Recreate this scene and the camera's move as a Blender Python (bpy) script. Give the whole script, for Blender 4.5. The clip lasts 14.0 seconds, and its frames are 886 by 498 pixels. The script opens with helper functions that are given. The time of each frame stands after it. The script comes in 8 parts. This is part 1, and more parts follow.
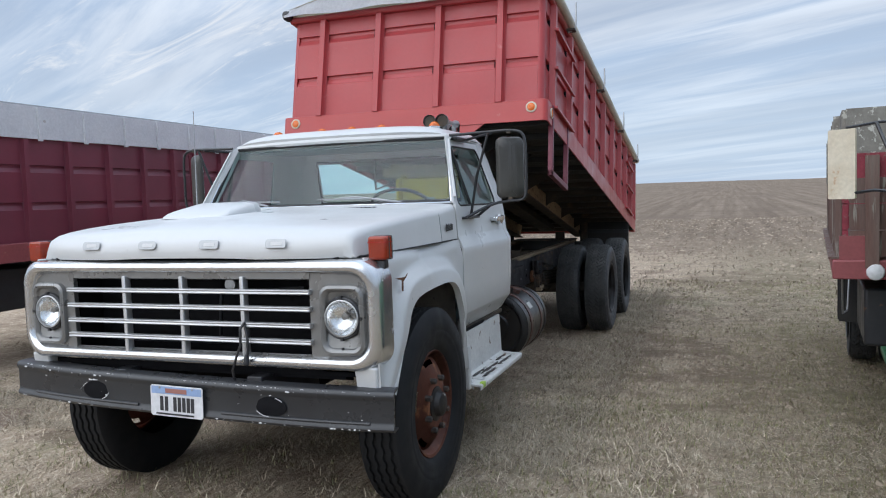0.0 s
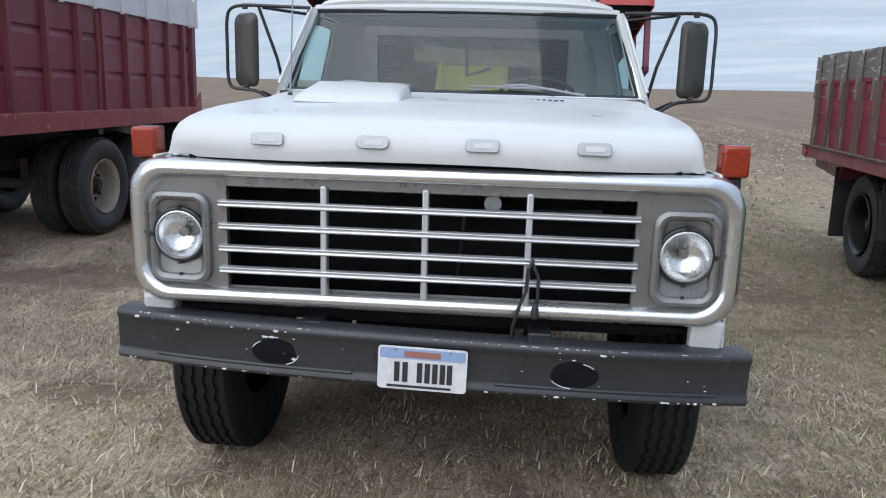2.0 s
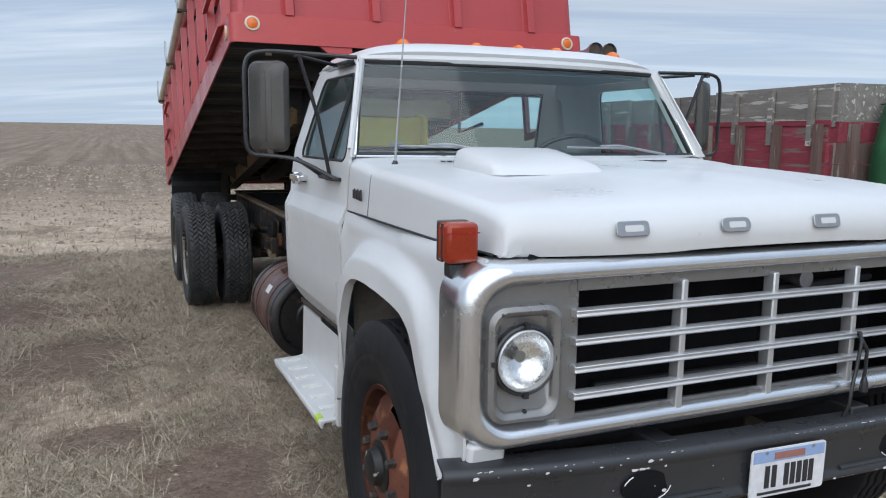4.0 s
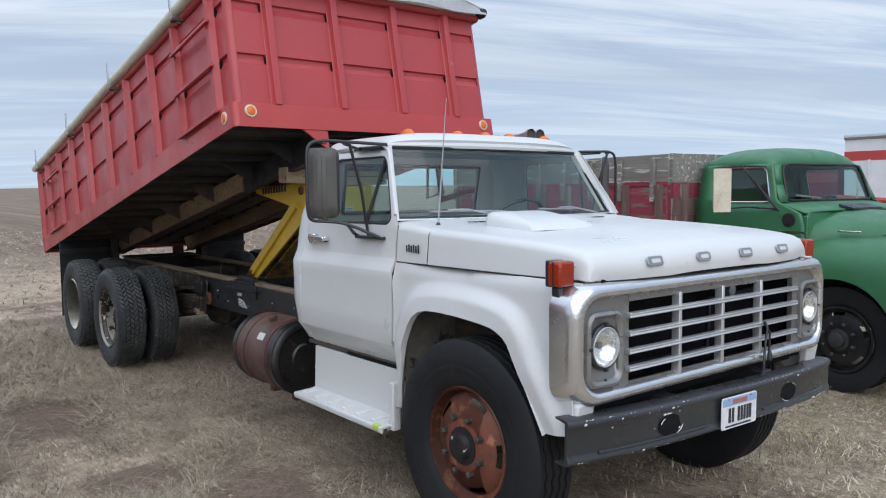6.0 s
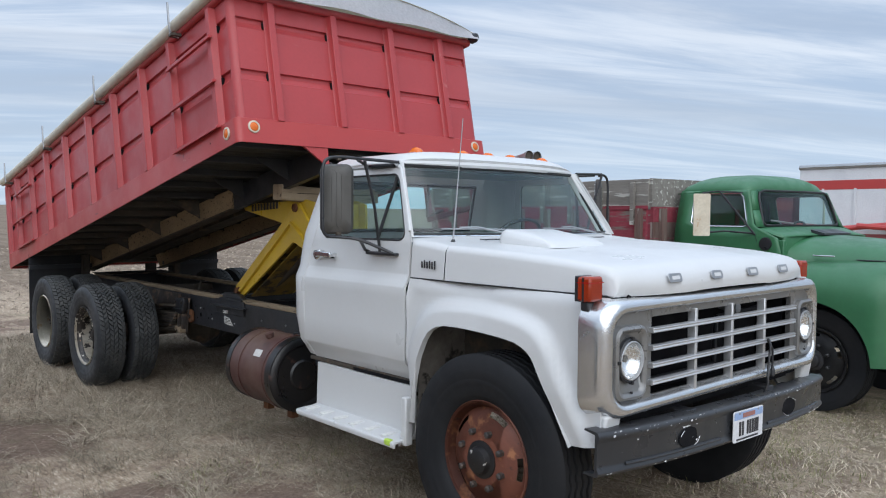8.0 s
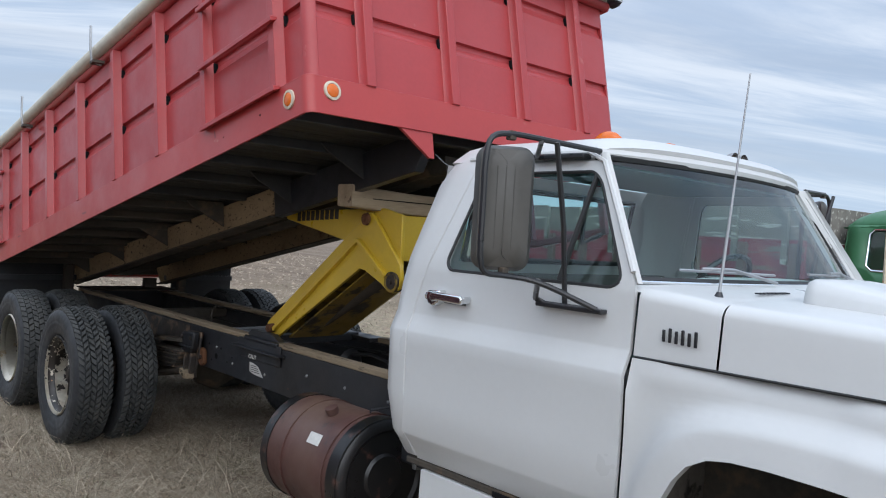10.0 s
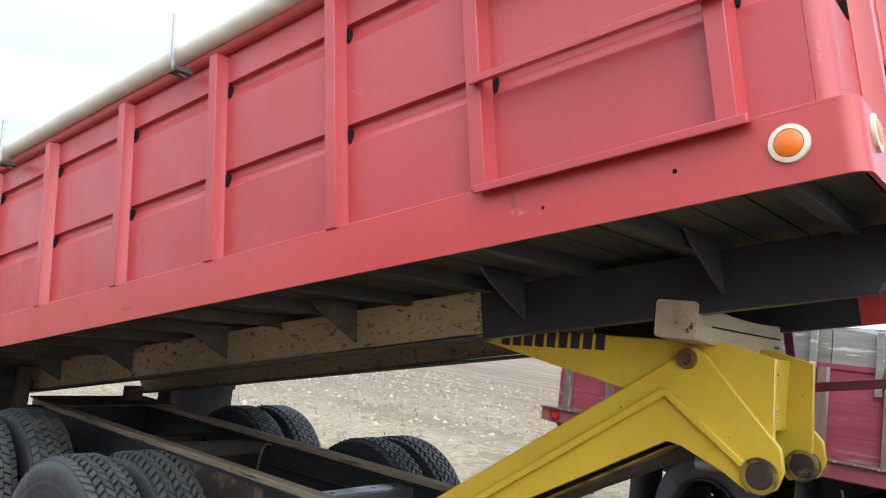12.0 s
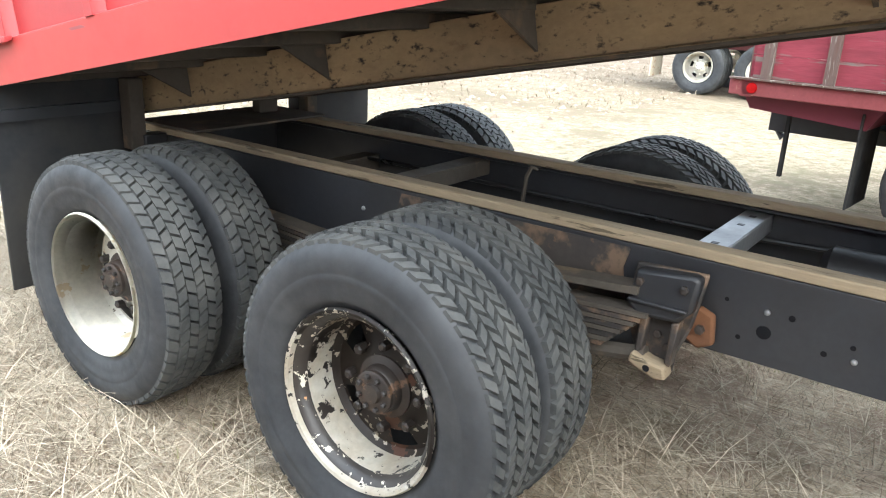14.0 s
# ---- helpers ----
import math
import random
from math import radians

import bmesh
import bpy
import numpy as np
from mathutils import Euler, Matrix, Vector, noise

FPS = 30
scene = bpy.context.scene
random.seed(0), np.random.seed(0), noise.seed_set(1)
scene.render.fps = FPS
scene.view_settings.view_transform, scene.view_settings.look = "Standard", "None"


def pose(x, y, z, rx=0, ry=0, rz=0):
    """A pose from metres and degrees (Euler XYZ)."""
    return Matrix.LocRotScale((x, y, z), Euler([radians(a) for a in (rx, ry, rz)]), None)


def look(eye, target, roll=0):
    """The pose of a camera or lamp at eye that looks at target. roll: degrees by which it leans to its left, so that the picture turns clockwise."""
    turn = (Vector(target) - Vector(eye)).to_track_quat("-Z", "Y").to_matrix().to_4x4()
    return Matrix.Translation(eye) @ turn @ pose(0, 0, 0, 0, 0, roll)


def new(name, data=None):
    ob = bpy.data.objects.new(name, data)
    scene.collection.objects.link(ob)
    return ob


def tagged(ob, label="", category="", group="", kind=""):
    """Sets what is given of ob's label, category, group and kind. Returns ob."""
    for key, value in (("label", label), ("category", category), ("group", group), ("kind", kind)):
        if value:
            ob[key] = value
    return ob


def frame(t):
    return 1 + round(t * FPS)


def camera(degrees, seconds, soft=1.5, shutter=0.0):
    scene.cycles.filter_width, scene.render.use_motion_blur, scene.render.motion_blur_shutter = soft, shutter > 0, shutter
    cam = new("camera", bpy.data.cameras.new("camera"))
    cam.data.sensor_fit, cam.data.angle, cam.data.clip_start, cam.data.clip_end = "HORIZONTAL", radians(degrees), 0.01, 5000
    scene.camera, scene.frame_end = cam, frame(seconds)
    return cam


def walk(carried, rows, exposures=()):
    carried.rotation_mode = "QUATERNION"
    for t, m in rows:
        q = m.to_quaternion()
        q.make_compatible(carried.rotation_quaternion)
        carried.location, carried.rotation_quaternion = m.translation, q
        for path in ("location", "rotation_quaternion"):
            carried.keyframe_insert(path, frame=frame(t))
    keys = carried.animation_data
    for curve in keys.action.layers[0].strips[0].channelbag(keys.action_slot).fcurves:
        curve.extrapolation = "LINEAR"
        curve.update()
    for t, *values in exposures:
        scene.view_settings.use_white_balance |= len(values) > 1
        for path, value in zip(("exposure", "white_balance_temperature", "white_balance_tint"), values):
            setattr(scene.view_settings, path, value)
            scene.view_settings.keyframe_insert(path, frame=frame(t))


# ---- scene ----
cam = camera(59.6, 14.0, soft=1.1)
METRES, EYE, TILT, LEAN, TURN = 14.29, 1.672, 0.0, 0.0, 21.2
PATH = [
    (0, (-0.068, 0.205, 1.61), (-0.753, 2.08, 1.481), -1.9),
    (0.5, (-0.633, 0.211, 1.627), (-1.205, 2.122, 1.478), -1.8),
    (1, (-1.169, 0.387, 1.665), (-1.632, 2.321, 1.451), -1.0),
    (1.5, (-1.753, 0.548, 1.638), (-2.089, 2.489, 1.293), 0.8),
    (2, (-2.297, 0.742, 1.599), (-2.46, 2.695, 1.201), 1.6),
    (2.5, (-2.929, 0.912, 1.594), (-2.803, 2.877, 1.242), 3.0),
    (3, (-3.451, 1.134, 1.639), (-3.055, 3.065, 1.301), 2.8),
    (3.5, (-3.913, 1.402, 1.663), (-3.316, 3.284, 1.349), 1.7),
    (4, (-4.428, 1.561, 1.675), (-3.651, 3.381, 1.387), 0.6),
    (4.2, (-4.614, 1.621, 1.671), (-3.767, 3.412, 1.398), 0.4),
    (6.3, (-6.093, 1.197, 1.739), (-4.821, 2.734, 1.594), -1.0),
    (6.5, (-6.169, 1.23, 1.715), (-4.878, 2.747, 1.535), -1.1),
    (7, (-6.324, 1.155, 1.733), (-5.021, 2.66, 1.533), -1.6),
    (7.2, (-6.35, 1.138, 1.723), (-5.041, 2.64, 1.547), -1.5),
    (9.3, (-5.889, 2.528, 1.694), (-4.542, 4.005, 1.668), 3.0),
    (9.5, (-5.817, 2.742, 1.723), (-4.47, 4.221, 1.691), 3.0),
    (10, (-5.578, 3.353, 1.698), (-4.231, 4.831, 1.664), 3.4),
    (10.5, (-5.48, 4.062, 1.672), (-4.112, 5.521, 1.639), 4.1),
    (11, (-5.428, 4.692, 1.686), (-4.062, 6.153, 1.728), 5.4),
    (11.5, (-5.452, 5.346, 1.727), (-4.015, 6.728, 1.889), 6.6),
    (12, (-5.516, 5.913, 1.787), (-3.991, 7.191, 1.983), 6.4),
    (12.5, (-5.511, 6.473, 1.774), (-3.977, 7.755, 1.789), 5.7),
    (13, (-5.559, 7.003, 1.733), (-3.978, 8.201, 1.476), 4.8),
    (13.5, (-5.44, 7.525, 1.659), (-3.88, 8.681, 1.181), 3.0),
    (14, (-5.296, 8.09, 1.656), (-3.752, 9.193, 1.026), 2.8),
]
EXPOSURE = [(0.0, 0.06, 6250, 10), (2.5, 0.06, 6250, 10), (4.0, 0.0, 6250, 10), (6.8, 0.07, 6250, 10), (9.5, 0.03, 6250, 10), (10.5, 0.30, 6250, 10), (11.5, 0.82, 6350, 9), (12.0, 1.06, 6400, 8), (12.5, 1.34, 6550, 6), (13.2, 1.74, 6600, 6), (14.0, 2.02, 6600, 6)]
walk(cam, [(t, look(eye, target, roll)) for t, eye, target, roll in PATH], EXPOSURE)

# ---- daylight ----
world = bpy.data.worlds.new("overcast_sky")
scene.world = world
world.use_nodes = True
wn, wl = world.node_tree.nodes, world.node_tree.links
wn.clear()
SUN_EL, SUN_AZ = 42.0, -146.0
sky = wn.new("ShaderNodeTexSky")
sky.sky_type, sky.sun_disc = "NISHITA", False
sky.sun_elevation, sky.sun_rotation = radians(SUN_EL), radians(SUN_AZ)
sky.air_density, sky.dust_density = 1.0, 1.5
tc = wn.new("ShaderNodeTexCoord")
sep = wn.new("ShaderNodeSeparateXYZ")
wl.new(tc.outputs["Generated"], sep.inputs[0])


def wmath(op, a, b, clamp=False):
    n = wn.new("ShaderNodeMath")
    n.operation, n.use_clamp = op, clamp
    for i, v in enumerate((a, b)):
        if isinstance(v, (int, float)):
            n.inputs[i].default_value = v
        else:
            wl.new(v, n.inputs[i])
    return n.outputs[0]


def wmix(fac, a, b):
    n = wn.new("ShaderNodeMix")
    n.data_type = "RGBA"
    for i, v in ((0, fac), (6, a), (7, b)):
        if isinstance(v, (int, float)):
            n.inputs[i].default_value = v
        elif isinstance(v, tuple):
            n.inputs[i].default_value = (*v, 1)
        else:
            wl.new(v, n.inputs[i])
    return n.outputs[2]


# the cloud deck lies on a flat sheet overhead: directions are divided by their height
up = wmath("ADD", wmath("MAXIMUM", sep.outputs[2], 0.0), 0.10)
cmb = wn.new("ShaderNodeCombineXYZ")
wl.new(wmath("DIVIDE", sep.outputs[0], up), cmb.inputs[0])
wl.new(wmath("DIVIDE", sep.outputs[1], up), cmb.inputs[1])
cmap = wn.new("ShaderNodeMapping")
cturn = wn.new("ShaderNodeMapping")
cturn.inputs["Rotation"].default_value = (0, 0, radians(27))
wl.new(cmb.outputs[0], cturn.inputs[0])
cmap.inputs["Scale"].default_value = (0.34, 1.7, 1)
wl.new(cturn.outputs[0], cmap.inputs[0])


def wnoise(scale, detail, rough, dist):
    n = wn.new("ShaderNodeTexNoise")
    n.inputs["Scale"].default_value, n.inputs["Detail"].default_value = scale, detail
    n.inputs["Roughness"].default_value, n.inputs["Distortion"].default_value = rough, dist
    wl.new(cmap.outputs[0], n.inputs["Vector"])
    return n.outputs[0]


def wramp(v, a, b):
    n = wn.new("ShaderNodeMapRange")
    n.interpolation_type = "SMOOTHSTEP"
    n.inputs[1].default_value, n.inputs[2].default_value = a, b
    wl.new(v, n.inputs[0])
    return n.outputs[0]


wisps = wramp(wnoise(1.3, 7, 0.62, 0.5), 0.38, 0.66)
deck = wramp(wnoise(0.45, 4, 0.55, 0.3), 0.40, 0.62)
thin = wmix(wisps, (0.46, 0.57, 0.73), (0.80, 0.86, 0.94))
clouds = wmix(wmath("MULTIPLY", deck, 0.70), thin, (0.44, 0.50, 0.60))
puff = wmath("MULTIPLY", wramp(wnoise(2.6, 9, 0.68, 0.9), 0.50, 0.68), wramp(sep.outputs[0], 0.05, -0.55))
clouds = wmix(wmath("MULTIPLY", puff, 0.75), clouds, (0.93, 0.93, 0.93))
low = wramp(sep.outputs[2], 0.22, 0.02)
hazy = wmix(wmath("MULTIPLY", low, 0.55), clouds, (0.58, 0.71, 0.86))
nishita = wn.new("ShaderNodeMix")
nishita.data_type, nishita.blend_type = "RGBA", "MULTIPLY"
nishita.inputs[0].default_value = 1.0
wl.new(sky.outputs[0], nishita.inputs[6])
nishita.inputs[7].default_value = (0.08, 0.08, 0.08, 1)
bg = wn.new("ShaderNodeBackground")
zenith = wn.new("ShaderNodeMapRange")
zenith.inputs[1].default_value, zenith.inputs[2].default_value = 0.22, 0.95
zenith.inputs[3].default_value, zenith.inputs[4].default_value = 1.0, 2.2
wl.new(sep.outputs[2], zenith.inputs[0])
bright = wn.new("ShaderNodeVectorMath")
bright.operation = "SCALE"
wl.new(wmix(0.88, nishita.outputs[2], hazy), bright.inputs[0])
wl.new(zenith.outputs[0], bright.inputs["Scale"])
wl.new(bright.outputs[0], bg.inputs["Color"])
bg.inputs["Strength"].default_value = 1.02
wo = wn.new("ShaderNodeOutputWorld")
wl.new(bg.outputs[0], wo.inputs["Surface"])
sun = new("sun", bpy.data.lights.new("sun", "SUN"))
sun.data.energy, sun.data.angle, sun.data.color = 1.95, radians(84), (1.0, 0.985, 0.96)
sun_dir = Vector((math.sin(radians(SUN_AZ)) * math.cos(radians(SUN_EL)), math.cos(radians(SUN_AZ)) * math.cos(radians(SUN_EL)), math.sin(radians(SUN_EL))))
sun.matrix_world = look(sun_dir * 50, (0, 0, 0))


# ---- materials ----
def M(name, c1, c2=None, rough=0.5, metal=0.0, s1=2.5, wear=None, at=0.62, ws=9.0, wear2=None, at2=0.66, ws2=30.0,
      bump=0.15, bs=60.0, stretch=None, spread=0.0, island=False, coat=0.0, dust=None, soft=0.03, rvar=0.12, dist=0.002, fine=0.35, lean=None):
    """A painted, rusty, wooden or rubber surface: two tones, worn spots of one or two colours, fine relief."""
    m = bpy.data.materials.new(name)
    m.use_nodes = True
    n, l = m.node_tree.nodes, m.node_tree.links
    p = n["Principled BSDF"]
    tcn = n.new("ShaderNodeTexCoord")
    vec = tcn.outputs["Object"]
    if stretch:
        mp = n.new("ShaderNodeMapping")
        mp.inputs["Scale"].default_value = stretch
        l.new(vec, mp.inputs[0])
        vec = mp.outputs[0]

    def noi(scale, detail=6, ro=0.6, v=None):
        t = n.new("ShaderNodeTexNoise")
        t.inputs["Scale"].default_value, t.inputs["Detail"].default_value, t.inputs["Roughness"].default_value = scale, detail, ro
        l.new(v or vec, t.inputs["Vector"])
        return t.outputs[0]

    def rmp(v, a, b):
        t = n.new("ShaderNodeMapRange")
        t.inputs[1].default_value, t.inputs[2].default_value = a, b
        l.new(v, t.inputs[0])
        return t.outputs[0]

    def mix(f, a, b, kind="MIX"):
        t = n.new("ShaderNodeMix")
        t.data_type, t.blend_type = "RGBA", kind
        for i, v in ((0, f), (6, a), (7, b)):
            if isinstance(v, tuple):
                t.inputs[i].default_value = (*v, 1)
            elif isinstance(v, float):
                t.inputs[i].default_value = v
            else:
                l.new(v, t.inputs[i])
        return t.outputs[2]

    c2 = c2 or tuple(0.8 * v for v in c1)
    col = mix(rmp(noi(s1), 0.35, 0.68), c1, c2)
    col = mix(fine, col, mix(rmp(noi(bs * 0.7, 3), 0.3, 0.7), (0.55, 0.55, 0.55), (1.0, 1.0, 1.0)), "MULTIPLY")
    rg = rmp(noi(s1 * 3, 4), 0.3, 0.7)
    if spread or island:
        if island:
            rnd = n.new("ShaderNodeNewGeometry").outputs["Random Per Island"]
        else:
            rnd = n.new("ShaderNodeObjectInfo").outputs["Random"]
        lo = 1.0 - spread
        col = mix(1.0, col, mix(rnd, (lo, lo, lo), (1.0, 1.0, 1.0)), "MULTIPLY")
    if dust:
        col = mix(rmp(noi(s1 * 0.6, 5), 0.42, 0.75), col, dust)

    def worn(scale):
        """Where the paint is gone; lean makes it go sooner on one side of the thing."""
        v = noi(scale)
        if not lean:
            return v
        dot, add = n.new("ShaderNodeVectorMath"), n.new("ShaderNodeMath")
        dot.operation, add.operation = "DOT_PRODUCT", "ADD"
        l.new(tcn.outputs["Object"], dot.inputs[0])
        dot.inputs[1].default_value = lean
        l.new(v, add.inputs[0])
        l.new(dot.outputs["Value"], add.inputs[1])
        return add.outputs[0]

    if wear:
        col = mix(rmp(worn(ws), at, at + soft), col, wear)
    if wear2:
        col = mix(rmp(worn(ws2), at2, at2 + soft), col, wear2)
    l.new(col, p.inputs["Base Color"])
    rr = n.new("ShaderNodeMapRange")
    rr.inputs[3].default_value, rr.inputs[4].default_value = max(0.02, rough - rvar), min(1.0, rough + rvar)
    l.new(rg, rr.inputs[0])
    l.new(rr.outputs[0], p.inputs["Roughness"])
    p.inputs["Metallic"].default_value = metal
    p.inputs["Specular IOR Level"].default_value = 0.5 if rough < 0.65 else 0.22
    p.inputs["Coat Weight"].default_value = coat
    if bump:
        b = n.new("ShaderNodeBump")
        b.inputs["Strength"].default_value, b.inputs["Distance"].default_value = bump, dist
        l.new(noi(bs, 4), b.inputs["Height"])
        l.new(b.outputs[0], p.inputs["Normal"])
    return m


WHITE = M("white_paint", (0.569, 0.575, 0.573), (0.540, 0.547, 0.543), rough=0.38, bump=0.02, fine=0.04, s1=0.9, coat=0.12, wear=(0.34, 0.27, 0.21), at=0.80, ws=75, soft=0.02)
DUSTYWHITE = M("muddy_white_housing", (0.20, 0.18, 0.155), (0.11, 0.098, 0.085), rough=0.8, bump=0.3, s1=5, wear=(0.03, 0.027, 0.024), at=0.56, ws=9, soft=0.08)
TANKBLACK = M("black_tank_paint", (0.007, 0.008, 0.009), (0.014, 0.012, 0.012), rough=0.36, bump=0.08, wear=(0.07, 0.035, 0.028), at=0.60, ws=6, soft=0.06)
WHITE_WORN = M("white_step_paint", (0.72, 0.72, 0.70), (0.6, 0.6, 0.58), rough=0.5, wear=(0.16, 0.12, 0.09), at=0.63, ws=11)
CHROME = M("chrome", (0.78, 0.79, 0.80), (0.70, 0.71, 0.72), rough=0.16, metal=1.0, bump=0.02, rvar=0.06, wear=(0.45, 0.42, 0.38), at=0.7, ws=20, fine=0.12)
SILVER = M("silver_panel_paint", (0.25, 0.25, 0.247), (0.205, 0.205, 0.20), rough=0.34, metal=0.55, bump=0.03, fine=0.12)
BRIGHT = M("satin_bar", (0.60, 0.61, 0.62), (0.52, 0.525, 0.53), rough=0.42, metal=0.75, bump=0.03, fine=0.10)
TRIM = M("aged_bright_trim", (0.66, 0.67, 0.68), (0.58, 0.59, 0.60), rough=0.24, metal=0.92, bump=0.0, s1=2, rvar=0.06, fine=0.04)
BUMPER = M("dark_grey_bumper_paint", (0.032, 0.034, 0.037), (0.024, 0.025, 0.028), rough=0.33, bump=0.05, wear=(0.75, 0.73, 0.70), at=0.735, ws=30, soft=0.008, wear2=(0.16, 0.08, 0.04), at2=0.75, ws2=9, fine=0.12)
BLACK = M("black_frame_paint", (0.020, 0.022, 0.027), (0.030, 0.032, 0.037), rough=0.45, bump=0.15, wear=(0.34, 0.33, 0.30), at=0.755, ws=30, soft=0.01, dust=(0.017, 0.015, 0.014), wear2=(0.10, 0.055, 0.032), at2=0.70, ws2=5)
DIRTY = M("dusty_black_steel", (0.062, 0.054, 0.046), (0.095, 0.08, 0.064), rough=0.8, bump=0.3, wear=(0.13, 0.095, 0.064), at=0.56, ws=6, soft=0.1)
TANBEAM = M("mud_caked_beam", (0.41, 0.30, 0.175), (0.25, 0.185, 0.115), rough=0.85, bump=0.4, s1=1.6, wear=(0.035, 0.030, 0.027), at=0.57, ws=30, soft=0.12, stretch=(1, 0.7, 1.3), wear2=(0.12, 0.058, 0.034), at2=0.60, ws2=5)
RUBBER = M("tyre_rubber", (0.020, 0.022, 0.025), (0.034, 0.037, 0.042), rough=0.62, bump=0.15, bs=90, s1=7, dust=(0.047, 0.049, 0.052), wear=(0.15, 0.145, 0.135), at=0.73, ws=38, soft=0.03)
TREADRUBBER = M("worn_tread_rubber", (0.040, 0.043, 0.045), (0.070, 0.073, 0.073), rough=0.72, bump=0.3, bs=90, s1=8, dust=(0.10, 0.10, 0.095), wear=(0.34, 0.33, 0.30), at=0.735, ws=55, soft=0.02)
RUBBER_NEW = M("black_rib_tyre_rubber", (0.011, 0.012, 0.014), (0.016, 0.017, 0.019), rough=0.66, bump=0.1, bs=90, dust=(0.017, 0.017, 0.018))
HUBBLACK = M("black_oily_hub", (0.007, 0.007, 0.008), (0.016, 0.013, 0.012), rough=0.5, bump=0.3, wear=(0.34, 0.32, 0.30), at=0.66, ws=22, soft=0.02)
FLAP = M("mud_flap_rubber", (0.022, 0.024, 0.027), (0.032, 0.033, 0.036), rough=0.75, bump=0.1, dust=(0.06, 0.056, 0.05))
RUSTWHEEL = M("rusty_red_wheel", (0.17, 0.055, 0.030), (0.12, 0.038, 0.024), rough=0.6, bump=0.25, wear=(0.30, 0.125, 0.055), at=0.55, ws=10, soft=0.1, wear2=(0.04, 0.025, 0.022), at2=0.64, ws2=25)
WHITERIM = M("worn_white_wheel", (0.74, 0.71, 0.63), (0.66, 0.62, 0.52), rough=0.5, bump=0.12, wear=(0.10, 0.06, 0.04), at=0.665, ws=16, soft=0.015, wear2=(0.52, 0.42, 0.28), at2=0.62, ws2=7)
PEELRIM = M("peeling_black_white_wheel", (0.72, 0.69, 0.61), (0.56, 0.49, 0.38), rough=0.45, bump=0.2, s1=9, wear=(0.024, 0.020, 0.018), at=0.545, ws=34, soft=0.015, wear2=(0.030, 0.024, 0.021), at2=0.57, ws2=11, lean=(0.0, 0.10, 0.34))
RINGBLACK = M("chipped_black_rim_band", (0.020, 0.018, 0.017), (0.035, 0.028, 0.024), rough=0.45, bump=0.2, wear=(0.62, 0.57, 0.47), at=0.60, ws=34, soft=0.015, wear2=(0.42, 0.20, 0.08), at2=0.68, ws2=14)
DISCDARK = M("flaking_dark_disc", (0.030, 0.025, 0.022), (0.05, 0.036, 0.028), rough=0.45, bump=0.2, wear=(0.60, 0.55, 0.45), at=0.60, ws=24, soft=0.012, wear2=(0.14, 0.065, 0.04), at2=0.60, ws2=9)
RUSTYBLACK = M("rusty_black_casting", (0.024, 0.022, 0.022), (0.05, 0.04, 0.034), rough=0.6, bump=0.4, wear=(0.13, 0.085, 0.055), at=0.50, ws=7, soft=0.10, wear2=(0.20, 0.105, 0.05), at2=0.66, ws2=11)
BLACKRIM = M("black_wheel", (0.025, 0.026, 0.028), (0.04, 0.04, 0.042), rough=0.4, bump=0.1)
HUBGREY = M("greasy_hub", (0.022, 0.020, 0.019), (0.055, 0.035, 0.025), rough=0.5, bump=0.4, wear=(0.13, 0.075, 0.045), at=0.58, ws=18, soft=0.05, wear2=(0.22, 0.2, 0.18), at2=0.72, ws2=40)
RED = M("red_box_paint", (0.405, 0.046, 0.048), (0.35, 0.040, 0.043), rough=0.42, bump=0.06, s1=1.2, wear=(0.46, 0.16, 0.14), at=0.68, ws=7, soft=0.12, coat=0.1, fine=0.14, wear2=(0.14, 0.03, 0.03), at2=0.72, ws2=19)
REDNEW = M("bright_red_sill_paint", (0.435, 0.047, 0.042), (0.385, 0.043, 0.042), rough=0.4, bump=0.06, s1=1.0, wear=(0.46, 0.20, 0.16), at=0.70, ws=7, soft=0.08, coat=0.1, fine=0.12, wear2=(0.10, 0.03, 0.025), at2=0.755, ws2=22)
MAROON = M("maroon_box_paint", (0.185, 0.036, 0.058), (0.15, 0.031, 0.050), rough=0.45, bump=0.06, s1=1.0, wear=(0.10, 0.05, 0.05), at=0.7, ws=6, fine=0.12)
MAROON2 = M("faded_red_sill_paint", (0.30, 0.075, 0.082), (0.23, 0.058, 0.062), rough=0.5, bump=0.08, s1=1.0, wear=(0.36, 0.17, 0.13), at=0.63, ws=9, wear2=(0.34, 0.13, 0.04), at2=0.70, ws2=6)
TARP = M("cream_vinyl_tarp", (0.62, 0.58, 0.48), (0.54, 0.50, 0.41), rough=0.55, bump=0.3, bs=14, s1=1.5, dist=0.01)
WHITEBOARD = M("white_side_board", (0.70, 0.71, 0.73), (0.62, 0.63, 0.66), rough=0.5, bump=0.08, wear=(0.45, 0.42, 0.40), at=0.7, ws=8)
YELLOW = M("yellow_hoist_paint", (0.66, 0.45, 0.035), (0.56, 0.37, 0.032), rough=0.38, bump=0.08, wear=(0.05, 0.035, 0.02), at=0.70, ws=12, soft=0.03, coat=0.1, fine=0.12)
YELLOWDIRT = M("greasy_yellow_paint", (0.30, 0.19, 0.02), (0.16, 0.10, 0.02), rough=0.6, bump=0.2, wear=(0.03, 0.022, 0.015), at=0.5, ws=7, soft=0.08)
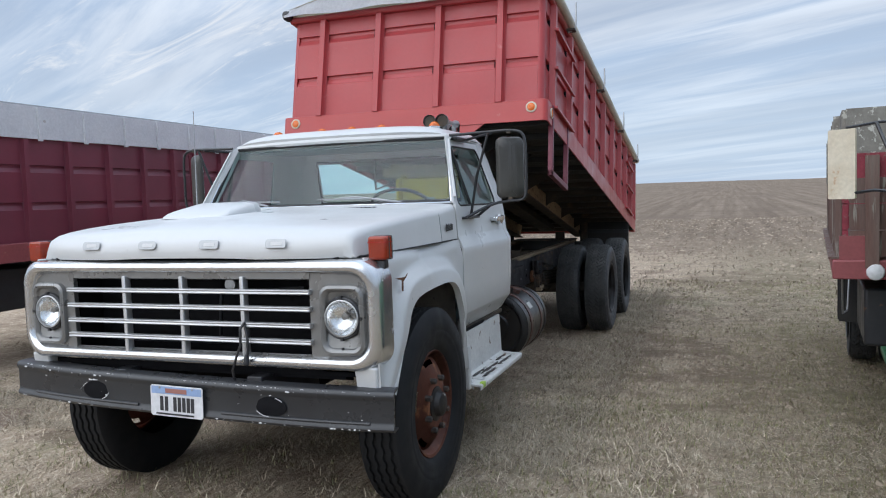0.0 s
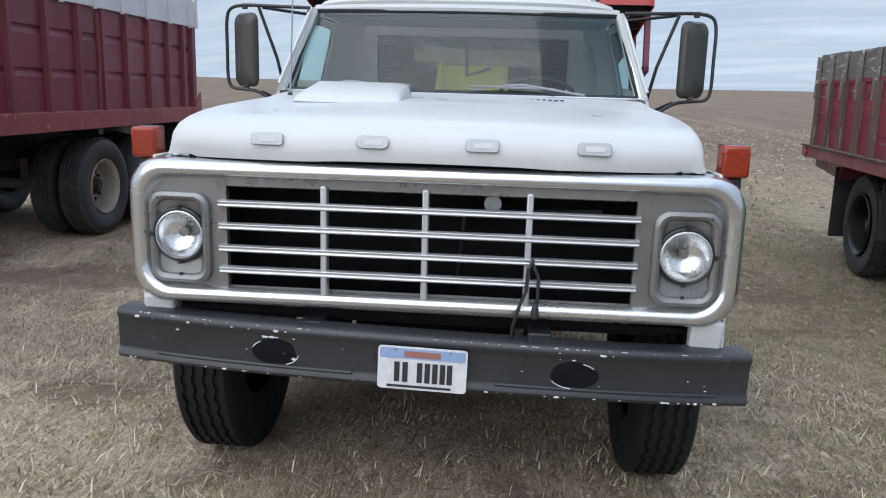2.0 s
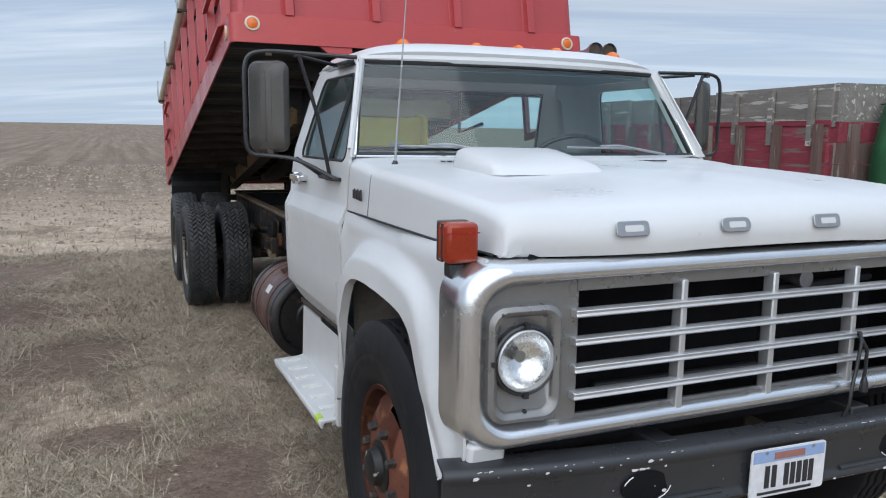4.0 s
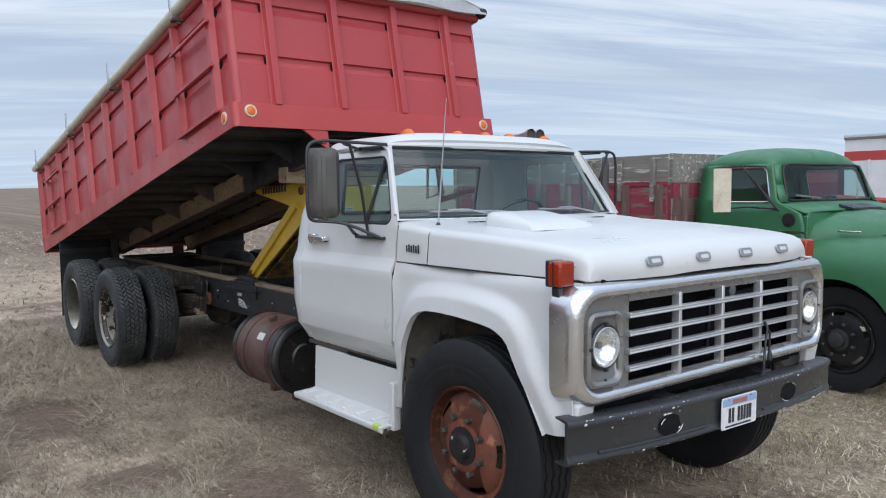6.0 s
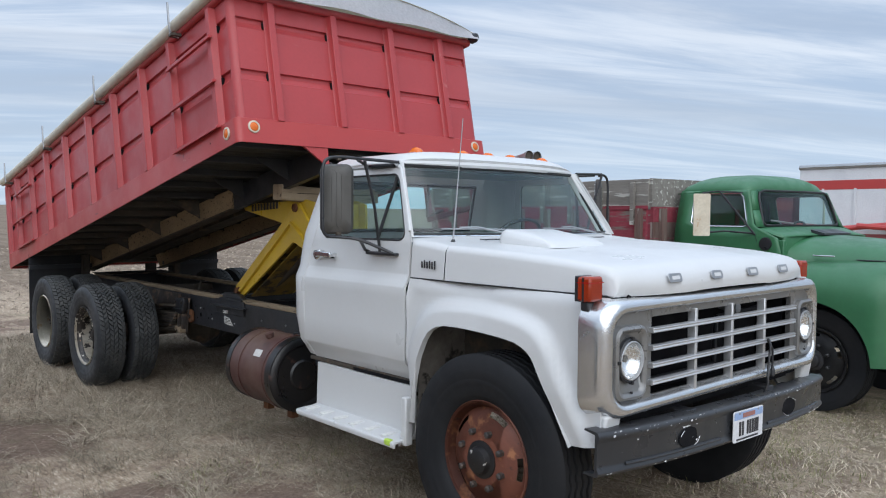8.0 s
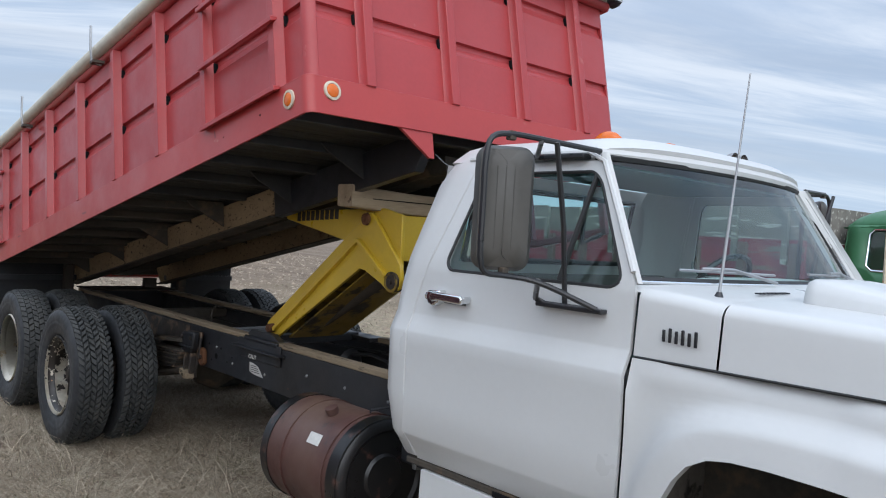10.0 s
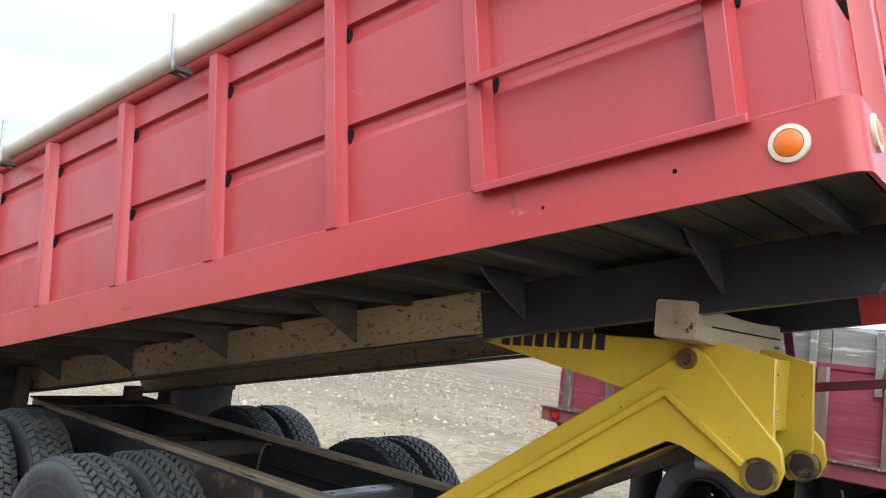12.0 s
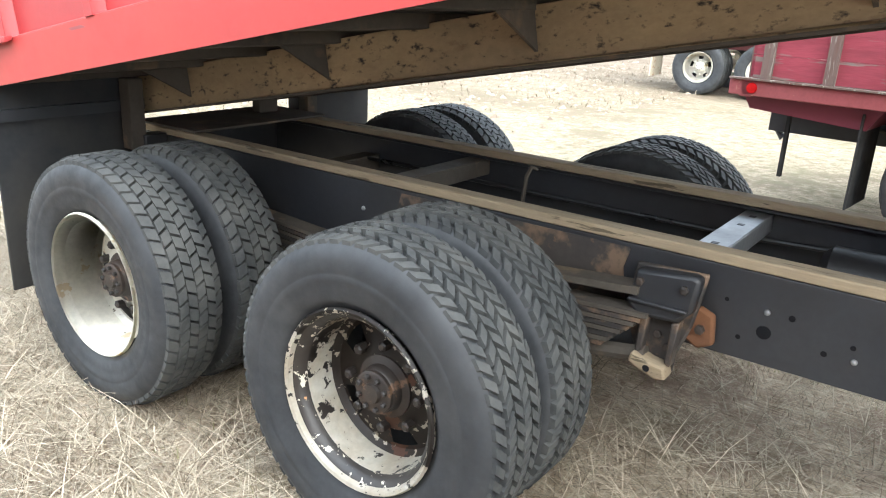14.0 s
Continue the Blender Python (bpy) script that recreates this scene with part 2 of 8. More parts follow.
SILLWOOD = M("weathered_rail_plank", (0.31, 0.245, 0.165), (0.22, 0.17, 0.115), rough=0.85, bump=0.5, bs=40, stretch=(6, 0.6, 6), wear=(0.10, 0.08, 0.055), at=0.62, ws=6)
TIMBER = M("old_timber", (0.46, 0.36, 0.25), (0.33, 0.25, 0.17), rough=0.9, bump=0.6, bs=35, stretch=(0.6, 6, 6), wear=(0.07, 0.05, 0.035), at=0.64, ws=5)
RUSTBROWN = M("brown_tank_primer", (0.085, 0.036, 0.031), (0.058, 0.026, 0.023), rough=0.5, bump=0.12, wear=(0.035, 0.03, 0.03), at=0.62, ws=5, soft=0.05, dust=(0.13, 0.08, 0.06))
DARKSTEEL = M("front_underside_black_steel", (0.030, 0.029, 0.029), (0.046, 0.043, 0.041), rough=0.6, bump=0.25, wear=(0.08, 0.06, 0.045), at=0.68, ws=6, soft=0.08)
UNDERBOARD = M("dark_floor_boards", (0.030, 0.029, 0.028), (0.046, 0.042, 0.038), rough=0.6, bump=0.4, bs=30, stretch=(0.5, 6, 6))
RUST = M("rust", (0.17, 0.075, 0.035), (0.09, 0.045, 0.028), rough=0.9, bump=0.4)
GALV = M("galvanised_steel", (0.42, 0.43, 0.44), (0.34, 0.35, 0.36), rough=0.42, metal=0.8, bump=0.1)
AMBER = M("amber_lens", (0.75, 0.16, 0.01), (0.65, 0.13, 0.01), rough=0.2, bump=0.3, bs=120)
ORANGE = M("orange_signal_lens", (0.33, 0.036, 0.008), (0.24, 0.022, 0.006), rough=0.16, bump=0.4, bs=150)
REDLENS = M("red_lens", (0.45, 0.01, 0.012), rough=0.2, bump=0.2)
CREAM = M("cream_paint", (0.66, 0.60, 0.48), (0.55, 0.47, 0.35), rough=0.55, bump=0.1, s1=6, wear=(0.36, 0.17, 0.08), at=0.60, ws=9, soft=0.08)
MIRRORBACK = M("dull_mirror_back", (0.07, 0.067, 0.062), (0.052, 0.050, 0.046), rough=0.45, metal=0.3, bump=0.15, dust=(0.10, 0.095, 0.085))
BLACKROD = M("black_tube_paint", (0.022, 0.023, 0.026), rough=0.35, bump=0.05, wear=(0.3, 0.3, 0.28), at=0.75, ws=30)
SEAL = M("black_rubber_seal", (0.016, 0.017, 0.018), rough=0.6, bump=0.05)
INTERIOR = M("cab_interior_teal", (0.20, 0.28, 0.29), (0.16, 0.23, 0.24), rough=0.7, bump=0.1)
SEATM = M("grey_seat_vinyl", (0.14, 0.13, 0.12), (0.10, 0.095, 0.09), rough=0.7, bump=0.3)
YELLOWPAD = M("yellow_seat_pad", (0.55, 0.50, 0.10), (0.45, 0.40, 0.08), rough=0.8, bump=0.3)
GREEN = M("green_cab_paint", (0.036, 0.150, 0.064), (0.028, 0.122, 0.052), rough=0.48, bump=0.05, coat=0.1, wear=(0.06, 0.15, 0.085), at=0.7, ws=6, fine=0.12)
GREYWOOD = M("weathered_grey_board", (0.29, 0.275, 0.245), (0.20, 0.185, 0.165), rough=0.9, bump=0.6, bs=30, stretch=(6, 0.5, 5), wear=(0.45, 0.44, 0.40), at=0.58, ws=4, spread=0.2)
REDWOOD = M("faded_red_board", (0.34, 0.064, 0.088), (0.25, 0.052, 0.068), rough=0.85, bump=0.5, bs=30, stretch=(6, 0.5, 5), wear=(0.20, 0.165, 0.145), at=0.575, ws=3.5, soft=0.08, spread=0.25)
STAKEWOOD = M("worn_stake_wood", (0.17, 0.10, 0.085), (0.20, 0.16, 0.14), rough=0.9, bump=0.5, bs=30, stretch=(5, 5, 0.5), wear=(0.26, 0.24, 0.21), at=0.58, ws=4, spread=0.2)
PLATEWHITE = M("plate_white", (0.74, 0.74, 0.75), (0.66, 0.67, 0.70), rough=0.4, bump=0.05)
PLATEBLUE = M("plate_blue", (0.30, 0.42, 0.66), rough=0.4, bump=0.03)
INK = M("dark_ink", (0.03, 0.03, 0.035), rough=0.5, bump=0.03)
INKRED = M("red_ink", (0.36, 0.16, 0.13), rough=0.5, bump=0.03)
LIME = M("lime_spray_mark", (0.45, 0.65, 0.08), rough=0.6, bump=0.1)
# Near-black that paints in the shade of holes, gaps and deep recesses.
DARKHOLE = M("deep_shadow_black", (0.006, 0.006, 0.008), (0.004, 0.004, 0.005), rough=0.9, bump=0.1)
STICKER = M("paper_sticker", (0.66, 0.66, 0.63), (0.5, 0.5, 0.48), rough=0.7, bump=0.1)


def glass_material(name, tint, gloss=0.02):
    """Thin pane: lets light straight through, with a mirror sheen that grows at grazing angles."""
    m = bpy.data.materials.new(name)
    m.use_nodes = True
    n, l = m.node_tree.nodes, m.node_tree.links
    n.remove(n["Principled BSDF"])
    tr = n.new("ShaderNodeBsdfTransparent")
    tr.inputs[0].default_value = (*tint, 1)
    gl = n.new("ShaderNodeBsdfGlossy")
    gl.inputs["Roughness"].default_value = gloss
    lw = n.new("ShaderNodeLayerWeight")
    lw.inputs[0].default_value = 0.5
    pw = n.new("ShaderNodeMath")
    pw.operation = "POWER"
    pw.inputs[1].default_value = 5.0
    l.new(lw.outputs["Facing"], pw.inputs[0])
    fr = n.new("ShaderNodeMapRange")
    fr.inputs[3].default_value = 0.06
    l.new(pw.outputs[0], fr.inputs[0])
    mx = n.new("ShaderNodeMixShader")
    l.new(fr.outputs[0], mx.inputs[0])
    l.new(tr.outputs[0], mx.inputs[1])
    l.new(gl.outputs[0], mx.inputs[2])
    l.new(mx.outputs[0], n["Material Output"].inputs[0])
    return m


GLASS = glass_material("tinted_window_glass", (0.70, 0.86, 0.85))
HEADGLASS = M("silvered_headlight_bowl", (0.86, 0.87, 0.88), (0.80, 0.81, 0.82), rough=0.24, metal=1.0, bump=0.35, bs=22, s1=12, fine=0.08, dist=0.006)
LENSGLASS = glass_material("headlight_glass", (0.92, 0.93, 0.93), 0.06)
RIBGLASS = glass_material("ribbed_lens_glass", (0.95, 0.96, 0.96), 0.05)
n_, l_ = RIBGLASS.node_tree.nodes, RIBGLASS.node_tree.links
wv = n_.new("ShaderNodeTexWave")
wv.inputs["Scale"].default_value, wv.inputs["Distortion"].default_value = 28.0, 1.5
l_.new(n_.new("ShaderNodeTexCoord").outputs["Object"], wv.inputs["Vector"])
bu = n_.new("ShaderNodeBump")
bu.inputs["Strength"].default_value, bu.inputs["Distance"].default_value = 0.6, 0.004
l_.new(wv.outputs["Fac"], bu.inputs["Height"])
for nd in n_:
    if nd.type == "BSDF_GLOSSY":
        l_.new(bu.outputs[0], nd.inputs["Normal"])
MIRROR = M("mirror_silver", (0.85, 0.86, 0.87), (0.82, 0.83, 0.84), rough=0.06, metal=1.0, bump=0.0, rvar=0.02)


# ---- building helpers ----
def thing(name, label, category, m=None, group="", kind=""):
    ob = new(name)
    ob.empty_display_size = 0.2
    if m is not None:
        ob.matrix_world = m
    return tagged(ob, label, category, group, kind)


def part(name, bm, material, parent, label="", bevel=0.0, smooth=False, m=None, seg=2):
    """Links a bmesh as one mesh object under a thing or a part."""
    me = bpy.data.meshes.new(name)
    bmesh.ops.recalc_face_normals(bm, faces=bm.faces)
    bm.edges.index_update()
    rims = [e.index for e in bm.edges if len(e.link_faces) == 1] if smooth else []
    bm.to_mesh(me)
    bm.free()
    me.materials.append(material)
    if smooth:
        me.polygons.foreach_set("use_smooth", [True] * len(me.polygons))
        me.set_sharp_from_angle(angle=radians(40))
        for i in rims:
            me.edges[i].use_edge_sharp = True
    ob = new(name, me)
    ob.parent = parent
    if m is not None:
        ob.matrix_basis = m
    if bevel:
        b = ob.modifiers.new("edge", "BEVEL")
        b.width, b.segments, b.limit_method, b.angle_limit = bevel, seg, "ANGLE", radians(50)
        me.polygons.foreach_set("use_smooth", [True] * len(me.polygons))
        me.set_sharp_from_angle(angle=radians(50))
    if label:
        ob["label"] = label
    return ob


def same(name, ob, parent, m, label=""):
    """Another part on the same mesh."""
    o = new(name, ob.data)
    o.parent = parent
    o.matrix_basis = m
    if label:
        o["label"] = label
    for md in ob.modifiers:
        b = o.modifiers.new("edge", "BEVEL")
        b.width, b.segments, b.limit_method, b.angle_limit = md.width, md.segments, "ANGLE", radians(50)
    return o


def box(bm, x0, x1, y0, y1, z0, z1):
    v = [bm.verts.new((x, y, z)) for z in (z0, z1) for y in (y0, y1) for x in (x0, x1)]
    for f in ((0, 2, 3, 1), (4, 5, 7, 6), (0, 1, 5, 4), (2, 6, 7, 3), (0, 4, 6, 2), (1, 3, 7, 5)):
        bm.faces.new([v[i] for i in f])
    return bm


def B(*spans):
    bm = bmesh.new()
    for s in spans:
        box(bm, *s)
    return bm


def prism(bm, pts, place, a, b):
    """A closed outline pts of (p, q), carried from a to b; place(p, q, s) gives the point."""
    lo = [bm.verts.new(place(p, q, a)) for p, q in pts]
    hi = [bm.verts.new(place(p, q, b)) for p, q in pts]
    k = len(pts)
    for i in range(k):
        bm.faces.new((lo[i], lo[(i + 1) % k], hi[(i + 1) % k], hi[i]))
    bm.faces.new(lo)
    bm.faces.new(list(reversed(hi)))
    return bm


def yz(p, q, s):
    return (s, p, q)


def xz(p, q, s):
    return (p, s, q)


def xy(p, q, s):
    return (p, q, s)


def grid(bm, rows, close=False):
    """A sheet through rows of points."""
    vs = [[bm.verts.new(p) for p in r] for r in rows]
    for a, b in zip(vs, vs[1:]):
        k = len(a)
        for i in range(k if close else k - 1):
            j = (i + 1) % k
            bm.faces.new((a[i], a[j], b[j], b[i]))
    return vs


def lathe(bm, prof, n=40, axis="x", c=(0, 0, 0), caps=True):
    """Turns a profile of (along, radius) about an axis."""
    rows = []
    for s, r in prof:
        row = []
        for i in range(n):
            a = 2 * math.pi * i / n
            p, q = r * math.cos(a), r * math.sin(a)
            v = (s, p, q) if axis == "x" else ((p, s, q) if axis == "y" else (p, q, s))
            row.append((c[0] + v[0], c[1] + v[1], c[2] + v[2]))
        rows.append(row)
    vs = grid(bm, rows, close=True)
    for r in (vs[0], vs[-1]) if caps else ():
        if (r[0].co - r[len(r) // 2].co).length > 1e-4:
            bm.faces.new(r)
    return bm


def tube(bm, pts, r, n=8):
    """A round rod along a line of points."""
    pts = [Vector(p) for p in pts]
    rows = []
    for i, p in enumerate(pts):
        d = (pts[min(i + 1, len(pts) - 1)] - pts[max(i - 1, 0)]).normalized()
        a = d.orthogonal().normalized() if i == 0 else (a - a.dot(d) * d).normalized()
        b = d.cross(a)
        rows.append([p + r * (math.cos(2 * math.pi * k / n) * a + math.sin(2 * math.pi * k / n) * b) for k in range(n)])
    vs = grid(bm, rows, close=True)
    bm.faces.new(vs[0])
    bm.faces.new(list(reversed(vs[-1])))
    return bm


def T(pts, r, n=8):
    return tube(bmesh.new(), pts, r, n)


def rounded(x0, x1, z0, z1, r, n=6):
    """Outline of a rectangle with round corners, as (p, q)."""
    out = []
    for cx, cz, a0 in ((x1 - r, z1 - r, 0), (x0 + r, z1 - r, 90), (x0 + r, z0 + r, 180), (x1 - r, z0 + r, 270)):
        for i in range(n + 1):
            a = radians(a0 + 90 * i / n)
            out.append((cx + r * math.cos(a), cz + r * math.sin(a)))
    return out


def arc(c, r, a0, a1, n):
    return [(c[0] + r * math.cos(radians(a0 + (a1 - a0) * i / n)), c[1] + r * math.sin(radians(a0 + (a1 - a0) * i / n))) for i in range(n + 1)]


# ---- ground ----
GC = (-3.0, 6.0)


def ground_z(x, y):
    d = math.hypot(x - GC[0], y - GC[1])
    rise = 0.0152 * max(0.0, d - 18) if d < 420 else 0.0152 * 402 - 0.02 * (d - 420)
    bumps = 0.018 * noise.noise((x * 0.9, y * 0.9, 3.1)) + 0.010 * noise.noise((x * 2.7, y * 2.7, 7.7))
    hill = 0.9 * noise.noise((x * 0.011, y * 0.011, 1.3)) * min(1.0, max(0.0, (d - 40) / 120))
    return rise + bumps * min(1.0, 12 / max(d, 1)) * 1.0 + hill - 0.012


SOIL = ((-3.95, 5.35, 0.50, 0.75), (-4.72, 7.9, 0.45, 0.70), (-6.0, 6.75, 0.75, 0.60), (-4.5, 4.43, 0.32, 0.16), (-4.5, 6.05, 0.35, 0.30), (-5.3, 9.6, 0.6, 0.9), (-6.4, 9.6, 1.0, 1.5), (-5.3, 12.0, 0.8, 1.2), (-5.6, 4.6, 0.5, 0.3))


def soil_at(x, y):
    """How bare the soil lies, from 0 (covered with straw) to about 1 (bare)."""
    d = max(1.35 - math.hypot((x - a) / rx, (y - b) / ry) for a, b, rx, ry in SOIL)
    wide = 0.9 * noise.noise((x * 0.42, y * 0.42, 2.2)) + 0.05
    return max(0.0, min(1.0, max(d, wide) + 0.38 * noise.noise((x * 2.4, y * 2.4, 4.4)) + 0.20 * noise.noise((x * 6.0, y * 6.0, 8.4))))


def ground_material():
    m = bpy.data.materials.new("dry_stubble_field")
    m.use_nodes = True
    n, l = m.node_tree.nodes, m.node_tree.links
    p = n["Principled BSDF"]
    co = n.new("ShaderNodeTexCoord").outputs["Object"]

    def noi(s, d=6, ro=0.6, sc=None, rot=0):
        t = n.new("ShaderNodeTexNoise")
        t.inputs["Scale"].default_value, t.inputs["Detail"].default_value, t.inputs["Roughness"].default_value = s, d, ro
        v = co
        if sc:
            mp = n.new("ShaderNodeMapping")
            mp.inputs["Scale"].default_value, mp.inputs["Rotation"].default_value = sc, (0, 0, radians(rot))
            l.new(co, mp.inputs[0])
            v = mp.outputs[0]
        l.new(v, t.inputs["Vector"])
        return t.outputs[0]

    def rmp(v, a, b):
        t = n.new("ShaderNodeMapRange")
        t.inputs[1].default_value, t.inputs[2].default_value = a, b
        l.new(v, t.inputs[0])
        return t.outputs[0]

    def mix(f, a, b):
        t = n.new("ShaderNodeMix")
        t.data_type = "RGBA"
        for i, v in ((0, f), (6, a), (7, b)):
            if isinstance(v, tuple):
                t.inputs[i].default_value = (*v, 1)
            elif isinstance(v, float):
                t.inputs[i].default_value = v
            else:
                l.new(v, t.inputs[i])
        return t.outputs[2]

    def weigh(*terms):
        total = None
        for v, k in terms:
            t = n.new("ShaderNodeMath")
            t.operation = "MULTIPLY_ADD"
            l.new(v, t.inputs[0])
            t.inputs[1].default_value = k
            if total is None:
                t.inputs[2].default_value = 0.0
            else:
                l.new(total, t.inputs[2])
            total = t.outputs[0]
        return total

    clump, tuft, grit = noi(1.5, 9, 0.72), noi(6.5, 8, 0.75), noi(34, 7, 0.8)
    straw = mix(rmp(weigh((tuft, 0.5), (grit, 0.5)), 0.42, 0.60), (0.30, 0.225, 0.16), (0.66, 0.535, 0.395))
    for turn in (15, 75, 130):
        straw = mix(rmp(noi(52, 5, 0.75, (1, 0.13, 1), turn), 0.56, 0.66), straw, (0.76, 0.645, 0.50))
        straw = mix(rmp(noi(47, 5, 0.75, (1, 0.15, 1), turn + 30), 0.57, 0.68), straw, (0.13, 0.094, 0.07))
    soil = mix(rmp(weigh((tuft, 0.4), (grit, 0.6)), 0.40, 0.62), (0.135, 0.096, 0.074), (0.335, 0.248, 0.19))
    at_ = n.new("ShaderNodeAttribute")
    at_.attribute_name = "soil"
    bare = weigh((at_.outputs["Fac"], 0.21), (clump, 0.62), (tuft, 0.58), (grit, 0.18))
    col = mix(rmp(bare, 0.705, 0.815), straw, soil)
    col = mix(rmp(noi(0.8, 6, 0.7, (1, 1, 1), 60), 0.55, 0.74), col, (0.225, 0.212, 0.125))
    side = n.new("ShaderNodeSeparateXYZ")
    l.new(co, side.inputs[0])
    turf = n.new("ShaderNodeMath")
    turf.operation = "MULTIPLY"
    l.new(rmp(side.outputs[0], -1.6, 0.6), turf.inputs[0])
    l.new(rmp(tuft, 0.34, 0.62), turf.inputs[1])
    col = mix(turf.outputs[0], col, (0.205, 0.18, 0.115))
    rows = noi(0.9, 3, 0.5, (2.2, 0.05, 1), 8)
    far = mix(rmp(rows, 0.35, 0.68), (0.155, 0.117, 0.087), (0.245, 0.193, 0.146))
    far = mix(rmp(noi(2.6, 8, 0.88, (1, 0.4, 1)), 0.51, 0.68), far, (0.30, 0.243, 0.182))
    far = mix(rmp(noi(1.9, 7, 0.8, (1, 0.5, 1), 20), 0.54, 0.68), far, (0.098, 0.074, 0.057))
    far = mix(rmp(noi(0.16, 5, 0.6), 0.5, 0.72), far, (0.165, 0.127, 0.097))
    vd = n.new("ShaderNodeVectorMath")
    vd.operation = "DISTANCE"
    l.new(co, vd.inputs[0])
    vd.inputs[1].default_value = (GC[0], GC[1], 0)
    col = mix(rmp(vd.outputs["Value"], 9.0, 22.0), col, far)
    l.new(col, p.inputs["Base Color"])
    p.inputs["Roughness"].default_value = 0.95
    p.inputs["Specular IOR Level"].default_value = 0.08
    b = n.new("ShaderNodeBump")
    b.inputs["Strength"].default_value, b.inputs["Distance"].default_value = 1.0, 0.045
    l.new(weigh((tuft, 0.55), (grit, 0.45)), b.inputs["Height"])
    l.new(b.outputs[0], p.inputs["Normal"])
    return m


def build_ground():
    radii = [0.0] + [0.25 * 1.052 ** i for i in range(170)]
    n = 200
    bm = bmesh.new()
    rows = []
    for r in radii[1:]:
        rows.append([(GC[0] + r * math.cos(2 * math.pi * k / n), GC[1] + r * math.sin(2 * math.pi * k / n)) for k in range(n)])
    vs = grid(bm, [[(x, y, ground_z(x, y)) for x, y in r] for r in rows], close=True)
    bm.faces.new(vs[0])
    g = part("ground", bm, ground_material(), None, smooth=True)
    bare = g.data.attributes.new("soil", "FLOAT", "POINT")
    bare.data.foreach_set("value", [soil_at(v.co.x, v.co.y) for v in g.data.vertices])
    return tagged(g, "dry stubble field with bare soil and sparse grass", "ground", kind="structure")


build_ground()


# ---- wheels ----
def tyre_mesh(R, W, lugs, blocks=False, worn=False):
    """Tyre about the x axis, outer side at +x; or its tread blocks alone."""
    bm = bmesh.new()
    h = W / 2
    body = R - (0.020 if lugs else 0.0)
    prof = [(-h * 0.70, 0.285), (-h * 0.92, 0.32), (-h, 0.40), (-h * 0.97, 0.455), (-h * 0.90, body - 0.016), (-h * 0.78, body)]
    if not lugs:
        for k in (-0.52, -0.18, 0.18, 0.52):
            s = h * k
            prof += [(s - 0.009, body), (s - 0.006, body - 0.012), (s + 0.006, body - 0.012), (s + 0.009, body)]
    prof += [(h * 0.78, body), (h * 0.90, body - 0.016), (h * 0.97, 0.455), (h * 0.985, 0.445), (h * 0.992, 0.440), (h * 1.0, 0.405), (h * 0.985, 0.400), (h * 0.99, 0.395), (h * 0.985, 0.375), (h * 0.955, 0.368), (h * 0.95, 0.350), (h * 0.935, 0.345), (h * 0.92, 0.32), (h * 0.80, 0.302), (h * 0.70, 0.285)]
    if not blocks and not lugs:
        # grooves that run in a zigzag round the tyre
        n, rows = 168, []
        for p, (sx, r) in enumerate(prof):
            deep = 6 <= p < 22
            row = []
            for i in range(n):
                a = 2 * math.pi * i / n
                off = (0.0042 if i % 4 < 2 else -0.0042) if deep else 0.0
                row.append((sx + off, r * math.cos(a), r * math.sin(a)))
            rows.append(row)
        grid(bm, rows, close=True)
        return bm
    if not blocks:
        return lathe(bm, prof, 56, caps=False)
    if lugs:
        k, cols, fill = (58, 6, 0.455) if worn else (64, 6, 0.365)
        for c in range(cols):
            s0 = -h * 0.90 + c * 2 * h * 0.90 / cols
            s1 = s0 + 2 * h * 0.90 / cols - (0.004 if worn else 0.007)
            for i in range(k):
                a = 2 * math.pi * (i + 0.5 * (c % 2)) / k
                da = 2 * math.pi / k * fill
                sk = (0.35 if worn else 0.85) * da * (1 if c % 2 else -1)
                drop = 0.010 if c in (0, cols - 1) else 0.0
                v = []
                for rr, f in ((R - 0.024 - drop, 1.1), (R - drop * (0.6), 0.86)):
                    for s, o in ((s0, -sk), (s1, sk)):
                        for e in (-1, 1):
                            t = a + o + e * da * f
                            r2 = rr - (0.010 if (c == 0 and s == s0) or (c == cols - 1 and s == s1) else 0)
                            v.append(bm.verts.new((s, r2 * math.cos(t), r2 * math.sin(t))))
                for f in ((4, 5, 7, 6), (0, 1, 5, 4), (1, 3, 7, 5), (3, 2, 6, 7), (2, 0, 4, 6)):
                    bm.faces.new([v[j] for j in f])
    return bm


def rim_mesh(prof, holes, hole_ring, n=50, half=2, cap=True):
    """A wheel disc turned from a profile, with hand holes left open in one ring of faces."""
    bm = bmesh.new()
    rows = [[(s, r * math.cos(2 * math.pi * i / n), r * math.sin(2 * math.pi * i / n)) for i in range(n)] for s, r in prof]
    vs = [[bm.verts.new(p) for p in r] for r in rows]
    gap = set()
    for k in range(holes):
        c = round(k * n / holes)
        gap |= {(c + j) % n for j in range(-half, half)}
    for ri, (a, b) in enumerate(zip(vs, vs[1:])):
        for i in range(n):
            if ri == hole_ring and i in gap:
                continue
            j = (i + 1) % n
            bm.faces.new((a[i], a[j], b[j], b[i]))
    if cap:
        bm.faces.new(vs[-1])
    bmesh.ops.solidify(bm, geom=bm.faces[:], thickness=0.006)
    return bm


def nuts_mesh(r, k, x0, x1, size):
    bm = bmesh.new()
    for i in range(1):
        a = 2 * math.pi * i / k
        lathe(bm, [(x0, size), (x1, size), (x1 + size * 0.3, size * 0.6)], 6, "x", (0, r * math.cos(a), r * math.sin(a)))
    return bm


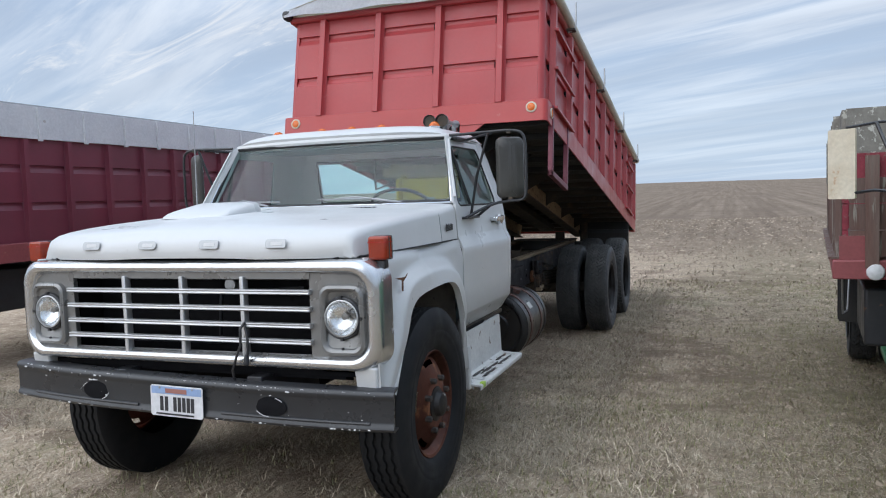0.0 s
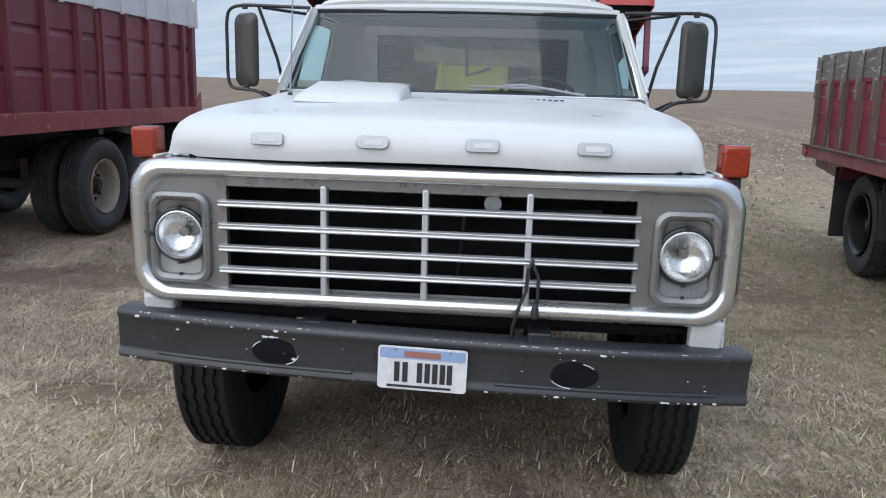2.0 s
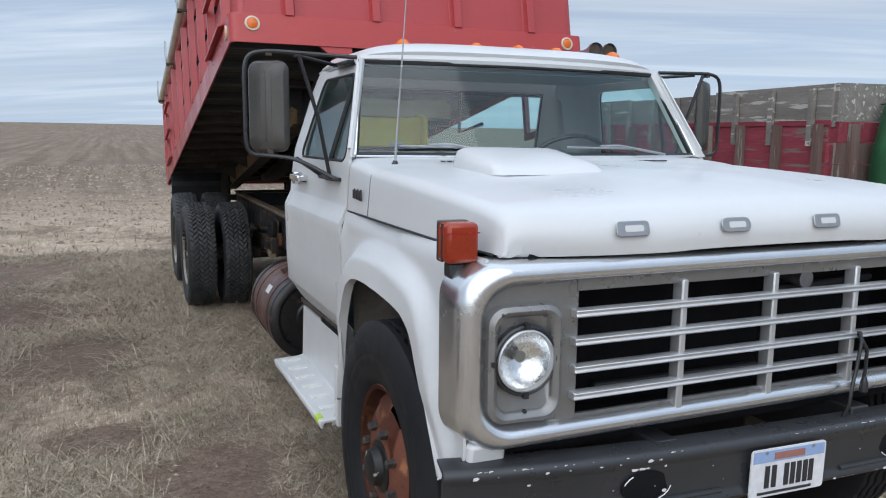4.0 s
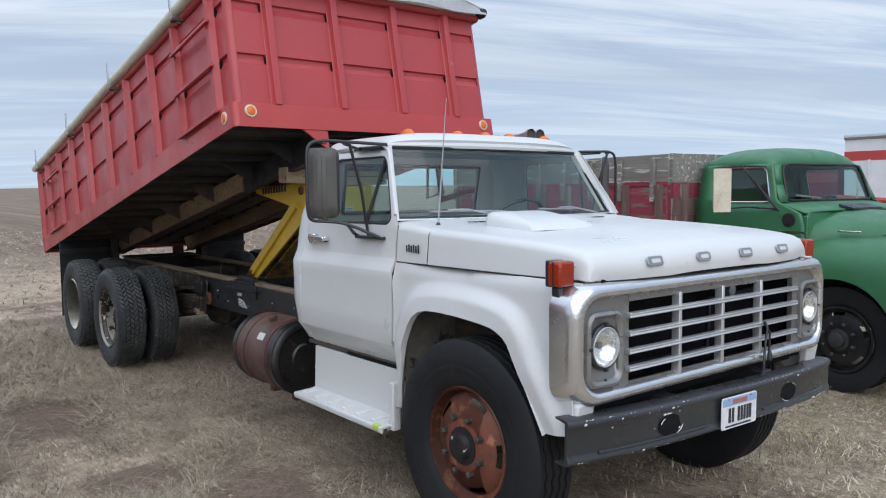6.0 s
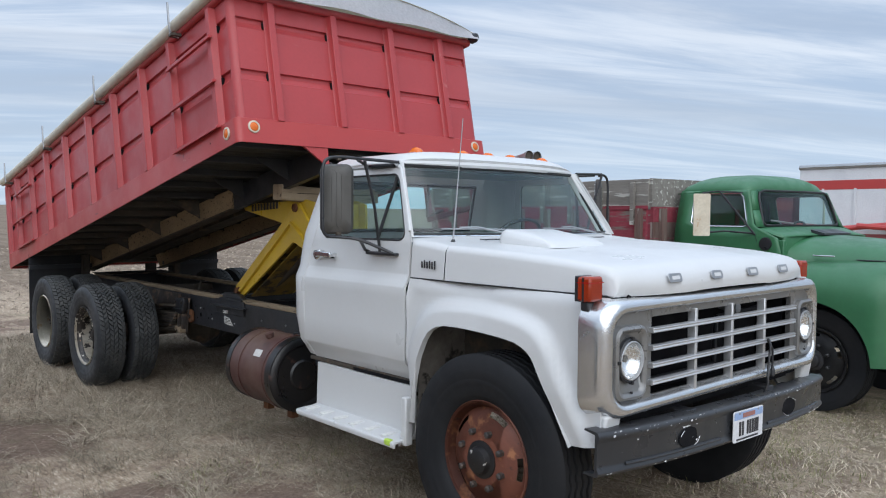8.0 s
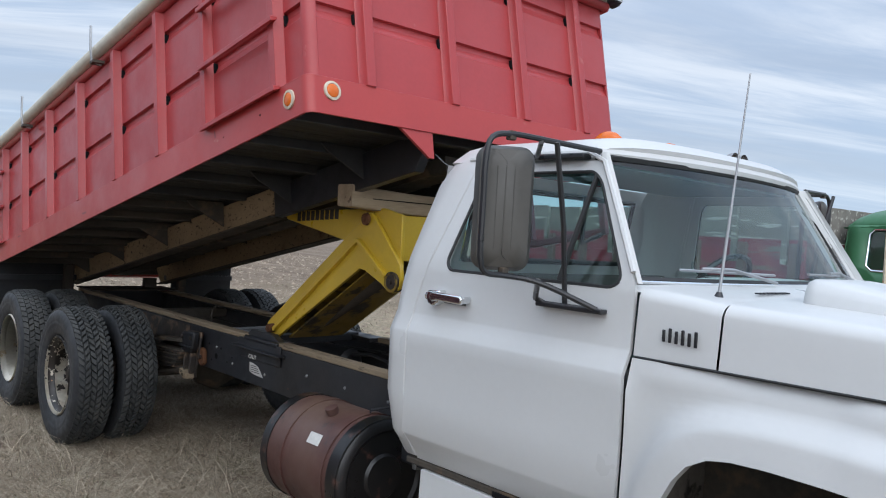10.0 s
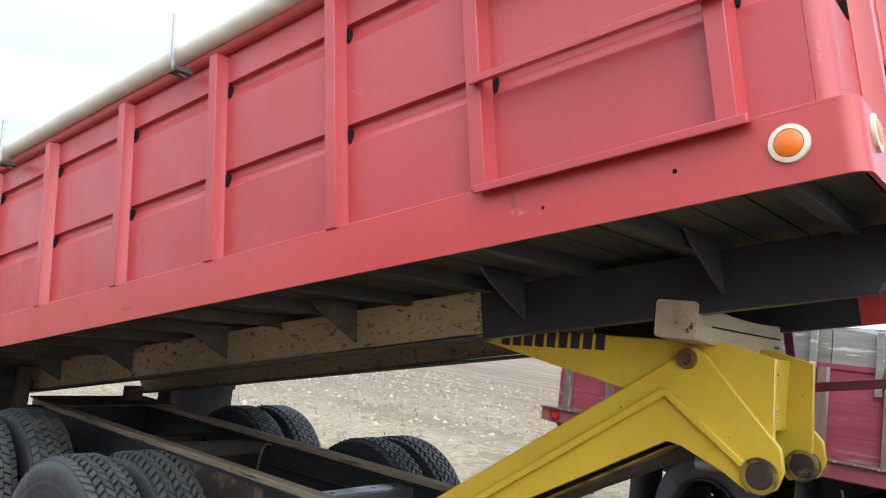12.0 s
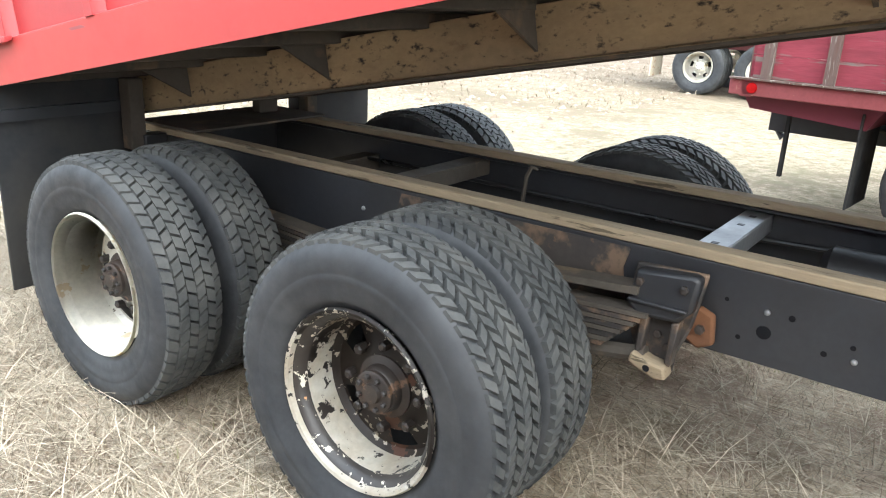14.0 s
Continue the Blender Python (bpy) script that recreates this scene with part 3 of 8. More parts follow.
DISH = [(0.112, 0.294), (0.122, 0.288), (0.118, 0.278), (0.100, 0.270), (0.085, 0.254), (-0.040, 0.240)]
DISC = [(-0.039, 0.2405), (-0.060, 0.222), (-0.058, 0.208), (-0.044, 0.152), (-0.030, 0.118), (-0.025, 0.06)]
PLUG = [(0.088, 0.293), (0.096, 0.286), (0.090, 0.272), (0.062, 0.262), (0.052, 0.250), (0.062, 0.236), (0.078, 0.212), (0.098, 0.160), (0.108, 0.128), (0.108, 0.06)]
MESHES = {}


def wheel(parent, m, kind, tyre="lug", rim_mat=None, rim_label="", hub_mat=None, R=0.52, W=0.27, tag="wheel", tyre_label=""):
    """One wheel with its tyre, rim and hub under a truck; its outer side looks along the wheel's +x."""
    key = (tyre, R, W)
    if key not in MESHES:
        t = part("tyre", tyre_mesh(R, W, tyre != "rib"), RUBBER if tyre != "rib" else RUBBER_NEW, None, smooth=True)
        MESHES[key] = t.data
        bpy.data.objects.remove(t)
        if tyre != "rib":
            t = part("tread", tyre_mesh(R, W, True, True, tyre == "worn"), TREADRUBBER, None)
            MESHES[key + ("tread",)] = t.data
            bpy.data.objects.remove(t)
    kk = ("rim", kind, rim_mat.name)
    if kk not in MESHES:
        b = rim_mesh(DISH, 0, 99, cap=False) if kind == "dish" else rim_mesh(PLUG, 5, 5)
        o = part("rim", b, rim_mat, None, smooth=True)
        MESHES[kk] = o.data
        bpy.data.objects.remove(o)
    hub_mat = hub_mat or HUBGREY
    disc_mat = DISCDARK if rim_mat is PEELRIM else rim_mat
    dk = ("disc", disc_mat.name)
    if dk not in MESHES:
        o = part("wheel_disc", rim_mesh(DISC, 5, 2), disc_mat, None, smooth=True)
        MESHES[dk] = o.data
        bpy.data.objects.remove(o)
    hk = ("hub", kind, hub_mat.name)
    if hk not in MESHES:
        if kind == "dish":
            b = lathe(bmesh.new(), [(-0.085, 0.104), (-0.021, 0.102), (-0.013, 0.078), (0.014, 0.074), (0.018, 0.070), (0.030, 0.070), (0.033, 0.066), (0.034, 0.034), (0.046, 0.030), (0.048, 0.0001)], 24)
        else:
            b = lathe(bmesh.new(), [(0.06, 0.098), (0.114, 0.094), (0.120, 0.070), (0.148, 0.062), (0.156, 0.045), (0.158, 0.0001)], 24)
        o = part("hub", b, hub_mat, None, smooth=True)
        nb = nuts_mesh(0.138 if kind == "dish" else 0.142, 8, -0.045 if kind == "dish" else 0.095, -0.007 if kind == "dish" else 0.130, 0.017)
        o2 = part("wheel_nut", nb, RUSTYBLACK if hub_mat is HUBBLACK else hub_mat, None)
        MESHES[hk] = (o.data, o2.data)
        bpy.data.objects.remove(o)
        bpy.data.objects.remove(o2)
    r = new(tag, MESHES[kk])
    r.parent, r.matrix_basis = parent, m
    if rim_label:
        r["label"] = rim_label
    for nm, me in (("tyre", MESHES[key]), ("hub", MESHES[hk][0])):
        o = new(nm, me)
        o.parent = r
    for i in range(8):
        o = new("wheel_nut", MESHES[hk][1])
        o.parent, o.matrix_basis = r, pose(0, 0, 0, 45 * i)
    if kind == "dish":
        o = new("wheel_disc", MESHES[dk])
        o.parent = r
        bk = ("hub_bolt", hub_mat.name)
        if bk not in MESHES:
            o = part("hub_bolt", lathe(bmesh.new(), [(0.031, 0.009), (0.044, 0.009), (0.047, 0.006)], 6, "x", (0, 0.053, 0)), RUSTYBLACK, None)
            MESHES[bk] = o.data
            bpy.data.objects.remove(o)
        for i in range(8):
            o = new("hub_bolt", MESHES[bk])
            o.parent, o.matrix_basis = r, pose(0, 0, 0, 45 * i + 20)
        if rim_mat is PEELRIM:
            part("rim_band", lathe(bmesh.new(), [(0.1035, 0.2705), (0.101, 0.2675), (0.0865, 0.2525), (0.060, 0.2485), (0.060, 0.2495)], 50, "x", caps=False), RINGBLACK, r, "chipped black band inside the rim", smooth=True)
    if tyre != "rib":
        o = new("tread", MESHES[key + ("tread",)])
        o.parent = r
        tagged(o, kind="stuff")
    return r


# ---- the white tandem dump truck ----
truck = thing("dump_truck", "white tandem grain truck with raised red dump box, parked on stubble", "truck", pose(-2.57, 3.24, 0), group="parked farm trucks")


def mirrored(name, build, material, parent, label="", **k):
    """A part on each side: build(s) with s = -1 and 1."""
    out = []
    for s in (-1, 1):
        out.append(part(name, build(s), material, parent, label, **k))
    return out


# bumper, slightly tilted: a pressed channel with rolled edges and wrapped ends
def bumper_mesh():
    bm = bmesh.new()
    prof = [(0.085, 0.002), (0.016, 0.003), (0.003, 0.008), (-0.004, 0.020), (-0.001, 0.032), (0.005, 0.040), (0.006, 0.052), (0.005, 0.145), (0.002, 0.154), (-0.004, 0.164), (-0.005, 0.176), (0.003, 0.188), (0.016, 0.193), (0.085, 0.195), (0.085, 0.187), (0.020, 0.180), (0.020, 0.015), (0.085, 0.010)]
    path = [(x, 0.075 * abs(x / 1.11) ** 3, 0.0) for x in [1.11 * (i / 14 - 1) for i in range(29)]]
    rows = []
    for i, (x, y, _) in enumerate(path):
        a, b = Vector(path[max(i - 1, 0)][:2]), Vector(path[min(i + 1, len(path) - 1)][:2])
        d = (b - a).normalized()
        nrm = Vector((-d.y, d.x))
        rows.append([(x + nrm.x * p, y + nrm.y * p, q) for p, q in prof])
    vs = grid(bm, rows, close=True)
    bm.faces.new(vs[0])
    bm.faces.new(list(reversed(vs[-1])))
    return bm


BUMP = pose(0, -0.01, 0.594, 0, 1.35, 0)
bumper = part("bumper", bumper_mesh(), BUMPER, truck, "dark grey painted steel bumper, chipped", smooth=True, m=BUMP)
for x in (-0.51, 0.515):
    part("tow_hole", lathe(bmesh.new(), [(-0.0010, 0.084), (-0.0022, 0.080), (-0.0022, 0.0002)], 28, "y"), DARKHOLE, bumper, "dark oval opening", m=pose(x, 0.0125, 0.094) @ Matrix.Diagonal((1, 1, 0.56, 1)))
for x, spans in ((-0.51, ((-62, -8), (128, 162))), (0.515, ((-150, -96), (38, 70)))):
    for a0, a1 in spans:
        part("chipped_edge", T([(x + 0.083 * math.cos(radians(a0 + (a1 - a0) * i / 10)), 0.0035, 0.094 + 0.046 * math.sin(radians(a0 + (a1 - a0) * i / 10))) for i in range(11)], 0.0017, 5), PLATEWHITE, bumper, "paint chipped to white", smooth=True)
rng = random.Random(5)
bm = bmesh.new()
for i in range(150):
    x = rng.gauss(rng.choice((-0.95, -0.5, 0.1, 0.52, 0.9)), 0.13)
    if abs(x) > 1.06:
        continue
    z = rng.choice((0.016, 0.016, 0.172, 0.184, 0.184, 0.184, rng.uniform(0.05, 0.14), 0.094 + rng.choice((-0.052, 0.052))))
    if abs(z - 0.042) < 0.001 or abs(z - 0.146) < 0.001:
        x = rng.choice((-0.51, 0.515)) + rng.uniform(-0.07, 0.07)
    yy = {0.016: -0.0045, 0.172: -0.0068, 0.184: 0.001}.get(z, 0.0042) + 0.075 * abs(x / 1.11) ** 3
    r = rng.uniform(0.0015, 0.004) + 0.006 * rng.random() ** 4
    lo = [bm.verts.new((x + r * 1.5 * rng.uniform(0.6, 1.2) * math.cos(k * 1.2566), yy - 0.0004, z + r * 0.75 * rng.uniform(0.5, 1.2) * math.sin(k * 1.2566))) for k in range(5)]
    bm.faces.new(lo)
tagged(part("chipped_paint", bm, PLATEWHITE, bumper), kind="stuff")
for x0, x1 in ((-0.95, -0.24), (0.25, 1.0)):
    part("bumper_rib", T([(x0 + (x1 - x0) * i / 8, 0.003 + 0.075 * abs((x0 + (x1 - x0) * i / 8) / 1.11) ** 3, 0.044) for i in range(9)], 0.008), BUMPER, bumper, smooth=True)
plate = part("licence_plate", prism(bmesh.new(), rounded(-0.152, 0.152, -0.076, 0.076, 0.012, 3), xz, -0.004, 0.0), PLATEWHITE, bumper, "white plate with unreadable characters", m=pose(0.005, -0.012, 0.082))
part("plate_sky", B((-0.145, 0.145, -0.0055, -0.004, 0.034, 0.070)), PLATEBLUE, plate)
part("plate_title", B((-0.062, 0.062, -0.0065, -0.0055, 0.040, 0.062)), INKRED, plate)
for i, x in enumerate((-0.086, -0.058, -0.008, 0.018, 0.044, 0.070, 0.094)):
    part("plate_bar", B((x - 0.009, x + 0.009, -0.0065, -0.004, -0.048, 0.022)), INK, plate)
part("plate_line", B((-0.12, 0.10, -0.006, -0.004, -0.068, -0.060)), INK, plate)
for x in (-0.095, 0.095):
    part("plate_bolt", lathe(bmesh.new(), [(-0.004, 0.006), (-0.009, 0.005)], 8, "y"), GALV, plate, m=pose(x, 0, 0.065))

# grille: bright rolled surround, silver panels, four bars and three uprights
grille = part("grille_surround", bmesh.new(), TRIM, truck, "aged bright metal surround", smooth=True)
bm = bmesh.new()
steps = [(0.0, 0.17, 0.10), (0.0, 0.085, 0.12), (0.006, 0.058, 0.12), (0.022, 0.040, 0.12), (0.045, 0.036, 0.11), (0.062, 0.044, 0.10), (0.070, 0.066, 0.09), (0.082, 0.078, 0.09)]
rows = []
for inset, y, rad in steps:
    o = rounded(-1.06 + inset, 1.06 - inset, 0.838 + inset * 0.85, 1.352 - inset * 0.85, rad, 8)
    rows.append([(p, y + 0.07 * (abs(p) / 1.06) ** 6 * 0.6, q) for p, q in o])
grid(bm, rows, close=True)
bm.to_mesh(grille.data)
grille.data.polygons.foreach_set("use_smooth", [True] * len(grille.data.polygons))
bm.free()


def plate_with_hole(x0, x1, z0, z1, hole, y0, y1):
    """A panel with a hole, both rounded outlines of the same count of points."""
    bm = bmesh.new()
    o = rounded(x0, x1, z0, z1, 0.03, 6)
    rows = [[(p, y1, q) for p, q in o], [(p, y0, q) for p, q in o], [(p, y0, q) for p, q in hole], [(p, y1, q) for p, q in hole]]
    grid(bm, rows, close=True)
    return bm


def headlight_panel(s):
    bm = bmesh.new()
    o = rounded(0.70, 1.005, 0.885, 1.305, 0.03, 6)
    h = rounded(0.765, 0.965, 0.985, 1.185, 0.0999, 6)
    grid(bm, [[(s * p, y + 0.03 * (p / 1.06) ** 6, q) for p, q in oo] for oo, y in ((o, 0.11), (o, 0.082), (h, 0.082), (h, 0.16))], close=True)
    return bm


panels = mirrored("headlight_panel", headlight_panel, SILVER, grille, "silver painted panel", smooth=True)


def bezel(s):
    bm = bmesh.new()
    rows = []
    for inset, y, rad in ((0.0, 0.100, 0.05), (0.006, 0.064, 0.05), (0.018, 0.056, 0.045), (0.030, 0.062, 0.04), (0.036, 0.074, 0.035)):
        rows.append([(s * p, y + 0.02 * (abs(p) / 1.06) ** 6, q) for p, q in rounded(0.752 + inset, 0.982 - inset, 0.910 + inset, 1.240 - inset, rad, 6)])
    h = rounded(0.772, 0.962, 0.990, 1.180, 0.0949, 6)
    rows.append([(s * p, 0.070 + 0.02, q) for p, q in h])
    rows.append([(s * p, 0.058 + 0.02, q) for p, q in rounded(0.776, 0.958, 0.994, 1.176, 0.0909, 6)])
    grid(bm, rows, close=True)
    return bm


def lens(s):
    bm = bmesh.new()
    prof = [(0.078, 0.084), (0.070, 0.082), (0.066, 0.070), (0.062, 0.045), (0.060, 0.0002)]
    return lathe(bm, prof, 32, "y", (s * 0.867, 0.0, 1.085), caps=False)


for s, pan in zip((-1, 1), panels):
    part("headlight_bezel", bezel(s), SILVER, grille, "silver raised bezel", smooth=True)
    part("headlight_ring", lathe(bmesh.new(), [(0.09, 0.099), (0.060, 0.097), (0.056, 0.092), (0.060, 0.085), (0.09, 0.083)], 32, "y", (s * 0.867, 0.012, 1.085), caps=False), BLACKROD, grille, smooth=True)
    bowl = lathe(bmesh.new(), [(0.072, 0.086), (0.088, 0.080), (0.112, 0.062), (0.128, 0.036), (0.134, 0.0002)], 36, "y", (s * 0.867, 0.0, 1.085), caps=False)
    lamp = part("headlight", bowl, HEADGLASS, grille, "round sealed-beam headlight with silvered bowl", smooth=True)
    pane = part("headlight_lens", lens(s), RIBGLASS, lamp, "clear ribbed glass lens", smooth=True)
    pane.visible_shadow = False
    part("bulb_shield", lathe(bmesh.new(), [(0.100, 0.0002), (0.102, 0.016), (0.124, 0.014)], 16, "y", (s * 0.867, 0.0, 1.088)), SILVER, lamp, smooth=True)
    part("lens_rim", lathe(bmesh.new(), [(0.080, 0.0855), (0.066, 0.0855), (0.064, 0.081), (0.080, 0.079)], 36, "y", (s * 0.867, 0.0, 1.085), caps=False), BRIGHT, lamp, smooth=True)
    for x, z in ((0.79, 1.215), (0.94, 1.215), (0.867, 0.945)):
        part("bezel_screw", lathe(bmesh.new(), [(0.075, 0.006), (0.066, 0.005)], 8, "y", (s * x, 0, z)), INK, grille)
    for a in (0, 90, 180, 270):
        part("retainer_tab", B((s * 0.867 + 0.096 * math.cos(radians(a)) - 0.007, s * 0.867 + 0.096 * math.cos(radians(a)) + 0.007, 0.062, 0.080, 1.085 + 0.096 * math.sin(radians(a)) - 0.007, 1.085 + 0.096 * math.sin(radians(a)) + 0.007)), BLACKROD, grille, m=None)
part("grille_header", prism(bmesh.new(), [(0.082, 1.262), (0.082, 1.30), (0.11, 1.30), (0.11, 1.255)], yz, -0.705, 0.705), SILVER, grille)
part("grille_footer", prism(bmesh.new(), [(0.082, 0.872), (0.082, 0.899), (0.11, 0.905), (0.11, 0.872)], yz, -0.705, 0.705), SILVER, grille)
for z in (1.203, 1.124, 1.046, 0.970):
    part("grille_bar", prism(bmesh.new(), [(0.092, z - 0.012), (0.064, z - 0.013), (0.052, z - 0.008), (0.058, z), (0.052, z + 0.008), (0.064, z + 0.013), (0.092, z + 0.010)], yz, -0.722, 0.712), BRIGHT, grille, "bright horizontal bar", bevel=0.003)
for x in (-0.353, -0.004, 0.346):
    part("grille_upright", B((x - 0.011, x + 0.011, 0.060, 0.105, 0.885, 1.275)), BRIGHT, grille, bevel=0.005)
# Core and supports carry the painted-in dark behind the grille.
part("radiator_core", B((-0.78, 0.78, 0.30, 0.34, 0.80, 1.33)), DARKHOLE, grille, "radiator core in shade black")
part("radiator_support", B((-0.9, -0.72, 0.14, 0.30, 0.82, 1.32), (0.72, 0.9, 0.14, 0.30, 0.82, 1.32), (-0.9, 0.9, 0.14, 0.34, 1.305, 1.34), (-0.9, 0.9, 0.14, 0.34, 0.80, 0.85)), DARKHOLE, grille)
part("condenser_pipe", T([(-0.55, 0.22, 0.93), (0.1, 0.22, 0.93), (0.12, 0.22, 1.18), (0.6, 0.22, 1.20)], 0.014), BLACK, grille, smooth=True)
part("horn_cup", lathe(bmesh.new(), [(0.15, 0.03), (0.2, 0.025), (0.26, 0.012)], 16, "y", (0.22, 0, 1.225)), GALV, grille, smooth=True)
part("block_heater_cord", T([(0.37, 0.115, 1.04), (0.362, 0.045, 1.055), (0.35, 0.03, 1.03), (0.345, 0.035, 0.95), (0.325, 0.028, 0.90), (0.305, 0.02, 0.83), (0.30, 0.05, 0.74)], 0.0065), BLACKROD, grille, "black electric cord tied to the grille", smooth=True)
part("cord_loop", T([(0.36, 0.05, 1.05), (0.385, 0.035, 1.0), (0.385, 0.035, 0.93), (0.378, 0.035, 0.885), (0.378, 0.03, 0.86)], 0.006), BLACKROD, grille, smooth=True)
part("cord_plug", lathe(bmesh.new(), [(0.855, 0.007), (0.862, 0.014), (0.89, 0.013), (0.91, 0.007)], 10, "z", (0.378, 0.03, 0.0)), BLACKROD, grille, smooth=True)

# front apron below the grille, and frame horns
# The apron takes the shade black: darkness below the grille is painted on.
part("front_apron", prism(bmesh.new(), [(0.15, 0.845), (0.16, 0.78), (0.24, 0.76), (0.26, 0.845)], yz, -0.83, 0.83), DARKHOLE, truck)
mirrored("frame_horn", lambda s: B((min(s * 0.36, s * 0.44), max(s * 0.36, s * 0.44), 0.05, 0.6, 0.62, 0.80)), BLACK, truck, bevel=0.006)


# hood: crowned top, rolled front face and side skirts down to the fender seam
def hood_top(y):
    return 1.468 + 0.102 * min(1, max(0, (y - 0.10) / 1.09)) ** 0.42


def skin(zt, wide, zl, n=16):
    """Half-flat crown with a soft round shoulder, then down to the seam: points (x, z) across."""
    r = 0.052
    half = []
    for i in range(n + 1):
        a = i / n
        half.append(((wide - r - 0.006) * a, zt - 0.012 * a * a - 0.006 * a ** 8 + 0.007 * max(0.0, 1 - (a / 0.5) ** 6)))
    z0 = half[-1][1]
    for i in range(1, 9):
        a = radians(8 + 76 * i / 8)
        half.append((wide - r - 0.006 + r * (math.sin(a) - math.sin(radians(8))), z0 - r * 0.85 * (math.cos(radians(8)) - math.cos(a))))
    xa, za = half[-1]
    for i in range(1, 5):
        half.append((xa + (wide - xa) * i / 4, za + (zl - za) * i / 4 if zl < za else za))
    return [(-x, z) for x, z in reversed(half[1:])] + half


def hood_mesh():
    bm = bmesh.new()
    rows = []
    for y in [0.062, 0.058, 0.062, 0.075, 0.105, 0.16, 0.25, 0.4, 0.6, 0.8, 1.0, 1.185]:
        k = len(rows)
        zt = hood_top(y) if k > 3 else (1.356, 1.385, 1.42, 1.442)[k]
        wide = 0.915 + 0.04 * min(1, y / 0.5)
        zl = 1.362 if k > 2 else min(1.362, zt)
        rows.append([(x, y + 0.10 * (x / 0.95) ** 4 * max(0.0, 1 - k / 7), max(z, 1.356)) for x, z in skin(zt, wide, zl)])
    grid(bm, rows)
    return bm


hood = part("hood", hood_mesh(), WHITE, truck, "white hood with rolled front edge", smooth=True)
sol = hood.modifiers.new("sheet", "SOLIDIFY")
sol.thickness, sol.offset = 0.012, -1
# Dark strip paints the shade in the gap under the hood's front edge.
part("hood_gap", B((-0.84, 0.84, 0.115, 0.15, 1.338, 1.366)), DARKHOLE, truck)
for x, shape in ((-0.545, 0), (-0.185, 1), (0.18, 2), (0.545, 0)):
    bd = part("hood_badge", prism(bmesh.new(), rounded(-0.055, 0.055, -0.022, 0.022, 0.012 if shape != 1 else 0.02, 4), xz, -0.005, 0.0), GALV, hood, "plain satin metal hood badge", bevel=0.002, m=pose(x, 0.058 + 0.10 * (x / 0.95) ** 4 * 0.8, 1.428, -16))
    part("badge_inlay", prism(bmesh.new(), rounded(-0.028, 0.034, -0.009, 0.009, 0.005, 3), xz, -0.0062, -0.004), WHITE, bd)
scoop = part("air_scoop", bmesh.new(), WHITE, hood, "white bolted-on hood air scoop", smooth=True)
bm = bmesh.new()
rows = []
for inset, hf in ((0.0, -0.3), (0.004, 0.35), (0.014, 0.8), (0.035, 0.97), (0.10, 1.0)):
    o = rounded(-0.645 + inset, -0.185 - inset, 0.69 + inset * 2.2, 1.11 - inset * 0.5, 0.05, 6)
    rows.append([(p, q, 1.548 + 0.05 * (q - 0.69) + hf * (0.012 + 0.055 * min(1.0, max(0.0, (q - 0.69) / 0.30)) ** 0.8)) for p, q in o])
vs = grid(bm, rows, close=True)
bm.faces.new(vs[-1])
bmesh.ops.recalc_face_normals(bm, faces=bm.faces)
bm.to_mesh(scoop.data)
scoop.data.polygons.foreach_set("use_smooth", [True] * len(scoop.data.polygons))
bm.free()

# cowl between hood and windscreen, with its side panels
def cowl_mesh():
    bm = bmesh.new()
    rows = []
    for y, zt in ((1.192, 1.566), (1.22, 1.570), (1.30, 1.580), (1.42, 1.590), (1.50, 1.596), (1.58, 1.596)):
        rows.append([(x, min(y, 1.466) if abs(x) > 0.93 else y, z) for x, z in skin(zt, 0.955, 1.365)])
    grid(bm, rows)
    return bm


cowl = part("cowl", cowl_mesh(), WHITE, truck, smooth=True)
part("cowl_vent", B(*[(-0.62 + 0.028 * i, -0.605 + 0.028 * i, 1.235, 1.255, 1.572, 1.577) for i in range(8)]), INK, cowl)
part("cowl_vent", B(*[(0.30 + 0.028 * i, 0.315 + 0.028 * i, 1.235, 1.255, 1.572, 1.577) for i in range(8)]), INK, cowl)
for s in (-1, 1):
    part("model_badge", B(*[(min(s * 0.957, s * 0.962), max(s * 0.957, s * 0.962), 1.252 + 0.021 * i, 1.263 + 0.021 * i, 1.417 + 0.001 * i, 1.464 - 0.006 * (i % 2)) for i in range(6)]), BLACKROD, cowl, "dark plain model badge", bevel=0.003)
ant = part("antenna", lathe(bmesh.new(), [(1.555, 0.035), (1.570, 0.022), (1.582, 0.010), (1.60, 0.005), (2.26, 0.0022)], 10, "z"), GALV, truck, "thin whip radio antenna", smooth=True, m=pose(-0.812 - 0.082, 1.275 + 0.082, -0.018 + 0.004, 3, 3, 0))
part("antenna_foot", lathe(bmesh.new(), [(1.548, 0.034), (1.566, 0.030), (1.578, 0.016), (1.596, 0.008), (1.596, 0.0002)], 14, "z"), BLACKROD, ant, "dark antenna foot", smooth=True)


def door_x(z):
    pts = [(0.775, 0.905), (0.815, 0.925), (0.885, 0.981), (0.900, 0.989), (1.10, 0.984), (1.28, 0.989), (1.300, 0.990), (1.310, 0.986), (1.372, 0.957), (1.382, 0.954), (1.57, 0.945), (1.60, 0.937), (2.02, 0.815), (2.06, 0.79)]
    for (a, xa), (b, xb) in zip(pts, pts[1:]):
        if z <= b:
            return xa + (xb - xa) * max(0.0, (z - a) / (b - a))
    return pts[-1][1]


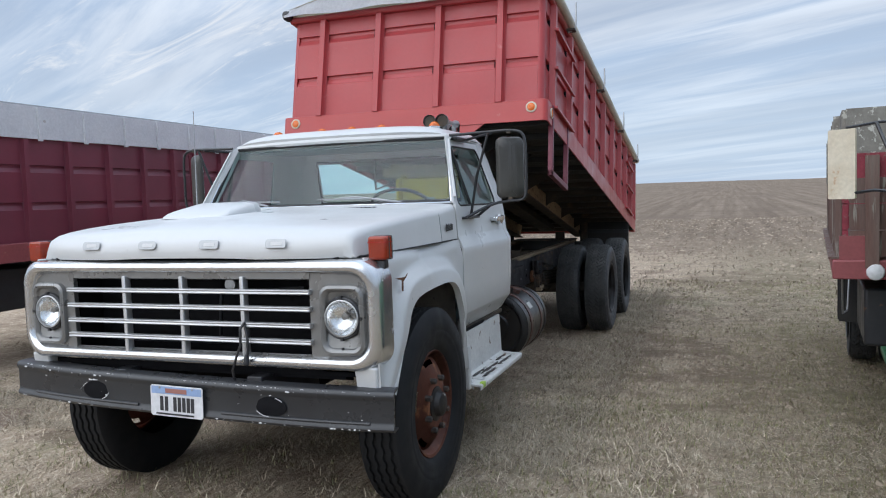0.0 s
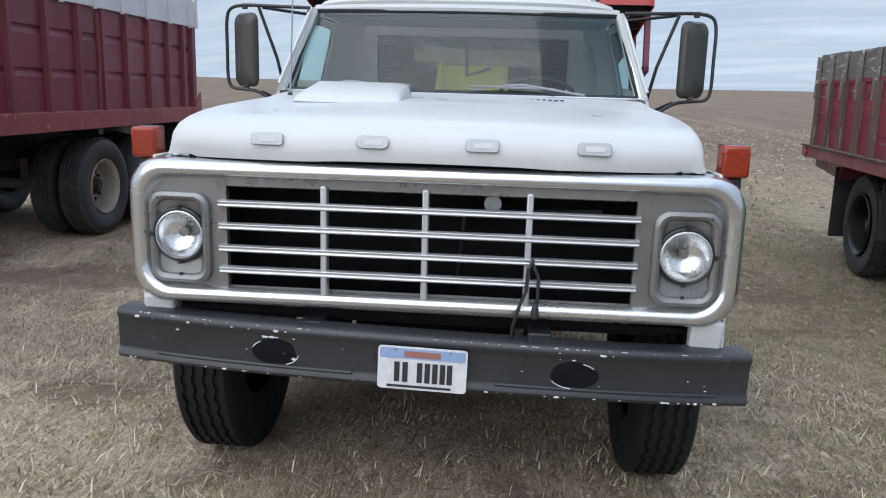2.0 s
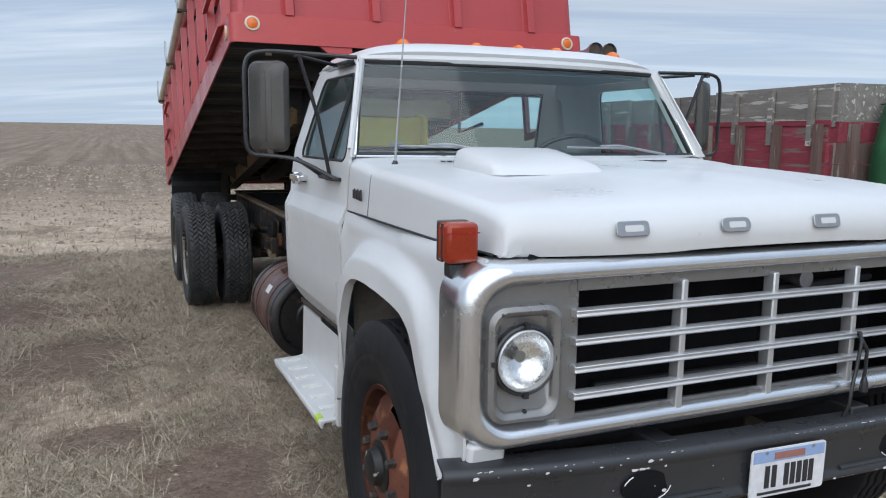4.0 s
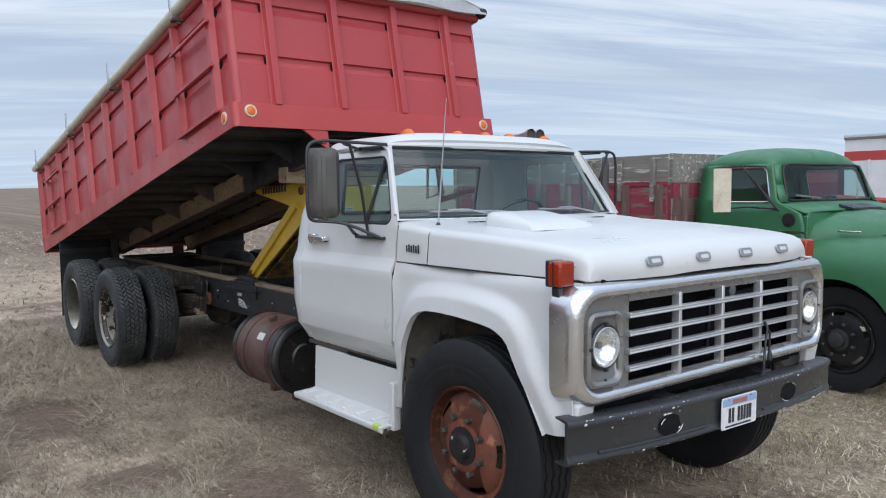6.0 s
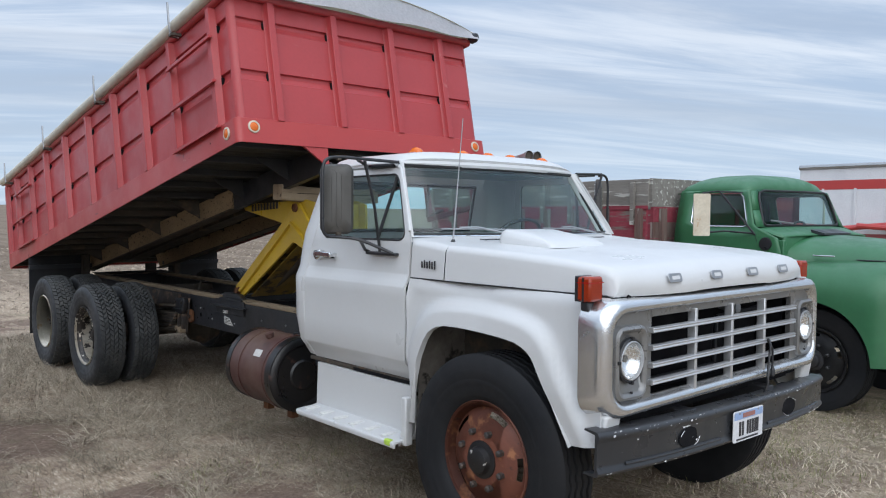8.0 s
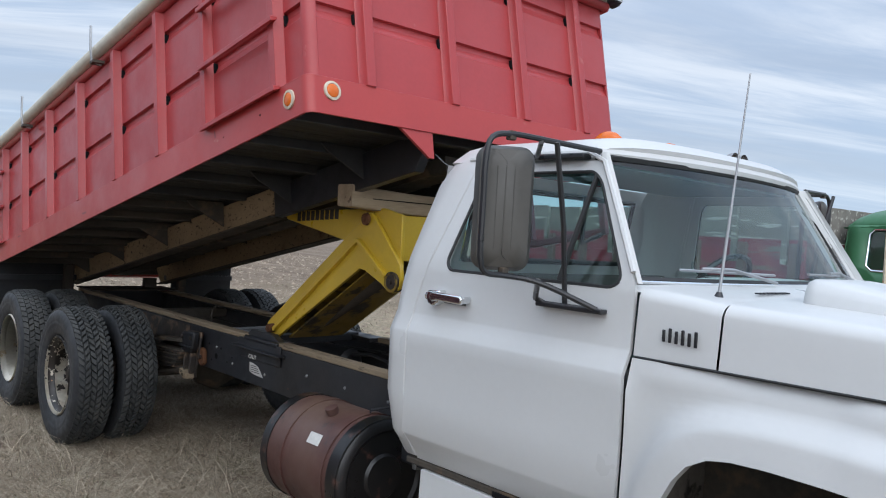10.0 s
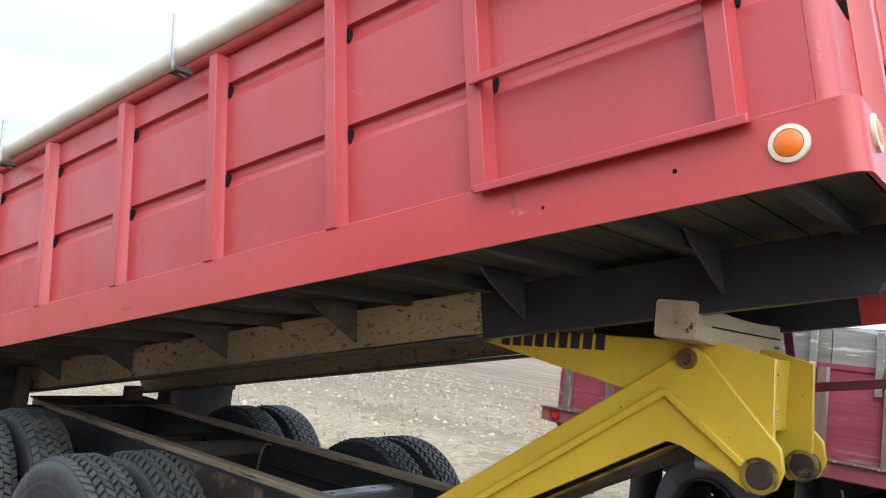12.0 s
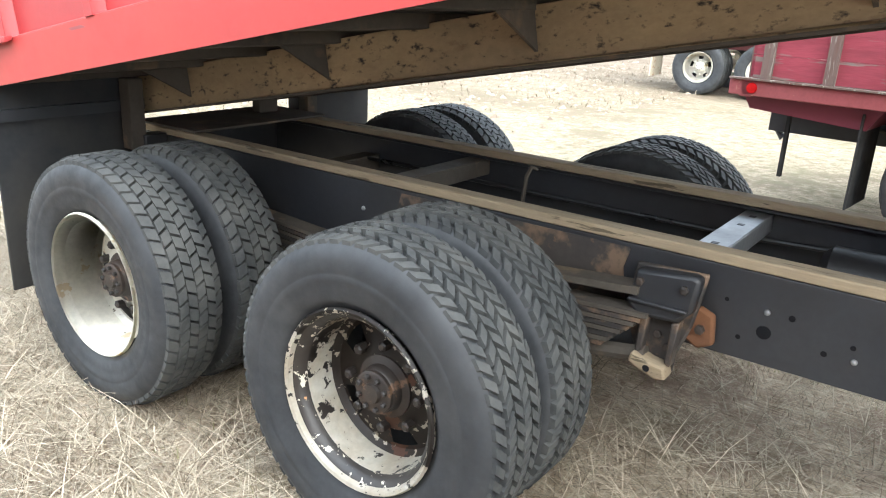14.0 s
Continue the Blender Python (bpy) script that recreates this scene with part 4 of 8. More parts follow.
# fenders: flared round the wheel opening
ARCH = ((0.215, 0.56), (0.275, 0.68), (0.376, 0.85), (0.463, 0.992), (0.492, 1.047), (0.535, 1.087), (0.60, 1.113), (0.70, 1.126), (0.85, 1.136), (1.00, 1.141), (1.10, 1.138), (1.165, 1.126), (1.220, 1.095), (1.262, 1.045), (1.315, 0.94), (1.355, 0.78), (1.385, 0.50))


def arch_point(cy, cz, dy, dz):
    """Where a line from the wheel's centre meets the edge of the wheel opening."""
    for (ya, za), (yb, zb) in zip(ARCH, ARCH[1:]):
        ey, ez = yb - ya, zb - za
        det = dy * -ez + dz * ey
        if abs(det) < 1e-9:
            continue
        t = ((ya - cy) * -ez + (za - cz) * ey) / det
        w = (dy * (za - cz) - dz * (ya - cy)) / det
        if t > 0 and -1e-6 <= w <= 1 + 1e-6:
            return cy + dy * t, cz + dz * t
    return cy + dy * 0.55, cz + dz * 0.55


def fender_mesh(s):
    bm = bmesh.new()
    cy, cz = 0.845, 0.60
    steps = 20
    rows = [[] for _ in range(steps)]
    ths = [radians(9.5 + 173.5 * i / 56) for i in range(57)]
    for c in (math.atan2(1.358 - cz, -(0.115 - cy)), math.atan2(1.358 - cz, -(1.466 - cy))):
        k = min(range(57), key=lambda i: abs(ths[i] - c))
        ths[k] = c
    for th in ths:
        dy, dz = -math.cos(th), math.sin(th)
        ay, az = arch_point(cy, cz, dy, dz)
        # outer outline: seam on top, front edge at the grille, rear edge at the door
        ts = []
        if dz > 1e-4:
            ts.append((1.358 - cz) / dz)
        if dy > 1e-4:
            ts.append((1.466 - cy) / dy)
        if dy < -1e-4:
            ts.append((0.115 - cy) / dy)
        t = min(ts)
        oy, oz = cy + dy * t, cz + dz * t
        wide = math.hypot(oy - ay, oz - az)
        front = max(0.0, -dy)
        for k in range(steps):
            f = ((k - 2) / (steps - 3)) ** 1.25 if k > 2 else 0.0
            if k == 0:
                y, z, x = ay, az, 1.000
            elif k == 1:
                y, z, x = ay, az, 1.032
            else:
                y, z = ay + (oy - ay) * f, az + (oz - az) * f
                q_ = min(1.0, max(0.0, (0.155 - f * wide) / 0.075))
                flare = q_ * q_ * (3 - 2 * q_)
                base = 0.985 - 0.030 * max(0.0, (z - 1.1) / 0.26) + 0.045 * front * f - 0.012 * (1 if dy > 0 else 0) * f
                x = base + 0.052 * flare * (0.35 + 0.65 * min(1.0, max(0.0, (z - 0.62) / 0.3)))
                if z > 1.30:
                    x -= 0.02 * ((z - 1.30) / 0.06) ** 2
                if dy > 0.3:
                    x += (door_x(z) - 0.003 - x) * f ** 3 * min(1.0, (dy - 0.3) / 0.3)
            rows[k].append((s * x, y, z))
    grid(bm, rows)
    return bm


for s in (-1, 1):
    fd = part("fender", fender_mesh(s), WHITE, truck, "white steel fender flared round the wheel", smooth=True)
    sd = fd.modifiers.new("sheet", "SOLIDIFY")
    sd.thickness, sd.offset = 0.008, -1
    a, b = sorted((s * 0.52, s * 0.60))
    part("inner_fender", B((a, b, 0.45, 1.47, 0.75, 1.33)), DIRTY, fd, "muddy inner wheel housing")
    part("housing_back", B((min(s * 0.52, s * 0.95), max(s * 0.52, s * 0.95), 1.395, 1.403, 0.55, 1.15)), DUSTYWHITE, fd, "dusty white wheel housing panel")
    part("housing_roof", B((min(s * 0.6, s * 0.93), max(s * 0.6, s * 0.93), 0.18, 1.46, 1.30, 1.32)), DIRTY, fd)
    part("front_valance", prism(bmesh.new(), [(0.085, 0.86), (0.115, 0.70), (0.150, 0.70), (0.150, 0.86)], yz, s * 0.91, s * 1.02), WHITE, fd, bevel=0.012)
    part("fender_leg", B((min(s * 0.965, s * 1.02), max(s * 0.965, s * 1.02), 1.425, 1.468, 0.43, 0.70)), WHITE, fd, bevel=0.008)
    part("mud_brace", B((min(s * 0.62, s * 0.93), max(s * 0.62, s * 0.93), 1.38, 1.44, 0.70, 0.72), (min(s * 0.8, s * 0.83), max(s * 0.8, s * 0.83), 1.40, 1.44, 0.55, 1.2)), DIRTY, fd)
    sg = part("turn_signal", B((-0.046, 0.046, -0.044, 0.030, -0.054, 0.054)), ORANGE, fd, "orange square turn signal", bevel=0.012, m=pose(s * 1.020, 0.19, 1.397))
    part("signal_housing", B((-0.043, 0.043, 0.010, 0.044, -0.0555, 0.0555)), BLACKROD, sg, "black lamp housing", bevel=0.006)
    part("lens_frame", B((min(s * 0.0465, s * 0.040), max(s * 0.0465, s * 0.040), -0.010, 0.0, -0.050, 0.050)), BLACKROD, sg)
    part("lens_rib", B((-0.0472, 0.0472, -0.0452, 0.028, 0.026, 0.029)), REDLENS, sg)
    part("signal_foot", B((-0.03, 0.03, -0.02, 0.02, -0.095, -0.055)), BLACKROD, sg, bevel=0.006)
mirrored("hood_seam", lambda s: T([(s * (0.9135 + 0.04 * min(1, y / 0.5)), y, 1.3600) for y in (0.16, 0.25, 0.4, 0.5, 0.8, 1.1, 1.46)], 0.0045, 6), SEAL, truck, smooth=True)
chip = part("paint_chip", prism(bmesh.new(), [(-0.075, 0.028), (0.06, 0.022), (0.075, 0.038), (0.02, 0.004), (0.018, -0.045), (0.0, -0.04), (0.004, 0.010)], yz, -0.001, 0.002), RUST, truck, "chipped rusty paint spot", m=pose(1.019, 0.42, 1.21))


# cab: doors, pillars, roof, back wall
def door_front(z):
    return 1.480 if z < 1.58 else 1.480 + (z - 1.58) * 0.57


def door_rear(z):
    if z < 0.9:
        return 2.50
    return 2.515 if z < 1.40 else 2.515 - (z - 1.40) * 0.33


def door_mesh(s):
    bm = bmesh.new()
    zs = [0.777, 0.815, 0.85, 0.885, 0.90, 1.05, 1.15, 1.25, 1.300, 1.310, 1.34, 1.372, 1.382, 1.50, 1.545, 1.565, 1.625, 1.70, 1.80, 1.87, 1.89, 1.95, 1.99]
    us = [0.0, 0.02, 0.05, 0.11, 0.2, 0.3, 0.45, 0.6, 0.75, 0.80, 0.845, 0.905, 0.97, 1.0]
    rows = [[(s * door_x(z), door_front(z) + (door_rear(z) - door_front(z)) * u, z) for u in us] for z in zs]
    vs = [[bm.verts.new(p) for p in r] for r in rows]
    z0, z1, u0, u1 = 15, 21, 2, 11
    for i in range(len(zs) - 1):
        for j in range(len(us) - 1):
            if z0 <= i < z1 and u0 <= j < u1:
                continue
            bm.faces.new((vs[i][j], vs[i][j + 1], vs[i + 1][j + 1], vs[i + 1][j]))
    # small triangles round the corners of the window
    for (i, j, a, b) in ((z0, u0, 1, 1), (z0, u1, 1, -1), (z1, u0, -1, 1), (z1, u1, -1, -1)):
        v, p, q = vs[i][j], vs[i + a][j], vs[i][j + b]
        c = p.co + q.co - v.co
        bend = [p] + [bm.verts.new(c + (p.co - c) * math.cos(t) + (q.co - c) * math.sin(t)) for t in (radians(15 * k) for k in range(1, 6))] + [q]
        # the arc bulges towards the corner
        for f, g in zip(bend, bend[1:]):
            bm.faces.new((v, f, g))
    return bm


def side_glass(s, u0, u1, z0, z1, inset=0.012):
    bm = bmesh.new()
    rows = []
    for z in (z0, (z0 + z1) / 2, z1):
        f, r = door_front(z), door_rear(z)
        rows.append([(s * (door_x(z) - inset), f + (r - f) * u, z) for u in (u0, (u0 + u1) / 2, u1)])
    grid(bm, rows)
    bmesh.ops.solidify(bm, geom=bm.faces[:], thickness=0.005)
    return bm


cab = part("cab_shell", B((-0.90, 0.90, 1.47, 2.58, 0.80, 0.84)), INTERIOR, truck, "white steel cab shell")
for s in (-1, 1):
    d = part("door", door_mesh(s), WHITE, truck, "white cab door with a chrome handle", smooth=True)
    sd = d.modifiers.new("sheet", "SOLIDIFY")
    sd.thickness, sd.offset = 0.014, -1
    gl = part("side_window", side_glass(s, 0.04, 0.915, 1.555, 1.965), GLASS, d, "tinted door glass")
    gl.visible_shadow = False
    ring = []
    for u, z in [(cu + 0.06 * math.cos(radians(w)), cz + 0.06 * math.sin(radians(w))) for cu, cz, w0 in ((0.845, 1.625, -90), (0.845, 1.89, 0), (0.11, 1.89, 90), (0.11, 1.625, 180)) for w in range(w0, w0 + 91, 15)] + [(0.845, 1.565)]:
        f, r = door_front(z), door_rear(z)
        ring.append((s * (door_x(z) - 0.003), f + (r - f) * u, z))
    part("window_seal", T(ring, 0.0065, 6), SEAL, d, smooth=True)
    vent = []
    for u, z in ((0.315, 1.57), (0.075, 1.94)):
        f, r = door_front(z), door_rear(z)
        vent.append((s * (door_x(z) - 0.006), f + (r - f) * u, z))
    part("vent_bar", T(vent, 0.011, 6), SEAL, d, smooth=True)
    hd = part("door_handle", prism(bmesh.new(), [(2.195, 1.447), (2.205, 1.442), (2.33, 1.447), (2.36, 1.440), (2.375, 1.450), (2.375, 1.472), (2.36, 1.480), (2.21, 1.476), (2.195, 1.470)], lambda p, q, x: (x, p, q), s * 0.985, s * 1.006), CHROME, d, "chrome handle", bevel=0.006)
    part("handle_plate", prism(bmesh.new(), [(2.335, 1.485), (2.405, 1.482), (2.415, 1.455), (2.40, 1.428), (2.375, 1.418), (2.345, 1.436)], lambda p, q, x: (x, p, q), s * 0.945, s * 0.990), CHROME, hd, bevel=0.008)
    part("handle_tip", B((min(s * 0.95, s * 0.99), max(s * 0.95, s * 0.99), 2.197, 2.213, 1.446, 1.472)), CHROME, hd, bevel=0.004)
    # Dark strip on the door just below the handle lever.
    part("handle_recess", B((min(s * 0.953, s * 0.956), max(s * 0.953, s * 0.956), 2.22, 2.34, 1.436, 1.444)), SEAL, hd)
    part("door_lock", lathe(bmesh.new(), [(0.0, 0.016), (s * 0.006, 0.015), (s * 0.008, 0.004)], 14, "x", (s * 0.952, 2.440, 1.455)), CHROME, d)
    # cab corner behind the door
    bm = bmesh.new()
    rows = []
    for z in (0.785, 0.85, 0.89, 1.05, 1.2, 1.298, 1.312, 1.374, 1.5, 1.6, 1.75, 1.9, 1.96, 2.0, 2.03, 2.055, 2.075):
        r = door_rear(z) + 0.006
        e = 2.66 - 0.20 * max(0, z - 1.40) - 3.2 * max(0, z - 1.88) ** 2 - (0.05 if z < 0.9 else 0)
        x = door_x(z) if z < 2.01 else 0.815 - 6.0 * (z - 2.0) ** 1.6
        rows.append([(s * (x - 0.022), r - 0.03, z), (s * (x - 0.006), r - 0.001, z), (s * x, r + 0.003, z), (s * x, (r + e) / 2, z), (s * (x - 0.012), e - 0.02, z), (s * (x - 0.04), e + 0.005, z), (s * (x - 0.14), e + 0.025, z)])
    grid(bm, rows)
    part("cab_corner", bm, WHITE, cab, smooth=True)
    # windscreen pillar, with a drip rail
    bm = bmesh.new()
    rows = []
    for z in (1.585, 1.70, 1.85, 1.97, 2.02):
        f = door_front(z) - 0.008
        x = door_x(z)
        wy = 1.532 + (z - 1.59) * 0.555
        wx = 0.905 - (z - 1.59) * 0.24
        rows.append([(s * x, f, z), (s * (x - 0.006), f - 0.014, z), (s * (wx + 0.016), wy - 0.034, z), (s * (wx - 0.002), wy - 0.014, z), (s * (wx - 0.02), wy + 0.03, z), (s * (x - 0.03), f + 0.03, z)])
    grid(bm, rows, close=True)
    part("windscreen_pillar", bm, WHITE, cab, smooth=True)
    # Dark panel, strip and sheet paint in the shade below the door.
    part("rocker_panel", prism(bmesh.new(), [(s * 0.86, 0.745), (s * 0.915, 0.748), (s * 0.915, 0.774), (s * 0.86, 0.776)], lambda p, q, y: (p, y, q), 1.47, 2.56), DIRTY, cab, bevel=0.004)
    part("rocker_gap", B((min(s * 0.922, s * 0.9275), max(s * 0.922, s * 0.9275), 1.50, 2.05, 0.750, 0.770)), DARKHOLE, cab)
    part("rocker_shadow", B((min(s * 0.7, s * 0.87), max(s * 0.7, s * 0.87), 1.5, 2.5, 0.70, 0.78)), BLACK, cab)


def roof_mesh():
    bm = bmesh.new()
    rows = []
    for j in range(15):
        v = j / 14
        row = []
        for i in range(33):
            u = -1 + i / 16
            a = abs(u)
            yf = 1.622 + 0.140 * a ** 2.5
            yr = 2.520 - 0.03 * a ** 3
            x = 0.815 * (1 - (1 - a) * 0.0) * a ** 0.93
            y = yf + (yr - yf) * v
            edge = (1 - a ** 5) ** 0.45
            fr = min(1.0, v / 0.16)
            rr = min(1.0, (1 - v) / 0.16)
            rise = (0.45 + 0.55 * math.sin(fr * math.pi / 2) ** 0.7) * (0.35 + 0.65 * math.sin(rr * math.pi / 2) ** 0.7)
            z = 2.015 + 0.092 * edge * rise - 0.012 * (1 if a > 0.99 else 0)
            row.append((math.copysign(x, u), y, z))
        rows.append(row)
    grid(bm, rows)
    # drop edges
    return bm


roof = part("roof", roof_mesh(), WHITE, truck, "white cab roof", smooth=True)
sd = roof.modifiers.new("sheet", "SOLIDIFY")
sd.thickness, sd.offset = 0.03, -1
mirrored("drip_rail", lambda s: T([(s * (door_x(1.62) + 0.004), 1.498, 1.62), (s * (door_x(1.8) + 0.004), 1.60, 1.80), (s * 0.832, 1.708, 1.985), (s * 0.822, 1.78, 2.02), (s * 0.822, 2.1, 2.024), (s * 0.815, 2.38, 2.012)], 0.009, 6), WHITE, roof, smooth=True)
# header strip above the windscreen
part("windscreen_header", T([(0.80 * u / 8, 1.632 + 0.140 * abs(u / 8) ** 2.5, 2.022 - 0.003 * abs(u / 8)) for u in range(-8, 9)], 0.022, 8), WHITE, roof, smooth=True)


def screen_pt(u, v):
    x = u * (0.900 - 0.095 * v)
    y = 1.375 + 0.155 * abs(u) ** 2.4 + v * (0.255 - 0.025 * abs(u) ** 2)
    z = 1.592 + v * 0.415
    return (x, y, z)


bm = bmesh.new()
grid(bm, [[screen_pt(-1 + i / 20, j / 8) for i in range(41)] for j in range(9)])
ws = part("windscreen", bm, GLASS, truck, "curved tinted windscreen", smooth=True)
ws.visible_shadow = False
edge = [screen_pt(-1 + i / 10, 0) for i in range(21)] + [screen_pt(1, j / 5) for j in range(1, 6)] + [screen_pt(1 - i / 10, 1) for i in range(1, 21)] + [screen_pt(-1, 1 - j / 5) for j in range(1, 6)]
part("screen_gasket", T(edge + edge[:1], 0.014, 6), SEAL, ws, smooth=True)
part("screen_trim", T([(x, y - 0.012, z - 0.004) for x, y, z in edge[:21]], 0.006, 6), CHROME, ws, smooth=True)
for s in (-1, 1):
    part("screen_trim", T([(x + s * 0.006, y - 0.016, z) for x, y, z in [screen_pt(s, j / 5) for j in range(6)]], 0.008, 6), CHROME, ws, smooth=True)
for x0, x1 in ((-0.30, -0.72), (0.62, 0.05)):
    p0 = screen_pt(x0 / 0.87, -0.03)
    p1 = screen_pt(x1 / 0.86, 0.06)
    wp = part("wiper", T([(x0, p0[1] - 0.05, 1.600), ((x0 + x1) / 2, (p0[1] + p1[1]) / 2 - 0.05, 1.640), (x1 * 0.7 + x0 * 0.3, p1[1] - 0.035, 1.638)], 0.006, 6), GALV, truck, "grey wiper arm", smooth=True)
    part("wiper_blade", T([screen_pt(x0 * 0.75 / 0.87, 0.045)[:1] + (screen_pt(x0 * 0.75 / 0.87, 0.045)[1] - 0.022, 1.625), (x1, p1[1] - 0.022, 1.632)], 0.005, 6), GALV, wp, smooth=True)

# back wall with its window
bm = bmesh.new()
def back_y(z):
    return 2.680 if z < 1.4 else 2.680 - (z - 1.4) * 0.21
for xa, xb, za, zb in ((-0.86, 0.86, 0.82, 1.60), (-0.80, -0.60, 1.60, 1.93), (0.60, 0.80, 1.60, 1.93), (-0.78, 0.78, 1.93, 2.0)):
    f = [bm.verts.new((x, back_y(z), z)) for x, z in ((xa, za), (xb, za), (xb, zb), (xa, zb))]
    bm.faces.new(f)
bmesh.ops.solidify(bm, geom=bm.faces[:], thickness=0.03)
part("back_wall", bm, WHITE, cab)
bm = bmesh.new()
bm.faces.new([bm.verts.new((x, back_y(z) - 0.004, z)) for x, z in ((-0.61, 1.59), (0.61, 1.59), (0.61, 1.94), (-0.61, 1.94))])
bmesh.ops.solidify(bm, geom=bm.faces[:], thickness=0.005)
rw = part("rear_window", bm, GLASS, cab, "flat rear glass")
rw.visible_shadow = False
part("rear_window_seal", T([(x, back_y(z) - 0.02, z) for x, z in ((-0.60, 1.60), (0.60, 1.60), (0.60, 1.93), (-0.60, 1.93), (-0.60, 1.60))], 0.014, 6), SEAL, cab, smooth=True)
part("headliner", B((-0.77, 0.77, 1.80, 2.40, 1.985, 1.995)), INTERIOR, cab)
part("seat", prism(bmesh.new(), [(1.75, 0.95), (2.35, 0.95), (2.55, 1.52), (2.44, 1.56), (2.22, 1.16), (1.75, 1.18)], yz, -0.80, 0.80), SEATM, cab, "grey bench seat", bevel=0.03)
part("dashboard", prism(bmesh.new(), [(1.46, 1.35), (1.50, 1.575), (1.72, 1.56), (1.80, 1.45), (1.72, 1.25)], yz, -0.86, 0.86), INTERIOR, cab, "teal dashboard", bevel=0.02)
wl_pts = [(0.40 + 0.215 * math.cos(a), 1.90 - 0.07 * math.sin(a), 1.575 + 0.20 * math.sin(a) * 0.55) for a in [2 * math.pi * i / 28 for i in range(29)]]
sw = part("steering_wheel", T(wl_pts, 0.013, 6), BLACKROD, cab, "black steering wheel", smooth=True)
part("steering_spoke", T([(0.19, 1.90, 1.575), (0.40, 1.86, 1.555), (0.61, 1.90, 1.575)], 0.012, 6), BLACKROD, sw)
part("steering_column", T([(0.40, 1.87, 1.56), (0.40, 1.55, 1.42)], 0.03), BLACKROD, sw)
part("firewall", B((-0.89, 0.89, 1.482, 1.50, 0.80, 1.56)), INTERIOR, cab)
gr = part("gun_rack_frame", T([(-0.02, 2.40, 1.93), (-0.02, 2.41, 1.70), (0.13, 2.41, 1.75)], 0.012, 6), BLACKROD, cab, smooth=True)

# roof lamps and air horns
for x in (-0.55, -0.175, 0.06, 0.285, 0.66):
    y0 = 1.88 + 0.12 * abs(x) ** 2.5
    lp = part("clearance_lamp", lathe(bmesh.new(), [(0.0, 0.052), (0.012, 0.050), (0.030, 0.030), (0.036, 0.012), (0.037, 0.0002)], 16, "z"), AMBER, roof, "amber roof clearance lamp", smooth=True, m=pose(x, y0, 2.098 if abs(x) < 0.7 else 2.075) @ Matrix.Diagonal((0.66, 1.2, 1.05, 1)))
    part("lamp_base", lathe(bmesh.new(), [(-0.02, 0.056), (0.004, 0.056), (0.006, 0.05)], 16, "z"), CHROME, lp)
for x, l in ((0.60, 0.30), (0.69, 0.24)):
    hn = part("air_horn", lathe(bmesh.new(), [(-0.02, 0.046), (0.0, 0.045), (0.03, 0.030), (0.10, 0.017), (l, 0.011), (l + 0.03, 0.026), (l + 0.05, 0.026)], 20, "y", caps=False), GALV, roof, "grey air horn trumpet", smooth=True, m=pose(x, 2.00, 2.145))
    part("horn_mouth", lathe(bmesh.new(), [(-0.006, 0.040), (0.012, 0.032), (0.06, 0.014)], 20, "y"), DIRTY, hn, "dark hollow horn mouth", smooth=True)
    part("horn_foot", B((-0.015, 0.015, 0.05, 0.08, -0.06, 0.0)), GALV, hn)
    part("horn_foot", B((-0.012, 0.012, l - 0.02, l, -0.06, 0.0)), GALV, hn)


# west-coast mirrors on tube frames
def eased(points, rounds=2):
    """Cuts the corners of a bent tube's line."""
    for _ in range(rounds):
        cuts = [points[0]]
        for a, b in zip(points, points[1:]):
            cuts += [tuple(p * 0.75 + q * 0.25 for p, q in zip(a, b)), tuple(p * 0.25 + q * 0.75 for p, q in zip(a, b))]
        points = cuts + [points[-1]]
    return points


